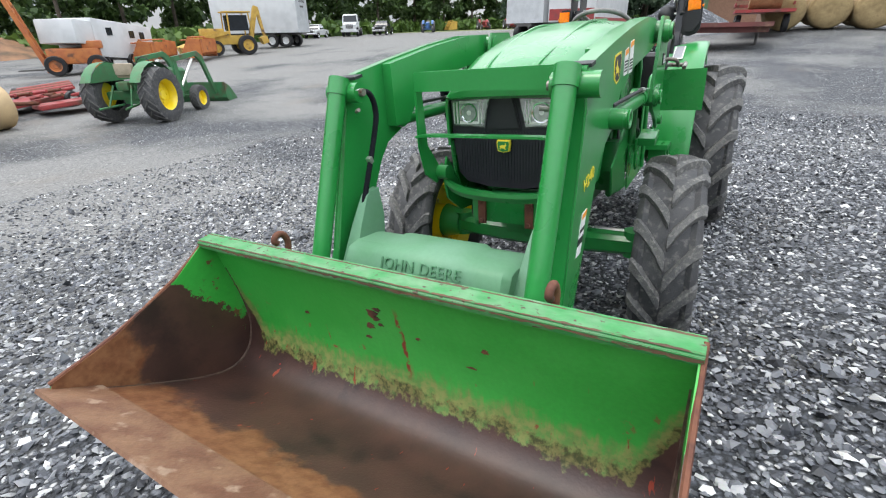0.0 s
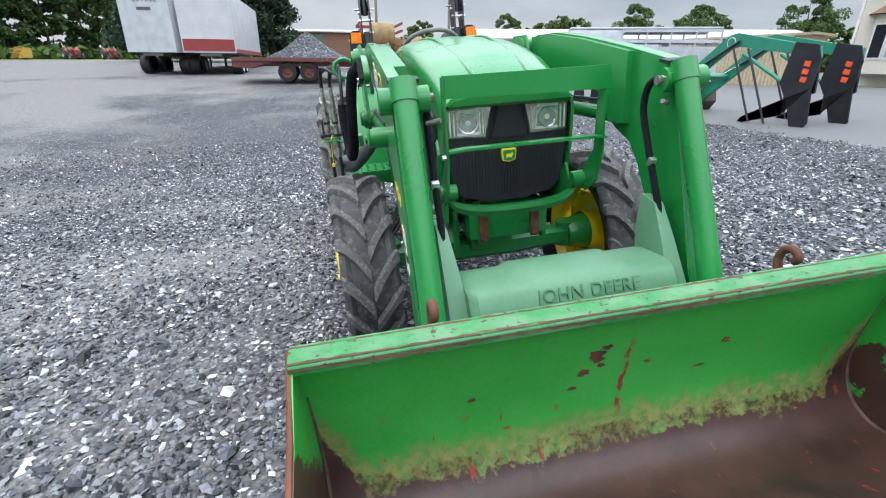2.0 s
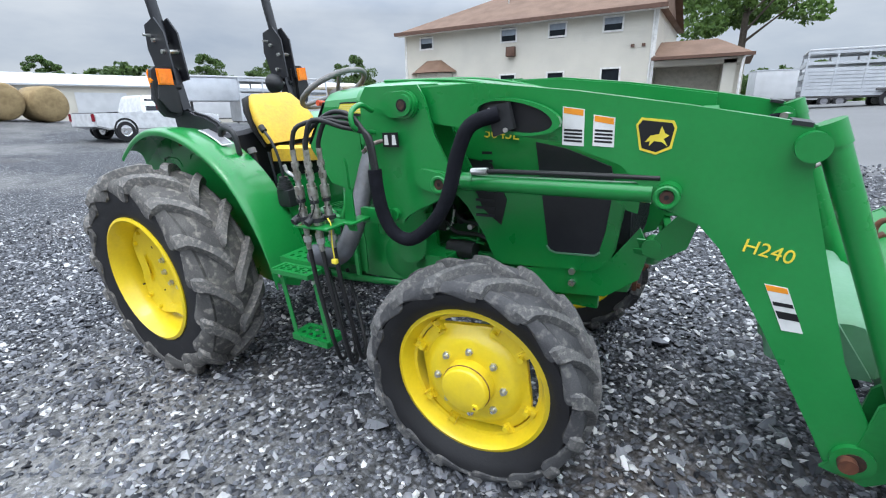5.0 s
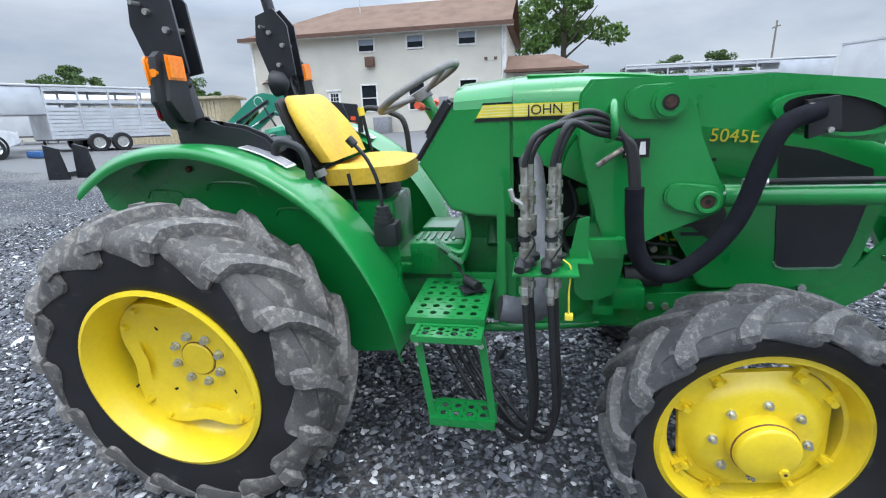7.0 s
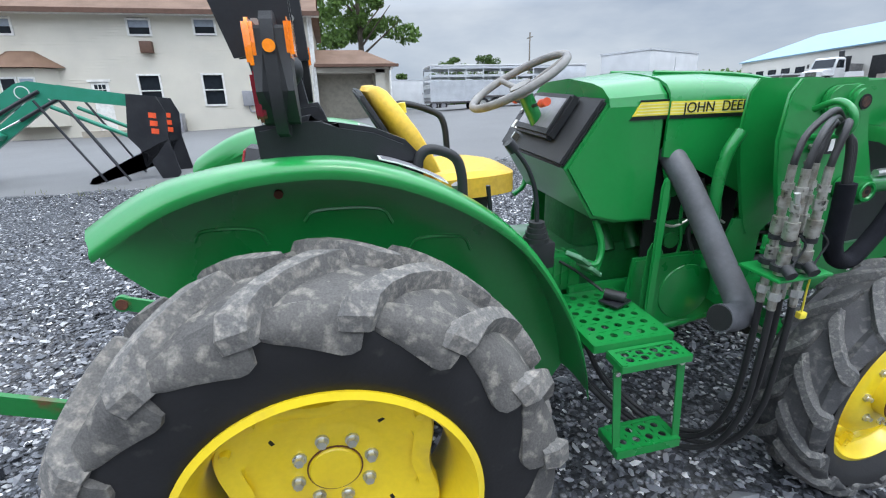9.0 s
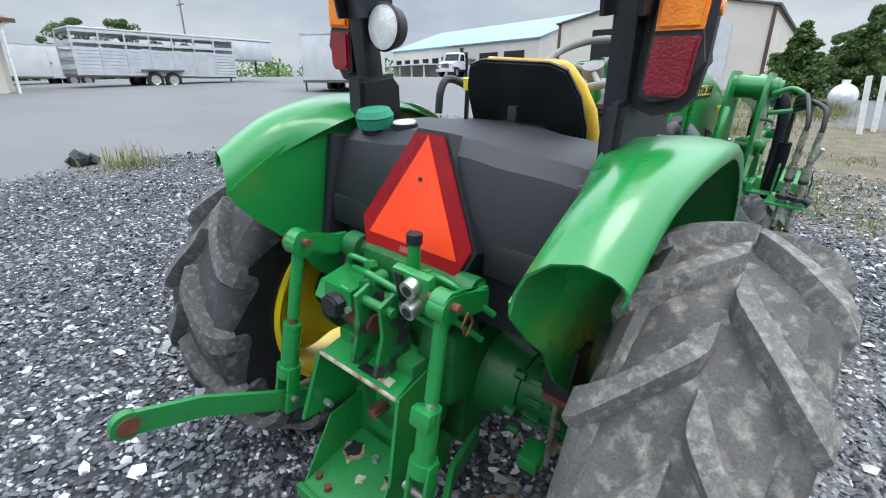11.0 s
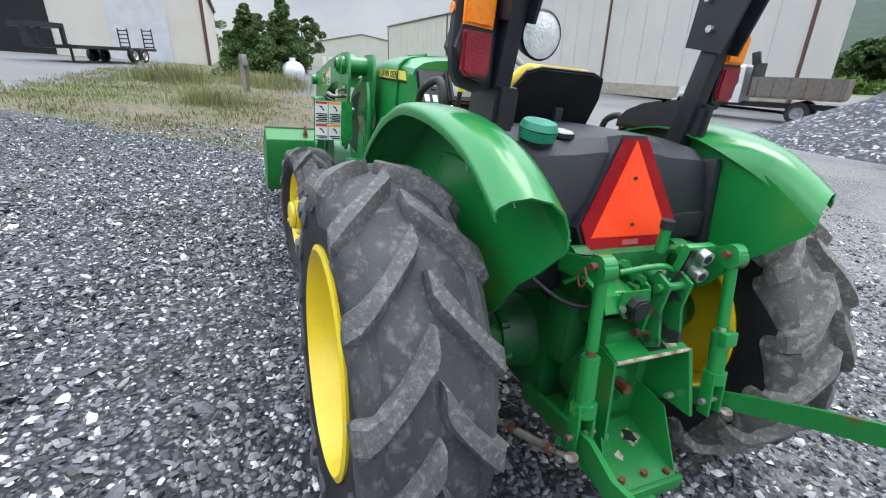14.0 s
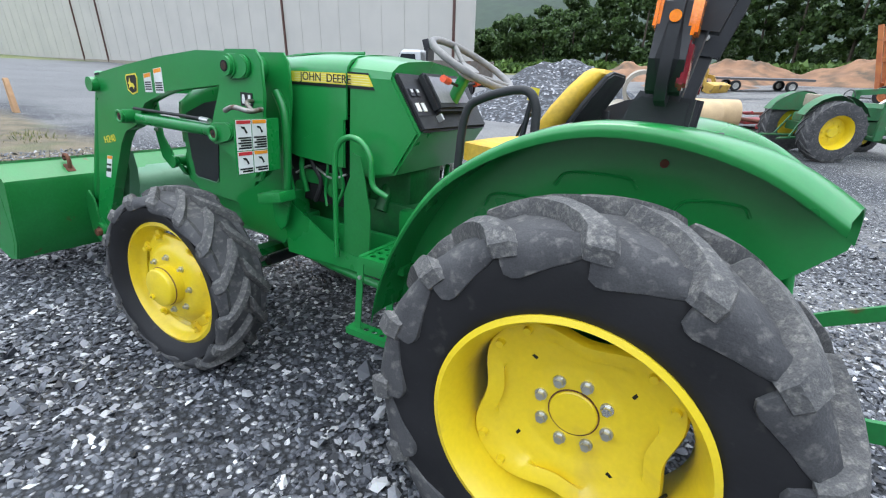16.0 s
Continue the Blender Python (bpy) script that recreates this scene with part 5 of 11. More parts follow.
# roll bar: posts with the hoop folded back
def rops(s):
    y = s * 0.43
    po = solo("roll_bar_post", lambda bm: [box(bm, (-0.025, y, 1.50), (0.075, 0.055, 0.62), (0, -9, 0), 0.008)], BLACK_GLOSS, TR, "black square roll bar post")
    plate("hinge_plate", [(-0.125, 1.72), (0.03, 1.74), (0.02, 2.0), (-0.05, 2.09), (-0.16, 2.06), (-0.185, 1.93)], y + s * 0.036, y + s * 0.046, BLACK_GLOSS, po)
    plate("hinge_plate", [(-0.125, 1.72), (0.03, 1.74), (0.02, 2.0), (-0.05, 2.09), (-0.16, 2.06), (-0.185, 1.93)], y - s * 0.046, y - s * 0.036, BLACK_GLOSS, po)
    for x, z in ((-0.06, 1.80), (-0.09, 1.97), (-0.02, 1.90)):
        rod("hinge_bolt", (x, y - 0.062, z), (x, y + 0.062, z), 0.013, STEEL, po, 6)
    rod("lock_pin", (-0.12, y - 0.09, 2.0), (-0.12, y + 0.09, 2.0), 0.008, STEEL, po, 8)
    # lamp housing
    lm = solo("tail_light", lambda bm: [prism(bm, [(s * 0.455, 1.775), (s * 0.47, 1.81), (s * 0.51, 1.822), (s * 0.56, 1.82), (s * 0.587, 1.80), (s * 0.596, 1.76), (s * 0.598, 1.64), (s * 0.59, 1.57), (s * 0.565, 1.535), (s * 0.51, 1.52), (s * 0.465, 1.535), (s * 0.45, 1.56)], -0.068, 0.022, "x", 0.03)], BLACK, TR, "black housing with amber and red lenses")
    plate("amber_lens", [(s * 0.487, 1.80), (s * 0.575, 1.805), (s * 0.585, 1.79), (s * 0.583, 1.70), (s * 0.49, 1.695)], -0.080, -0.055, AMBER, lm, "x", 0.008, "amber indicator lens")
    plate("red_lens", [(s * 0.49, 1.685), (s * 0.583, 1.688), (s * 0.578, 1.58), (s * 0.565, 1.565), (s * 0.50, 1.565), (s * 0.488, 1.58)], -0.080, -0.055, RED_LENS, lm, "x", 0.008, "dark red stop lens")
    plate("front_amber_lens", [(s * 0.487, 1.80), (s * 0.578, 1.805), (s * 0.583, 1.715), (s * 0.49, 1.71)], 0.015, 0.033, AMBER, lm, "x", 0.008, "amber front lens")
    rod("side_reflector", (-0.022, s * 0.590, 1.742), (-0.022, s * 0.602, 1.742), 0.015, AMBER, lm, 18, "round amber side reflector")
    rod("lamp_arm", (-0.02, s * 0.43, 1.70), (-0.02, s * 0.47, 1.70), 0.016, BLACK, lm)
    plate("post_foot", [(-0.105, 1.42), (-0.11, 1.545), (0.045, 1.57), (0.065, 1.535), *((0.12, 1.545), (0.22, 1.525), (0.31, 1.485), (0.35, 1.44), (0.35, 1.41))] if s < 0 else [(-0.105, 1.42), (-0.11, 1.545), (0.045, 1.56), (0.065, 1.52), (0.085, 1.46), (0.085, 1.41)], s * (0.388 if s > 0 else 0.424), s * 0.468, TANK, TR, bevel=0.014, label="dark moulded cover round the post foot")


both(rops)
# hoop above, going back
for s in (-1, 1):
    pipe("roll_bar_hoop", [(-0.07, s * 0.43, 1.95), (-0.11, s * 0.43, 2.2), (-0.15, s * 0.43, 2.47), (-0.16, s * 0.40, 2.52), (-0.163, s * 0.33, 2.545), (-0.163, 0, 2.55)], 0.032, BLACK_GLOSS, TR, "black roll bar hoop")
sp = solo("work_lamp", lambda bm: lathe(bm, [(0.0, 0.075), (0.03, 0.07), (0.06, 0.045), (0.072, 0.0), (0.066, -0.008)], (-0.07, 0.325, 1.70), "x", 28), BLACK, TR, "round work lamp with ribbed clear lens")
solo("work_lamp_lens", lambda bm: lathe(bm, [(0.0, -0.014), (0.04, -0.012), (0.066, -0.004)], (-0.07, 0.325, 1.70), "x", 28), CLEAR, sp)
rod("work_lamp_arm", (-0.04, 0.35, 1.70), (-0.04, 0.43, 1.70), 0.01, STEEL, sp)
boxed("decal", (-0.075, 0.43, 1.46), (0.004, 0.05, 0.06), STICKER_O, TR, (0, -9, 0))

# exhaust under the right side
EXHAUST = shader("heat_dulled_grey_pipe", (0.105, 0.108, 0.120), 0.55, metal=0.1, second=(0.075, 0.076, 0.083), scale=7, bump=0.2, third=(0.10, 0.07, 0.055), third_scale=9, third_spread=(0.64, 0.78))
pipe("exhaust_pipe", [(1.36, -0.28, 1.36), (1.375, -0.37, 1.27), (1.395, -0.47, 1.14), (1.412, -0.575, 1.00), (1.415, -0.665, 0.905), (1.39, -0.715, 0.870), (1.335, -0.738, 0.872), (1.275, -0.748, 0.884)], 0.047, EXHAUST, TR, "grey exhaust pipe with an elbow", 20)
# black disc over the pipe end paints the shade inside it
rod("exhaust_mouth", (1.280, -0.747, 0.883), (1.271, -0.749, 0.885), 0.043, HOLE_SHADE, TR, 18)
for s in (-1, 1):
    # added black sheet: the shade inside the engine bay, put in as colour
    bay_ = plate("engine_bay", [(1.305, 0.90), (1.305, 1.36), (1.74, 1.36), (1.74, 0.90)], s * 0.262, s * 0.272, HOLE_SHADE, TR, label="black sheet for the shade in the engine bay")
    for pts, r, mat in (([(1.34, 1.30), (1.37, 1.16), (1.35, 1.02), (1.38, 0.92)], 0.009, GREEN), ([(1.46, 1.26), (1.44, 1.10), (1.47, 0.98), (1.45, 0.90)], 0.007, GREEN), ([(1.52, 1.24), (1.55, 1.12), (1.50, 1.02), (1.53, 0.91)], 0.011, HOSE),
                        ([(1.33, 1.08), (1.42, 1.05), (1.56, 1.09), (1.66, 1.04)], 0.006, STEEL), ([(1.60, 1.20), (1.62, 1.08), (1.60, 0.95)], 0.014, GREEN)):
        pipe("engine_line", [(x, s * (0.300 + 0.012 * (k % 2)), z) for k, (x, z) in enumerate(pts)], r, mat, bay_, seg=7)
    for x, z, r in ((1.40, 1.20, 0.03), (1.57, 1.17, 0.038), (1.43, 0.98, 0.035), (1.66, 0.97, 0.03)):
        rod("engine_cap", (x, s * 0.27, z), (x, s * 0.295, z), r, GREEN_WORN, bay_, 14)
    boxed("engine_block_side", (1.52, s * 0.278, 1.03), (0.30, 0.014, 0.07), GREEN_WORN, bay_, None, 0.004)
solo("bell_housing_side", lambda bm: [prism(bm, [(1.20, 0.60), (1.64, 0.60), (1.64, 0.86), (1.56, 0.93), (1.24, 0.93)], -0.33, -0.30, bevel=0.01), lathe(bm, [(0.14, -0.30), (0.125, -0.335), (0.07, -0.352), (0.0, -0.355)], (1.50, 0, 0.75), "y", 28)], GREEN, TR, "green side plate with a round bulge")
for s in (-1,):
    plate("wavy_guard", [(1.235, 0.66), (1.225, 0.84), (1.235, 1.0), (1.25, 1.03), (1.29, 1.0), (1.31, 0.84), (1.305, 0.66)], s * 0.405, s * 0.411, GREEN_WORN, TR, label="scuffed green guard plate")
# brake pedals, and a foot throttle on the step plate
for k, (x, z) in enumerate(((0.985, 0.965), (1.035, 0.915))):
    pipe("pedal_arm", [(1.08, -0.27, 1.10), (1.10, -0.30, 1.0), (1.07, -0.32, 0.93 - 0.03 * k), (x + 0.01, -0.32, z - 0.01)], 0.014, GREEN, TR, "green bent pedal arm", 8)
    pd = boxed("brake_pedal", (x, -0.33, z), (0.075, 0.085, 0.014), GREEN_MATT, TR, (0, 38, 20), 0.004, "light green ribbed brake pedal")
    for j in range(4):
        boxed("pedal_rib", (x - 0.022 + 0.015 * j, -0.33, z + 0.024 - 0.0118 * j), (0.005, 0.075, 0.01), GREEN_MATT, pd, (0, 38, 20))
fp = boxed("foot_throttle", (1.12, -0.40, 0.795), (0.10, 0.085, 0.008), BLACK_GLOSS, TR, (0, 0, 25), 0.002, "black foot throttle on the step plate")
rod("throttle_roller", (1.09, -0.37, 0.82), (1.15, -0.425, 0.815), 0.022, BLACK, fp, 14)
pipe("throttle_rod", [(1.09, -0.36, 0.822), (1.02, -0.28, 0.88), (0.95, -0.24, 0.925)], 0.006, BLACK, fp)

# rear hitch
def hitch_body(bm):
    cyl(bm, (-0.29, -0.25, 1.06), (-0.29, 0.25, 1.06), 0.03, 20)
    for y in (-0.215, 0.215):
        cyl(bm, (-0.30, y - 0.03, 1.06), (-0.30, y + 0.03, 1.06), 0.045, 20)
    box(bm, (-0.255, 0.0, 0.98), (0.16, 0.34, 0.22), bevel=0.035)
    box(bm, (-0.25, 0.0, 0.78), (0.14, 0.40, 0.26), bevel=0.04)
    lathe(bm, [(0.0, 0.06), (0.10, 0.055), (0.13, 0.03), (0.155, 0.02), (0.16, 0.0), (0.16, -0.05)], (-0.335, 0.0, 0.62), "x", 32, sign=-1)
    for k in range(9):
        a = k * 2 * math.pi / 9
        cyl(bm, (-0.335, 0.135 * math.cos(a), 0.62 + 0.135 * math.sin(a)), (-0.372, 0.135 * math.cos(a), 0.62 + 0.135 * math.sin(a)), 0.012, 6)
    for y, z, w in ((-0.14, 0.90, 0.05), (0.14, 0.90, 0.05), (0.0, 0.92, 0.07)):
        box(bm, (-0.345, y, z), (0.07, w, 0.10), (0, 14, 0), 0.012)
    for y in (-0.17, -0.06, 0.06, 0.17):
        cyl(bm, (-0.33, y, 1.0), (-0.352, y, 0.998), 0.012, 6)


solo("hydraulic_housing", hitch_body, GREASY, TR, "green cast hydraulic lift housing")
# angled socket bracket, control rods and fittings
plate("socket_bracket", [(-0.34, 1.02), (-0.45, 1.0), (-0.475, 0.955), (-0.465, 0.945), (-0.44, 0.985), (-0.34, 1.005)], 0.085, 0.215, GREEN, TR)
for y, z, x in ((0.05, 1.03, -0.41), (0.02, 0.97, -0.42), (-0.05, 1.02, -0.40), (-0.03, 0.93, -0.41)):
    solo("valve_spool", lambda bm: [cyl(bm, (x + 0.06, y, z), (x, y, z), 0.022, 12), cyl(bm, (x, y, z), (x - 0.025, y, z), 0.015, 6)], GREEN_WORN, TR)
plate("valve_link", [(-0.42, 1.03), (-0.45, 1.02), (-0.475, 0.93), (-0.47, 0.85), (-0.45, 0.845), (-0.445, 0.92), (-0.42, 0.99)], 0.03, 0.042, GREEN, TR)
rod("link_bolt", (-0.458, 0.01, 0.862), (-0.458, 0.06, 0.862), 0.015, RUST, TR, 10)
rod("top_link_pin", (-0.44, -0.01, 0.93), (-0.44, 0.10, 0.93), 0.03, RUST, TR, 14, "rusty top link pin")
for k, (p, q) in enumerate((((-0.36, -0.13, 1.10), (-0.30, -0.30, 1.02)), ((-0.37, -0.10, 1.02), (-0.30, -0.27, 0.93)), ((-0.36, 0.08, 1.06), (-0.30, 0.24, 0.98)))):
    pipe("steel_line", [p, ((p[0] + q[0]) / 2 - 0.05, (p[1] + q[1]) / 2, (p[2] + q[2]) / 2 + 0.05), q], 0.009, GREEN, TR)
    rod("line_nut", p, (p[0] - 0.025, p[1], p[2] + 0.004), 0.016, STEEL if k == 1 else GREEN, TR, 6)
pipe("wiring", [(-0.40, 0.13, 0.97), (-0.38, 0.20, 0.93), (-0.32, 0.26, 0.93), (-0.25, 0.33, 0.98)], 0.008, HOSE, TR, "black wiring to the trailer socket")
for s_ in (-1, 1):
    pipe("cotter_ring", [(-0.475, s_ * 0.335, 1.118), (-0.49, s_ * 0.335, 1.09), (-0.475, s_ * 0.335, 1.06), (-0.455, s_ * 0.335, 1.09), (-0.475, s_ * 0.335, 1.118)], 0.003, RUST, TR, seg=5)
DULL_STEEL = shader("dull_dirty_steel", (0.30, 0.29, 0.27), 0.5, metal=0.6, second=(0.16, 0.13, 0.10), scale=16, bump=0.3, third=(0.10, 0.05, 0.03), third_scale=24, third_spread=(0.56, 0.68))
BARE = shader("chipped_cream_primer", (0.42, 0.40, 0.30), 0.7, second=(0.16, 0.075, 0.04), scale=30, bump=0.3)
sh_ = new("pto_shield")
sh_.parent = TR
sh_["label"] = "green sheet steel shaft shield with worn edges"


def slab(bm, quad, d):
    """A thin sheet: four corners, thickened along d."""
    d = Vector(d)
    v = [bm.verts.new(p) for p in quad] + [bm.verts.new(Vector(p) + d) for p in quad]
    for q in ((0, 1, 2, 3), (7, 6, 5, 4), (0, 4, 5, 1), (1, 5, 6, 2), (2, 6, 7, 3), (3, 7, 4, 0)):
        bm.faces.new([v[i] for i in q])


solo("shield_top", lambda bm: slab(bm, [(-0.440, -0.15, 0.815), (-0.440, 0.15, 0.815), (-0.510, 0.155, 0.795), (-0.510, -0.155, 0.795)], (0.002, 0, 0.006)), GREEN, sh_)
solo("worn_edge", lambda bm: slab(bm, [(-0.509, -0.155, 0.8025), (-0.509, 0.155, 0.8025), (-0.515, 0.156, 0.799), (-0.515, -0.156, 0.799)], (-0.001, 0, -0.006)), BARE, sh_, "paint rubbed off along the edge")
for s in (-1, 1):
    solo("shield_side", lambda bm: slab(bm, [(-0.375, s * 0.15, 0.822), (-0.512, s * 0.155, 0.796), (-0.572, s * 0.182, 0.560), (-0.372, s * 0.168, 0.560)], (0, s * 0.006, 0)), GREEN, sh_)
    solo("lower_cheek", lambda bm: slab(bm, [(-0.370, s * 0.140, 0.575), (-0.500, s * 0.140, 0.560), (-0.612, s * 0.150, 0.345), (-0.366, s * 0.150, 0.345)], (0, s * 0.006, 0)), GREEN, sh_)
    solo("side_flange", lambda bm: slab(bm, [(-0.512, s * 0.155, 0.796), (-0.572, s * 0.182, 0.560), (-0.574, s * 0.194, 0.562), (-0.514, s * 0.168, 0.797)], (0.004, 0, 0.002)), GREEN_WORN, sh_)
    for x, z in ((-0.42, 0.72), (-0.50, 0.60)):
        rod("shield_bolt", (x, s * 0.166, z), (x, s * 0.136, z), 0.011, STEEL, sh_, 6)
solo("back_plate", lambda bm: slab(bm, [(-0.366, -0.185, 0.345), (-0.366, 0.185, 0.345), (-0.366, 0.15, 0.862), (-0.366, -0.15, 0.862)], (-0.004, 0, 0)), GREEN_WORN, sh_)
solo("shield_decal", lambda bm: slab(bm, [(-0.472, -0.115, 0.8127), (-0.472, -0.070, 0.8127), (-0.496, -0.070, 0.8058), (-0.496, -0.115, 0.8058)], (0.0006, 0, 0.0024)), BARE, sh_)
solo("shield_decal", lambda bm: slab(bm, [(-0.472, -0.066, 0.8127), (-0.472, 0.01, 0.8127), (-0.496, 0.01, 0.8058), (-0.496, -0.066, 0.8058)], (0.0006, 0, 0.0024)), STICKER_B, sh_)
boxed("shield_mount", (-0.400, 0.0, 0.835), (0.085, 0.30, 0.045), GREEN_WORN, sh_, None, 0.008)
solo("shaft_flange", lambda bm: lathe(bm, [(0.0, 0.028), (0.045, 0.026), (0.05, 0.016), (0.085, 0.012), (0.092, 0.0)], (-0.37, 0.0, 0.62), "x", 32, sign=-1), GREEN, sh_)
solo("pto_shaft", lambda bm: [cyl(bm, (-0.39, 0.0, 0.62), (-0.455, 0.0, 0.615), 0.0175, 16)] + [box(bm, (-0.425, 0.0175 * math.cos(k * math.pi / 3), 0.617 + 0.0175 * math.sin(k * math.pi / 3)), (0.06, 0.006, 0.006), (math.degrees(k * math.pi / 3), 0, 0)) for k in range(6)] and None, RUST, TR, "rusty splined power take-off shaft")


db_ = solo("drawbar_plate", lambda bm: slab(bm, [(-0.366, -0.148, 0.405), (-0.366, 0.148, 0.405), (-0.625, 0.150, 0.352), (-0.625, -0.150, 0.352)], (-0.002, 0, -0.010)), GREEN_WORN, TR, "worn green drawbar plate")
boxed("rear_bar", (-0.63, 0, 0.338), (0.02, 0.315, 0.05), GREEN_WORN, db_, None, 0.004)
boxed("drawbar", (-0.60, 0, 0.315), (0.42, 0.06, 0.03), GREEN_WORN, TR, None, 0.006, "flat green drawbar")
boxed("clevis", (-0.785, 0, 0.335), (0.07, 0.055, 0.07), GREEN_WORN, TR, None, 0.012)
boxed("drawbar_hanger", (-0.30, 0, 0.40), (0.14, 0.30, 0.12), GREEN_WORN, TR, None, 0.02)
wear_rng = random.Random(4)


def ragged(x, y, r, lift):
    def fill(bm):
        pts = [(x + r * wear_rng.uniform(0.6, 1.25) * math.cos(k * 0.4488), y + r * wear_rng.uniform(0.6, 1.25) * math.sin(k * 0.4488)) for k in range(14)]
        top = [bm.verts.new((a, b, 0.405 + (a + 0.366) * 0.2046 + lift)) for a, b in pts]
        low = [bm.verts.new((a, b, 0.405 + (a + 0.366) * 0.2046 - 0.004)) for a, b in pts]
        bm.faces.new(top)
        for k in range(14):
            j = (k + 1) % 14
            bm.faces.new((top[k], top[j], low[j], low[k]))
    return fill


for x, y, r, rim_ in ((-0.450, 0.105, 0.030, 0.042), (-0.455, -0.085, 0.030, 0.036)):
    solo("chipped_paint", ragged(x, y, rim_, 0.0015), BARE, db_, "chipped paint round a hole")
    # black patch laid on the closed plate as the shade in a hole
    solo("plate_hole", ragged(x + 0.006, y, r, 0.0032), HOLE_SHADE, db_)
solo("chipped_paint", ragged(-0.505, 0.01, 0.018, 0.0015), BARE, db_)
for x, y in ((-0.585, 0.07), (-0.585, -0.03), (-0.60, -0.12), (-0.575, 0.125), (-0.43, 0.015)):
    rod("plate_bolt", (x, y, 0.345), (x, y, 0.405 + (x + 0.366) * 0.2046 + 0.014), 0.013, RUST if x < -0.5 else STEEL, db_, 6)
rod("drawbar_pin", (-0.785, 0.0, 0.36), (-0.785, 0.0, 0.405), 0.014, STEEL, TR)

for s in (-1, 1):
    y = s * 0.27
    arm = solo("lift_arm", lambda bm: [prism(bm, [(-0.30, 1.095), (-0.36, 1.10), (-0.48, 1.145), (-0.495, 1.10), (-0.38, 1.04), (-0.30, 1.03)], y - 0.013, y + 0.013, bevel=0.006), cyl(bm, (-0.475, y - 0.022, 1.118), (-0.475, y + 0.022, 1.118), 0.032, 18)], GREEN, TR, "green upper lift arm")
    rod("arm_pin", (-0.475, y - 0.045, 1.118), (-0.475, y + 0.045, 1.118), 0.011, RUST, arm, 10)
    lk = new("lift_link")
    lk.parent = TR
    a, b = Vector((-0.475, y, 1.118)), Vector((-0.56, s * 0.285, 0.60))
    d_ = (b - a).normalized()
    yv = Vector((0, 1, 0))
    solo("link_upper", lambda bm: [cyl(bm, a + d_ * 0.02, a + d_ * 0.25, 0.0185, 14), cyl(bm, a - yv * 0.024 + d_ * 0.012, a + yv * 0.024 + d_ * 0.012, 0.036, 18)], GREEN, lk)
    rod("link_thread", a + d_ * 0.21, a + d_ * 0.29, 0.014, RUST if s > 0 else STEEL, lk, 10)
    rod("link_sleeve", a + d_ * 0.27, b - d_ * 0.07, 0.028, GREEN, lk, 16)
    solo("link_fork", lambda bm: [box(bm, b + yv * 0.028 - d_ * 0.03, (0.045, 0.012, 0.16), (0, 9, 0), 0.004), box(bm, b - yv * 0.028 - d_ * 0.03, (0.045, 0.012, 0.16), (0, 9, 0), 0.004), cyl(bm, b - d_ * 0.11, b - d_ * 0.07, 0.036, 14)], GREEN, lk)
    rod("link_pin", b - yv * 0.052, b + yv * 0.052, 0.011, DULL_STEEL, lk, 10)
    if s < 0:
        boxed("crank_bracket", tuple((a + b) / 2 + Vector((-0.03, 0, -0.02))), (0.03, 0.06, 0.05), GREEN, lk, (0, 9, 0), 0.006)

    def lower(bm):
        ya, yb = s * 0.23, s * 0.47
        pts = [(-0.16, s * 0.20, 0.44), (-0.40, s * 0.25, 0.52), (-0.62, s * 0.30, 0.60), (-0.78, s * 0.375, 0.645), (-0.945, s * 0.395, 0.69)] if s > 0 else [(-0.16, -0.20, 0.44), (-0.40, -0.27, 0.52), (-0.56, -0.36, 0.58), (-0.80, -0.41, 0.69), (-1.0, -0.425, 0.78)]
        end = pts[-1]
        rows = []
        for (x, yy, z) in pts:
            rows.append([(x, yy - 0.009, z - 0.036), (x, yy + 0.009, z - 0.036), (x, yy + 0.009, z + 0.036), (x, yy - 0.009, z + 0.036)])
        loft(bm, rows, close=True, caps=True)
        cyl(bm, (end[0] - 0.02, end[1] - 0.013, end[2] + 0.005), (end[0] - 0.02, end[1] + 0.013, end[2] + 0.005), 0.040, 20)
    lo = solo("lower_link", lower, GREEN_WORN, TR, "long green lower link with rusty ball end")
    be = (-0.965, 0.395, 0.695) if s > 0 else (-1.02, -0.425, 0.785)
    rod("ball_end", (be[0], be[1] - 0.018, be[2]), (be[0], be[1] + 0.018, be[2]), 0.027, RUST, lo, 16)
    p0, p1 = Vector((-0.30, s * 0.42, 0.47)), Vector((-0.60, s * 0.335, 0.555))
    tb = rod("stabiliser", p0, p1, 0.008, DULL_STEEL, TR, 10, "grey steel stabiliser turnbuckle")
    rod("turnbuckle_body", p0.lerp(p1, 0.30), p0.lerp(p1, 0.68), 0.0135, DULL_STEEL, tb, 8)
    for f_ in (0.24, 0.72):
        rod("lock_nut", p0.lerp(p1, f_), p0.lerp(p1, f_ + 0.04), 0.0165, RUST, tb, 6)
    for q_ in (p0, p1):
        rod("eye", q_ - Vector((0, 0.004, 0.014)), q_ + Vector((0, 0.004, 0.014)), 0.020, DULL_STEEL, tb, 12)
    for dx in (-0.02, 0.03):
        rod("axle_u_bolt", (-0.135 + dx, s * 0.45, 0.48), (-0.135 + dx, s * 0.45, 0.785), 0.009, DULL_STEEL, TR, 8)
        rod("u_bolt_nut", (-0.135 + dx, s * 0.45, 0.755), (-0.135 + dx, s * 0.45, 0.783), 0.017, RUST, TR, 6)
    boxed("u_bolt_plate", (-0.13, s * 0.45, 0.75), (0.11, 0.075, 0.022), RUST, TR, None, 0.004)
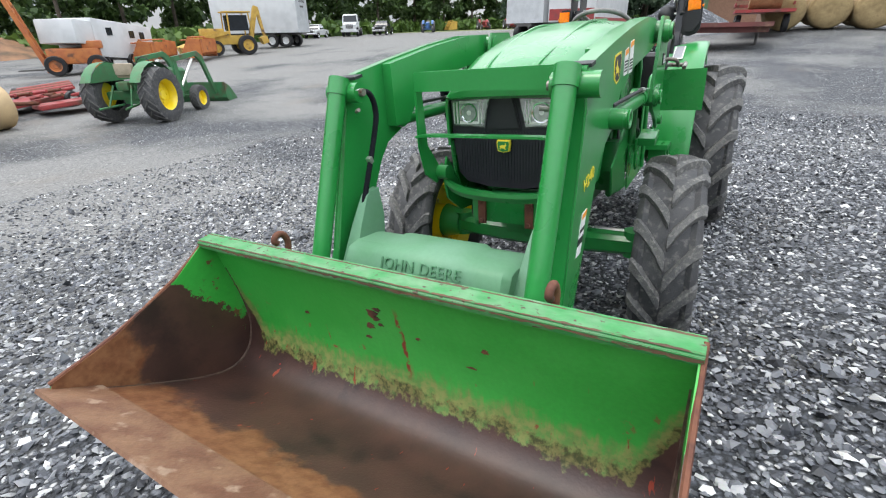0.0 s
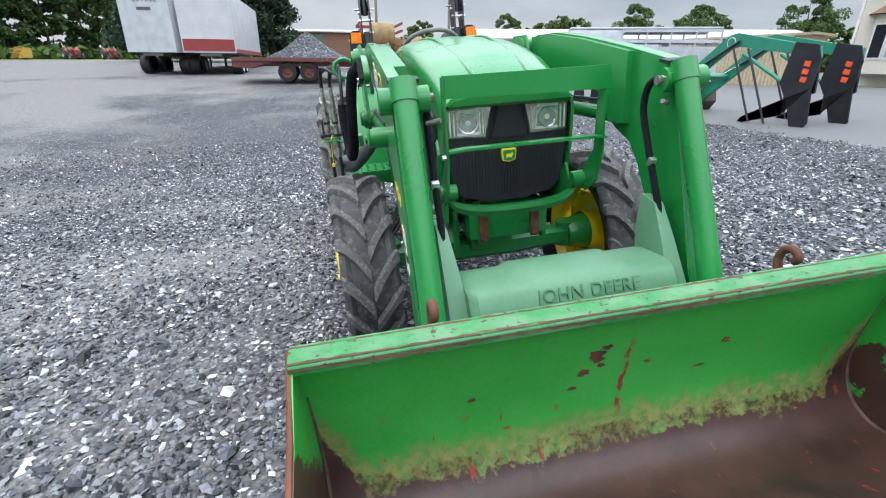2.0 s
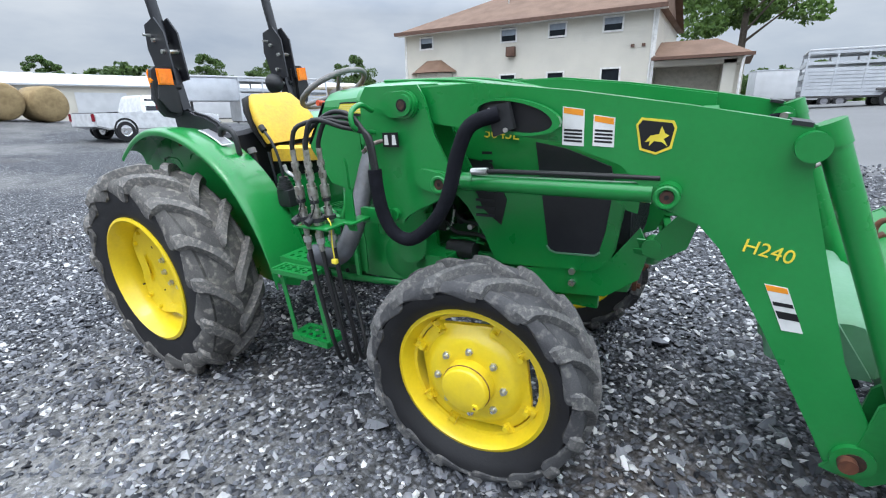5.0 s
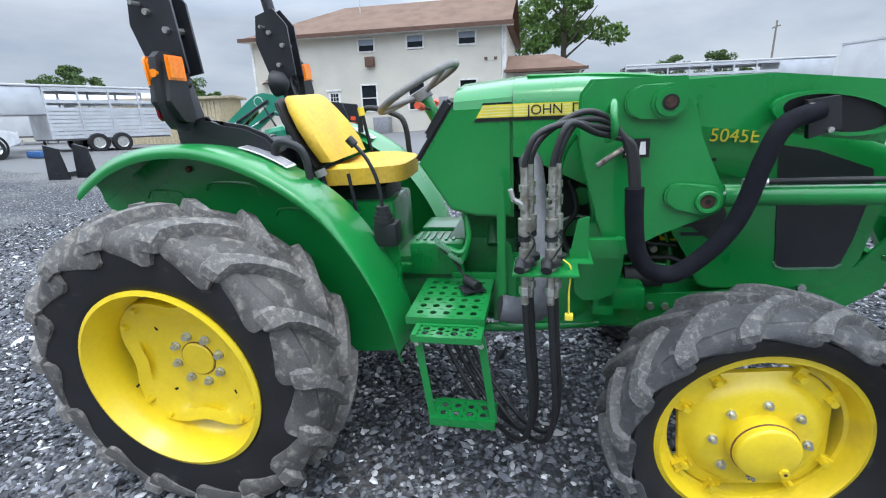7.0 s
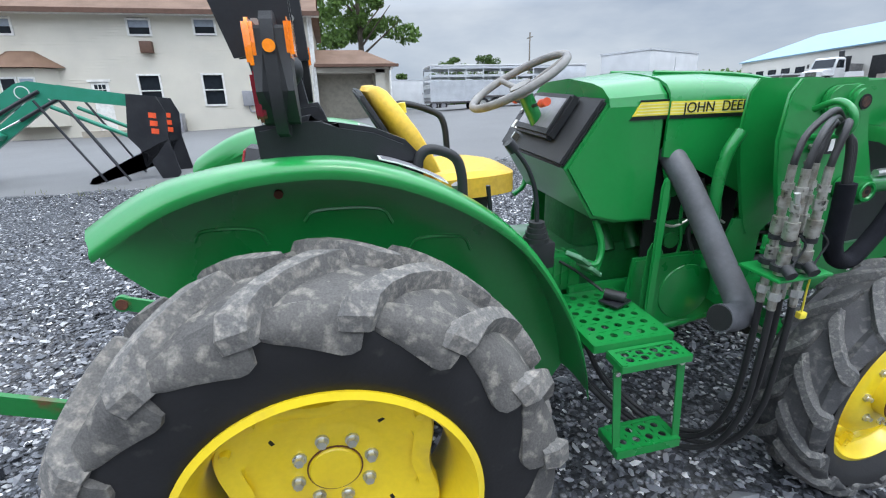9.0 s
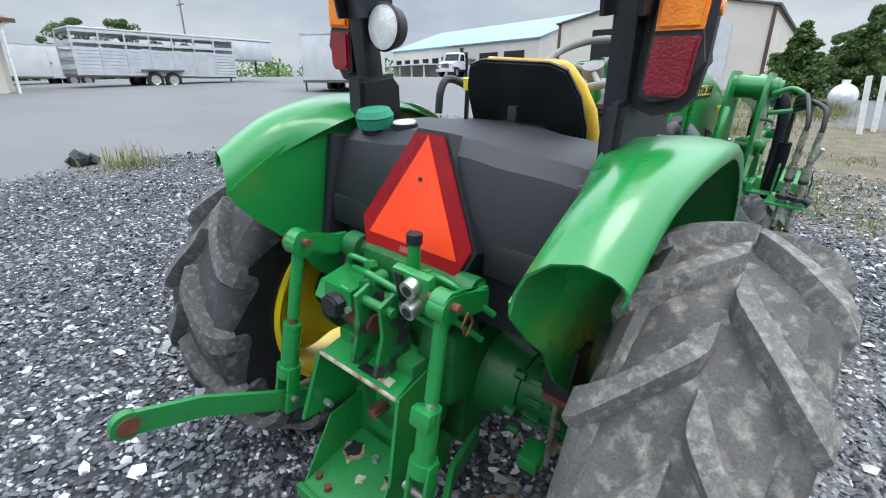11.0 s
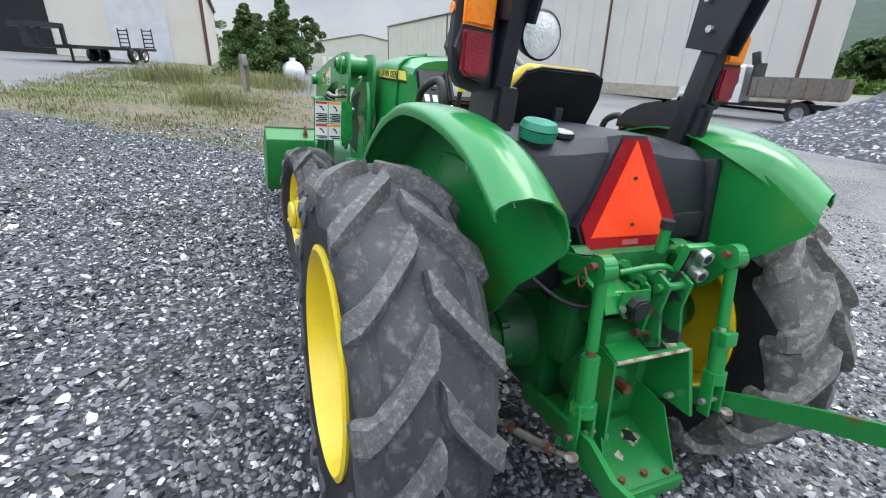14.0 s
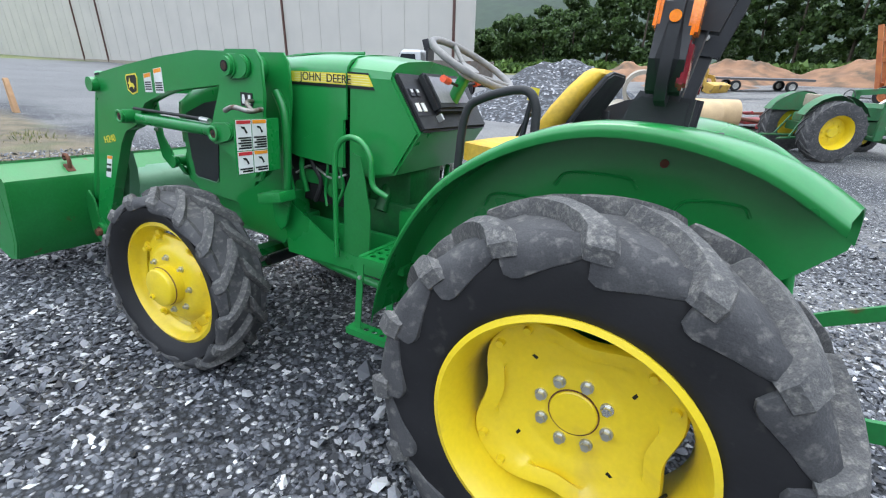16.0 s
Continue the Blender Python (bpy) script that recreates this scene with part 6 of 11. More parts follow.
    boxed("tank_foot", (-0.12, s * 0.45, 0.835), (0.12, 0.085, 0.15), BLACK, TR, (0, 10, 0), 0.012)
    boxed("stabiliser_bracket", (-0.14, s * 0.40, 0.47), (0.10, 0.07, 0.05), GREEN, TR, None, 0.008)

CHIPPED = shader("knocked_about_green_paint", (0.008, 0.15, 0.034), 0.45, second=(0.012, 0.18, 0.045), scale=8, bump=0.3, third=(0.030, 0.031, 0.034), third_scale=11, third_spread=(0.52, 0.56))
plate("top_link_rocker", [(-0.38, 0.84), (-0.40, 1.02), (-0.45, 1.06), (-0.50, 1.04), (-0.49, 0.95), (-0.52, 0.84), (-0.46, 0.80)], 0.0, 0.012, CHIPPED, TR)
plate("top_link_rocker", [(-0.38, 0.84), (-0.40, 1.02), (-0.45, 1.06), (-0.50, 1.04), (-0.49, 0.95), (-0.52, 0.84), (-0.46, 0.80)], -0.09, -0.078, CHIPPED, TR)
rod("rocker_pin", (-0.47, -0.11, 1.02), (-0.47, 0.03, 1.02), 0.014, GREEN_WORN, TR, 10)
ts_ = plate("trailer_socket", [(0.073, 0.990), (0.092, 1.004), (0.125, 1.002), (0.143, 0.984), (0.140, 0.952), (0.124, 0.934), (0.092, 0.936), (0.074, 0.956)], -0.508, -0.462, BLACK, TR, "x", 0.006, "black hexagonal trailer socket cap")
plate("socket_plate", [(0.055, 1.022), (0.165, 1.022), (0.168, 0.965), (0.135, 0.930), (0.085, 0.930), (0.052, 0.965)], -0.474, -0.468, GREEN, ts_, "x")
for y_ in (0.060, 0.156):
    rod("socket_bolt", (-0.472, y_, 0.968), (-0.486, y_, 0.968), 0.010, STEEL, ts_, 6)
cb = boxed("coupler_plate", (-0.43, -0.145, 1.085), (0.025, 0.12, 0.12), GREEN, TR, (0, -12, 0), 0.004)
for z in (1.115, 1.055):
    rod("coupler", (-0.43, -0.155, z), (-0.475, -0.155, z - 0.01), 0.024, STEEL, cb, 20)
    rod("coupler_seal", (-0.470, -0.155, z - 0.01), (-0.4775, -0.155, z - 0.011), 0.014, BLACK, cb, 16)
boxed("coupler_decal", (-0.446, -0.108, 1.087), (0.006, 0.025, 0.09), STICKER_B, cb, (0, -12, 0))
rod("breather", (-0.36, -0.075, 1.09), (-0.36, -0.075, 1.175), 0.018, GREEN, TR, 12)
rod("breather_cap", (-0.36, -0.075, 1.172), (-0.36, -0.075, 1.20), 0.022, BLACK, TR, 12, "black breather cap")
for y0, y1, z0 in ((-0.2, -0.05, 0.98), (0.05, 0.2, 0.95), (-0.12, 0.12, 1.03)):
    pipe("hydraulic_line", [(-0.40, y0, z0), (-0.44, (y0 + y1) / 2, z0 + 0.05), (-0.40, y1, z0 + 0.02)], 0.010, GREEN, TR)

# decals on the cowl and hood
for s in (-1, 1):
    y = s * 0.3275
    rz = 0 if s < 0 else 180
    plate("yellow_stripe", [(1.155, 1.498), (1.185, 1.545), (1.30, 1.545), (1.30, 1.497)], y - 0.0015, y + 0.0015, STICKER_Y, TR)
    yh = s * 0.3385
    plate("yellow_stripe", [(1.302, 1.497), (1.302, 1.545), (1.66, 1.538), (1.66, 1.492)], yh - 0.0015, yh + 0.0015, STICKER_Y, TR)
    for j in range(4):
        zl = 1.503 + 0.0105 * j
        plate("stripe_line", [(1.17 + 0.004 * j, zl), (1.17 + 0.004 * j, zl + 0.003), (1.30, zl + 0.003), (1.30, zl)], y - 0.0022, y + 0.0022, STRIPE_PALE, TR)
        plate("stripe_line", [(1.302, zl), (1.302, zl + 0.003), (1.62, zl - 0.002), (1.62, zl - 0.005)], yh - 0.0022, yh + 0.0022, STRIPE_PALE, TR)
    plate("stripe_edge", [(1.178, 1.546), (1.184, 1.553), (1.30, 1.553), (1.30, 1.546)], y - 0.0015, y + 0.0015, STICKER_B, TR)
    plate("stripe_edge", [(1.145, 1.484), (1.155, 1.496), (1.30, 1.495), (1.30, 1.483)], y - 0.0015, y + 0.0015, STICKER_B, TR)
    plate("stripe_edge", [(1.302, 1.483), (1.302, 1.495), (1.66, 1.490), (1.66, 1.478)], yh - 0.0015, yh + 0.0015, STICKER_B, TR)
    for word, dx in (("JOHN", -0.054), ("DEERE", 0.117)):
        words("brand_word", word, 0.052, Matrix.Translation(((1.475 if s < 0 else 1.46) - s * dx, yh + s * 0.0025, 1.518)) @ pose(0, 0, 0, 90, 0, rz), STICKER_B, TR, 0.0012, 1.0)
    words("model_number", "5045E", 0.066, Matrix.Translation((2.085, s * 0.3335, 1.39)) @ pose(0, 0, 0, 90, 4 if s < 0 else -4, rz), STICKER_Y, TR, 0.001)


def deck_label(s, y0, y1, lift):
    """A sticker that lies on the sloping fender deck."""
    def fill(bm):
        rows = []
        for k in range(5):
            f = k / 4
            x = 0.22 + y0 * 0 + (0.20 - 2 * (0.53 - y1)) * f + (0.53 - y1)
            z = 1.4345 - 0.24 * (x - 0.22) - 0.97 * (x - 0.22) ** 2 + 0.0135 + lift
            rows.append([(x, s * y0, z), (x, s * y1, z), (x, s * y1, z - 0.004), (x, s * y0, z - 0.004)])
        loft(bm, rows, close=True, caps=True)
    return fill


for s in (-1, 1):
    dl = solo("deck_label", deck_label(s, 0.455, 0.53, 0.0), STICKER_W, TR, "white bordered label on the fender deck")
    solo("label_field", deck_label(s, 0.463, 0.522, 0.0015), GREY_PAINT, dl)


# ---- front loader ----
LD = thing("front_loader", LEAN.copy(), "green front loader with masts, arms and worn bucket", "loader")
BOOM = [(1.76, 1.575), (1.83, 1.605), (2.10, 1.60), (2.45, 1.555), (2.80, 1.495), (3.02, 1.452), (3.12, 1.43), (3.14, 1.37), (3.12, 1.30), (3.30, 0.72), (3.44, 0.42), (3.42, 0.33), (3.32, 0.32), (3.245, 0.48), (3.075, 0.80), (2.93, 1.05), (2.87, 1.13), (2.74, 1.165), (2.69, 1.23), (2.62, 1.315), (2.40, 1.385), (1.90, 1.455), (1.78, 1.475)]


LEG = {1: [(1.62, 1.06), (1.72, 1.06), (1.90, 0.93), (2.05, 0.86), (2.02, 0.70), (1.68, 0.66), (1.60, 0.80), (1.60, 0.98)],
       -1: [(1.58, 1.10), (1.70, 1.10), (1.725, 1.04), (1.723, 0.92), (1.712, 0.84), (1.685, 0.79), (1.638, 0.768), (1.578, 0.766), (1.545, 0.80), (1.535, 0.95)]}
BRACE = {1: [(1.72, 1.05), (2.02, 0.88), (2.30, 0.80), (2.52, 0.78), (2.66, 0.84), (2.70, 0.95), (2.66, 1.02), (2.56, 0.90), (2.30, 0.87), (2.02, 0.97), (1.78, 1.12)],
         -1: [(1.60, 0.60), (2.06, 0.60), (2.30, 0.68), (2.54, 0.70), (2.67, 0.80), (2.70, 0.93), (2.66, 1.02), (2.56, 0.88), (2.30, 0.80), (2.06, 0.765), (1.80, 0.745), (1.62, 0.76)]}


def loader_arm(s):
    yo, yi = s * 0.575, s * 0.485
    arm = plate("loader_arm", BOOM, s * (0.535 if s < 0 else 0.515), yo, GREEN, LD, bevel=0.008, label="bent green loader arm")
    plate("arm_box", [(1.79, 1.485), (1.84, 1.597), (2.10, 1.592), (2.45, 1.548), (2.85, 1.478), (2.85, 1.20), (2.74, 1.20), (2.64, 1.318), (2.40, 1.393), (1.90, 1.463)], yi, s * 0.545, GREEN, arm)
    # big round front leg tube
    ty = -0.537 if s < 0 else 0.513
    solo("arm_tube", lambda bm: [cyl(bm, (3.158, ty, 1.40), (3.465, ty, 0.60), 0.0385, 24), cyl(bm, (3.144, ty, 1.435), (3.170, ty, 1.37), 0.0425, 24)], GREEN, arm)
    solo("knee_boss", lambda bm: [cyl(bm, (3.115, s * 0.455, 1.375), (3.115, s * 0.615, 1.375), 0.042, 20)], GREEN, arm)
    rod("knee_pin", (3.115, s * 0.438, 1.375), (3.115, s * 0.458, 1.375), 0.016, DULL_STEEL, arm, 12)
    rod("grease_fitting", (3.17, s * 0.43, 1.31), (3.14, s * 0.47, 1.30), 0.008, DULL_STEEL, arm, 8)
    boxed("arm_end_cap", (3.085, s * 0.529, 1.435), (0.05, 0.098, 0.012), BLACK, arm, (0, 10, 0))
    # lift ram
    cyl_ = rod("lift_ram", (2.02, s * 0.555, 1.222), (2.72, s * 0.555, 1.215), 0.034, GREEN, LD, 24, "green lift cylinder with chrome rod")
    rod("ram_rod", (1.93, s * 0.555, 1.223), (2.03, s * 0.555, 1.222), 0.019, CHROME, cyl_, 16)
    rod("ram_gland", (2.0, s * 0.555, 1.222), (2.05, s * 0.555, 1.222), 0.038, GREEN, cyl_, 24)
    for x in (1.932, 2.77):
        solo("pin_boss", lambda bm: [cyl(bm, (x, s * 0.50, 1.222), (x, s * 0.628, 1.222), 0.046 if x < 2 else 0.04, 20), cyl(bm, (x, s * 0.628, 1.222), (x, s * 0.64, 1.222), 0.036, 20)], GREEN, LD)
        solo("pin_rim", lambda bm: lathe(bm, [(0.024, -0.004), (0.036, 0.0), (0.038, 0.006), (0.034, 0.009), (0.026, 0.008), (0.022, 0.001)], (x, s * 0.641, 1.222), "y", 28, sign=s), GREEN, LD)
        rod("pin_end", (x, s * 0.62, 1.222), (x, s * 0.6435, 1.222), 0.021, DARK_RUST, LD, 14)
        # flat black disc for the shade in the pin's hole
        rod("pin_hole", (x, s * 0.62, 1.222), (x, s * 0.6450, 1.222), 0.008, HOLE_SHADE, LD, 10)
    pipe("ram_line", [(2.06, s * 0.575, 1.27), (2.3, s * 0.575, 1.272), (2.74, s * 0.572, 1.268)], 0.009, HOSE, LD)
    rod("line_fitting", (2.05, s * 0.575, 1.268), (2.12, s * 0.575, 1.271), 0.014, STEEL, LD, 8)
    # mast
    rear = 0.06 if s > 0 else 0.0
    mast = solo("mast", lambda bm: [prism(bm, [(1.53 + rear, 1.42), (1.54 + rear, 1.57), (1.575 + rear, 1.615), (1.84, 1.61), (1.87, 1.56), (1.90, 1.42), (1.985, 1.26), (1.985, 1.20), (1.94, 1.16), (1.80, 1.10), (1.745, 1.072), (1.718, 1.036), (1.682, 1.020), (1.645, 1.032), (1.622, 1.075), (1.56 + rear * 0.8, 1.30)], s * y0, s * y1, bevel=0.004) for y0, y1 in ((0.595, 0.612), (0.440, 0.457))] and None, GREEN, LD, "green double plate loader mast")
    solo("mast_boss", lambda bm: [cyl(bm, (1.79, s * 0.43, 1.537), (1.79, s * 0.64, 1.537), 0.058, 24, 0.052), cyl(bm, (1.79, s * 0.64, 1.537), (1.79, s * 0.655, 1.537), 0.042, 24)], GREEN, mast)
    # flat black disc: shade of the hollow socket round the rusty core
    rod("mast_pin", (1.79, s * 0.645, 1.537), (1.79, s * 0.6585, 1.537), 0.024, HOLE_SHADE, mast, 16)
    rod("pin_core", (1.79, s * 0.650, 1.537), (1.79, s * 0.6595, 1.537), 0.017, DARK_RUST, mast, 12)
    rod("mast_bolt", (1.675, s * 0.60, 1.072), (1.675, s * 0.632, 1.072), 0.026, GREEN, mast, 20)
    for x0, z0, x1, z1, r0, r1 in ((1.79, 1.537, 1.712, 1.540, 0.056, 0.050), (1.932, 1.222, 1.846, 1.240, 0.052, 0.042)):
        aim = math.atan2(z1 - z0, x1 - x0)
        plate("boss_pad", [(x0 + r0 * math.cos(aim + math.pi / 2 + j * math.pi / 8), z0 + r0 * math.sin(aim + math.pi / 2 + j * math.pi / 8)) for j in range(9)] + [(x1 + r1 * math.cos(aim - math.pi / 2 + j * math.pi / 8), z1 + r1 * math.sin(aim - math.pi / 2 + j * math.pi / 8)) for j in range(9)], s * 0.610, s * 0.634, GREEN, mast, bevel=0.006)
    # upright and its foot on the frame
    solo("mast_leg", lambda bm: [prism(bm, LEG[s], s * 0.440, s * 0.452, bevel=0.004),
                                prism(bm, [(1.62, 0.90), (1.70, 0.90), (1.70, 0.70), (1.62, 0.70)] if s < 0 else [(1.64, 0.95), (1.76, 0.95), (1.88, 0.80), (1.80, 0.66), (1.66, 0.68)], s * 0.30, s * 0.44), box(bm, (1.72, s * 0.34, 0.77), (0.20, 0.20, 0.10), (0, 0, 0), 0.02)], GREEN, LD, "green mast support bolted to the frame")
    solo("mast_brace", lambda bm: [prism(bm, BRACE[s], s * 0.325, s * 0.337)], GREEN, LD)
    for x, z in ((2.30, 0.82), (2.40, 0.82), (2.30, 0.87), (1.66, 0.80), (1.74, 0.80)) if s > 0 else ((2.22, 0.735), (2.40, 0.745), (2.40, 0.80), (1.862, 0.70), (1.92, 0.70)):
        rod("frame_bolt", (x, s * 0.335, z), (x, s * 0.355, z), 0.016, STEEL, LD, 6)
    pipe("parking_pin", [(1.67, s * 0.60, 1.395), (1.655, s * 0.645, 1.395), (1.63, s * 0.672, 1.385), (1.585, s * 0.678, 1.355)], 0.0095, DULL_STEEL, LD, "bent bright steel mounting pin")
    if s > 0:
        pipe("pin_handle", [(1.60, 0.62, 1.365), (1.58, 0.70, 1.36), (1.66, 0.72, 1.37), (1.72, 0.72, 1.35)], 0.011, DULL_STEEL, LD)
    # curved rail behind the mast
    back = 0.155 if s > 0 else 0.0
    pipe("mast_rail", [(1.52 + back, s * 0.47, 1.44), (1.475 + back, s * 0.47, 1.36), (1.46 + back, s * 0.47, 1.22), (1.475 + back, s * 0.47, 0.92)], 0.022, GREEN, LD)
    # warning labels
    for x0, w, top, low, col in ((2.415, 0.075, 1.505, 1.375, STICKER_O), (2.52, 0.07, 1.475, 1.372, STICKER_O)):
        lb = plate("warning_label", [(x0, low), (x0 + w, low - 0.005), (x0 + w, top - 0.012), (x0, top)], s * 0.5745, s * 0.5772, STICKER_W, LD, label="white warning label with orange head")
        plate("label_head", [(x0 + 0.004, top - 0.022), (x0 + w - 0.004, top - 0.034), (x0 + w - 0.004, top - 0.014), (x0 + 0.004, top - 0.003)], s * 0.575, s * 0.578, col, lb)
        for i in range(4):
            zb = low + 0.012 + 0.012 * i
            plate("label_line", [(x0 + 0.006, zb), (x0 + w - 0.006, zb - 0.004), (x0 + w - 0.006, zb + 0.003), (x0 + 0.006, zb + 0.007)], s * 0.575, s * 0.5778, STICKER_B, lb)
    dec = plate("badge_decal", [(2.655, 1.44), (2.67, 1.462), (2.765, 1.45), (2.775, 1.43), (2.765, 1.365), (2.72, 1.345), (2.67, 1.36)], s * 0.5745, s * 0.5772, STICKER_Y, LD, label="black and yellow maker badge decal")
    plate("badge_field", [(2.662, 1.437), (2.674, 1.454), (2.76, 1.443), (2.768, 1.427), (2.758, 1.371), (2.72, 1.353), (2.677, 1.366)], s * 0.575, s * 0.578, STICKER_B, dec)
    plate("badge_mark", [(2.685, 1.385), (2.70, 1.405), (2.725, 1.41), (2.732, 1.435), (2.742, 1.412), (2.755, 1.405), (2.74, 1.395), (2.752, 1.372), (2.735, 1.385), (2.712, 1.388), (2.698, 1.372), (2.70, 1.388)], s * 0.5755, s * 0.5788, STICKER_Y, dec)
    words("loader_number", "H240", 0.062, Matrix.Translation((3.06, s * 0.577, 1.055)) @ pose(0, 0, 0, 90, 12 if s < 0 else -12, 0 if s < 0 else 180), STICKER_Y, LD, 0.001)
    lb = plate("arm_label", [(3.065, 0.95), (3.125, 0.945), (3.185, 0.80), (3.13, 0.80)], s * 0.5745, s * 0.5772, STICKER_W, LD, label="white and orange warning label")
    plate("label_head", [(3.067, 0.948), (3.123, 0.943), (3.130, 0.925), (3.075, 0.929)], s * 0.575, s * 0.578, STICKER_O, lb)
    plate("label_line", [(3.105, 0.865), (3.16, 0.862), (3.17, 0.838), (3.117, 0.84)], s * 0.575, s * 0.578, STICKER_B, lb)
    plate("label_line", [(3.093, 0.895), (3.145, 0.892), (3.15, 0.88), (3.098, 0.882)], s * 0.575, s * 0.578, STICKER_B, lb)
    # tilt ram and its hoses on the inner side
    pipe("tilt_hose", [(3.13, s * 0.47, 1.385), (3.06, s * 0.455, 1.365), (3.035, s * 0.452, 1.29), (3.06, s * 0.452, 1.20), (3.17, s * 0.452, 0.96), (3.27, s * 0.450, 0.76), (3.37, s * 0.448, 0.58)], 0.0125, SLEEVE, LD, "black nylon sleeve round the hoses", 8)
    rod("hose_elbow", (3.15, s * 0.47, 1.385), (3.115, s * 0.468, 1.387), 0.015, STEEL, LD, 8)
    boxed("hose_clamp", (3.115, s * 0.452, 1.09), (0.022, 0.026, 0.03), STEEL, LD, (0, 25, 0), 0.004)
    # bucket lever foot
    solo("bucket_bracket", lambda bm: [prism(bm, [(3.30, 0.33), (3.42, 0.30), (3.50, 0.36), (3.52, 0.60), (3.46, 0.66), (3.40, 0.60), (3.38, 0.45)], s * (0.47 + d), s * (0.482 + d)) for d in (0.0, 0.10)] and None, GREEN_WORN, LD)
    rod("pivot_pin", (3.36, s * 0.44, 0.385), (3.36, s * 0.62, 0.385), 0.026, RUST, LD, 14, "rusty bucket pivot pin")
    solo("foot_boss", lambda bm: [cyl(bm, (3.375, s * 0.570, 0.385), (3.375, s * 0.592, 0.385), 0.058, 28)], GREEN, arm)
    # solid dark disc on the boss, standing for its shaded bore
    rod("foot_bore", (3.375, s * 0.58, 0.385), (3.375, s * 0.594, 0.385), 0.034, DARK_RUST, arm, 24)
    # faded shroud leg beside the cross tube
    solo("shroud_leg", lambda bm: [loft(bm, [[(3.10, s * 0.470, 0.965), (3.18, s * 0.470, 0.950), (3.18, s * 0.435, 0.950), (3.10, s * 0.435, 0.965)], [(3.10, s * 0.472, 0.84), (3.26, s * 0.472, 0.84), (3.26, s * 0.420, 0.84), (3.10, s * 0.420, 0.84)], [(3.16, s * 0.474, 0.62), (3.40, s * 0.474, 0.62), (3.40, s * 0.395, 0.62), (3.16, s * 0.395, 0.62)]], close=True, caps=True)], GREEN_MATT, LD, "faded green hose shroud", 50)


for side, shift in ((-1, 0.022), (1, -0.062)):
    before = set(bpy.data.objects)
    loader_arm(side)
    for ob in set(bpy.data.objects) - before:
        if ob.parent == LD:
            ob.location.y += shift


def cross(bm):
    rows = []
    for y, g in ((-0.37, -0.02), (-0.345, 0.0), (-0.205, 0.0), (-0.185, 0.014), (0.175, 0.014), (0.195, 0.0), (0.345, 0.0), (0.37, -0.02)):
        y -= 0.022
        rows.append([(3.12 - g, y, 0.60), (3.12 - g, y, 0.72), (3.155, y, 0.775 + g), (3.20, y, 0.79 + g), (3.33, y, 0.802 + g), (3.375 + g * 0.6, y, 0.795 + g), (3.395 + g, y, 0.775 + g), (3.425 + g, y, 0.715), (3.44 + g, y, 0.60)])
    loft(bm, rows, close=True, caps=True)
    for s in (-1, 1):
        box(bm, (3.436, s * 0.30 - 0.022, 0.655), (0.012, 0.08, 0.012), (0, 0, 0))


solo("cross_shroud", cross, GREEN_MATT, LD, "faded green cross tube cover", 40)
# letters coloured darker than the cover to paint the shading of their relief
for word, y in (("JOHN", -0.100), ("DEERE", 0.090)):
    words("brand_word", word, 0.060, Matrix.Translation((3.4215, y, 0.767)) @ pose(0, 0, 0, 67, 0, 90), shader("letter_relief_shade", (0.068, 0.19, 0.10), 0.55), LD, 0.003, 1.05)

# brush guard in front of the nose
gd = plate("brush_guard", [(-0.325, 1.435), (0.345, 1.425), (0.355, 1.345), (-0.33, 1.352)], 2.858, 2.868, GREEN, LD, "x", label="green brush guard plate over the grille")
boxed("guard_flange", (2.835, 0.01, 1.43), (0.06, 0.67, 0.008), GREEN, gd)
for s in (-1, 1):
    plate("guard_side", [(2.86, 1.43), (2.87, 1.10), (2.83, 0.96), (2.74, 0.90), (2.68, 0.92), (2.72, 1.0), (2.80, 1.10), (2.82, 1.43)], s * 0.325, s * 0.335, GREEN, gd)
    rod("guard_tube", (2.71, s * 0.27, 0.95), (2.71, s * 0.345, 0.95), 0.036, GREEN, gd, 22)
    rod("guard_bolt", (2.85, s * 0.33, 1.13), (2.85, s * 0.35, 1.13), 0.012, STEEL, gd, 6)
plate("guard_bar", [(-0.33, 1.160), (-0.26, 1.166), (0.26, 1.168), (0.335, 1.162), (0.335, 1.154), (0.26, 1.158), (-0.26, 1.156), (-0.33, 1.150)], 2.845, 2.895, GREEN, gd, "x")


def bowl(bm):
    pts = rounded([(2.69, -0.335, 0.985), (2.705, -0.305, 0.93), (2.725, -0.25, 0.893), (2.745, -0.15, 0.877), (2.752, 0, 0.873), (2.745, 0.15, 0.877), (2.725, 0.25, 0.893), (2.705, 0.305, 0.93), (2.69, 0.335, 0.985)], 4)
    loft(bm, [[(p.x - 0.035, p.y, p.z), (p.x, p.y, p.z), (p.x + 0.004, p.y, p.z - 0.02), (p.x - 0.012, p.y * 0.985, p.z - 0.047), (p.x - 0.05, p.y * 0.97, p.z - 0.05)] for p in pts])
    thick(bm, 0.006)


solo("lower_guard", bowl, GREEN, gd, "curved green lower guard band", 40)

COUPLER = shader("dirty_zinc_coupler", (0.50, 0.49, 0.45), 0.36, metal=0.8, second=(0.26, 0.24, 0.20), scale=28, bump=0.15, fine_amount=0.3, third=(0.05, 0.045, 0.04), third_scale=40, third_spread=(0.60, 0.70))
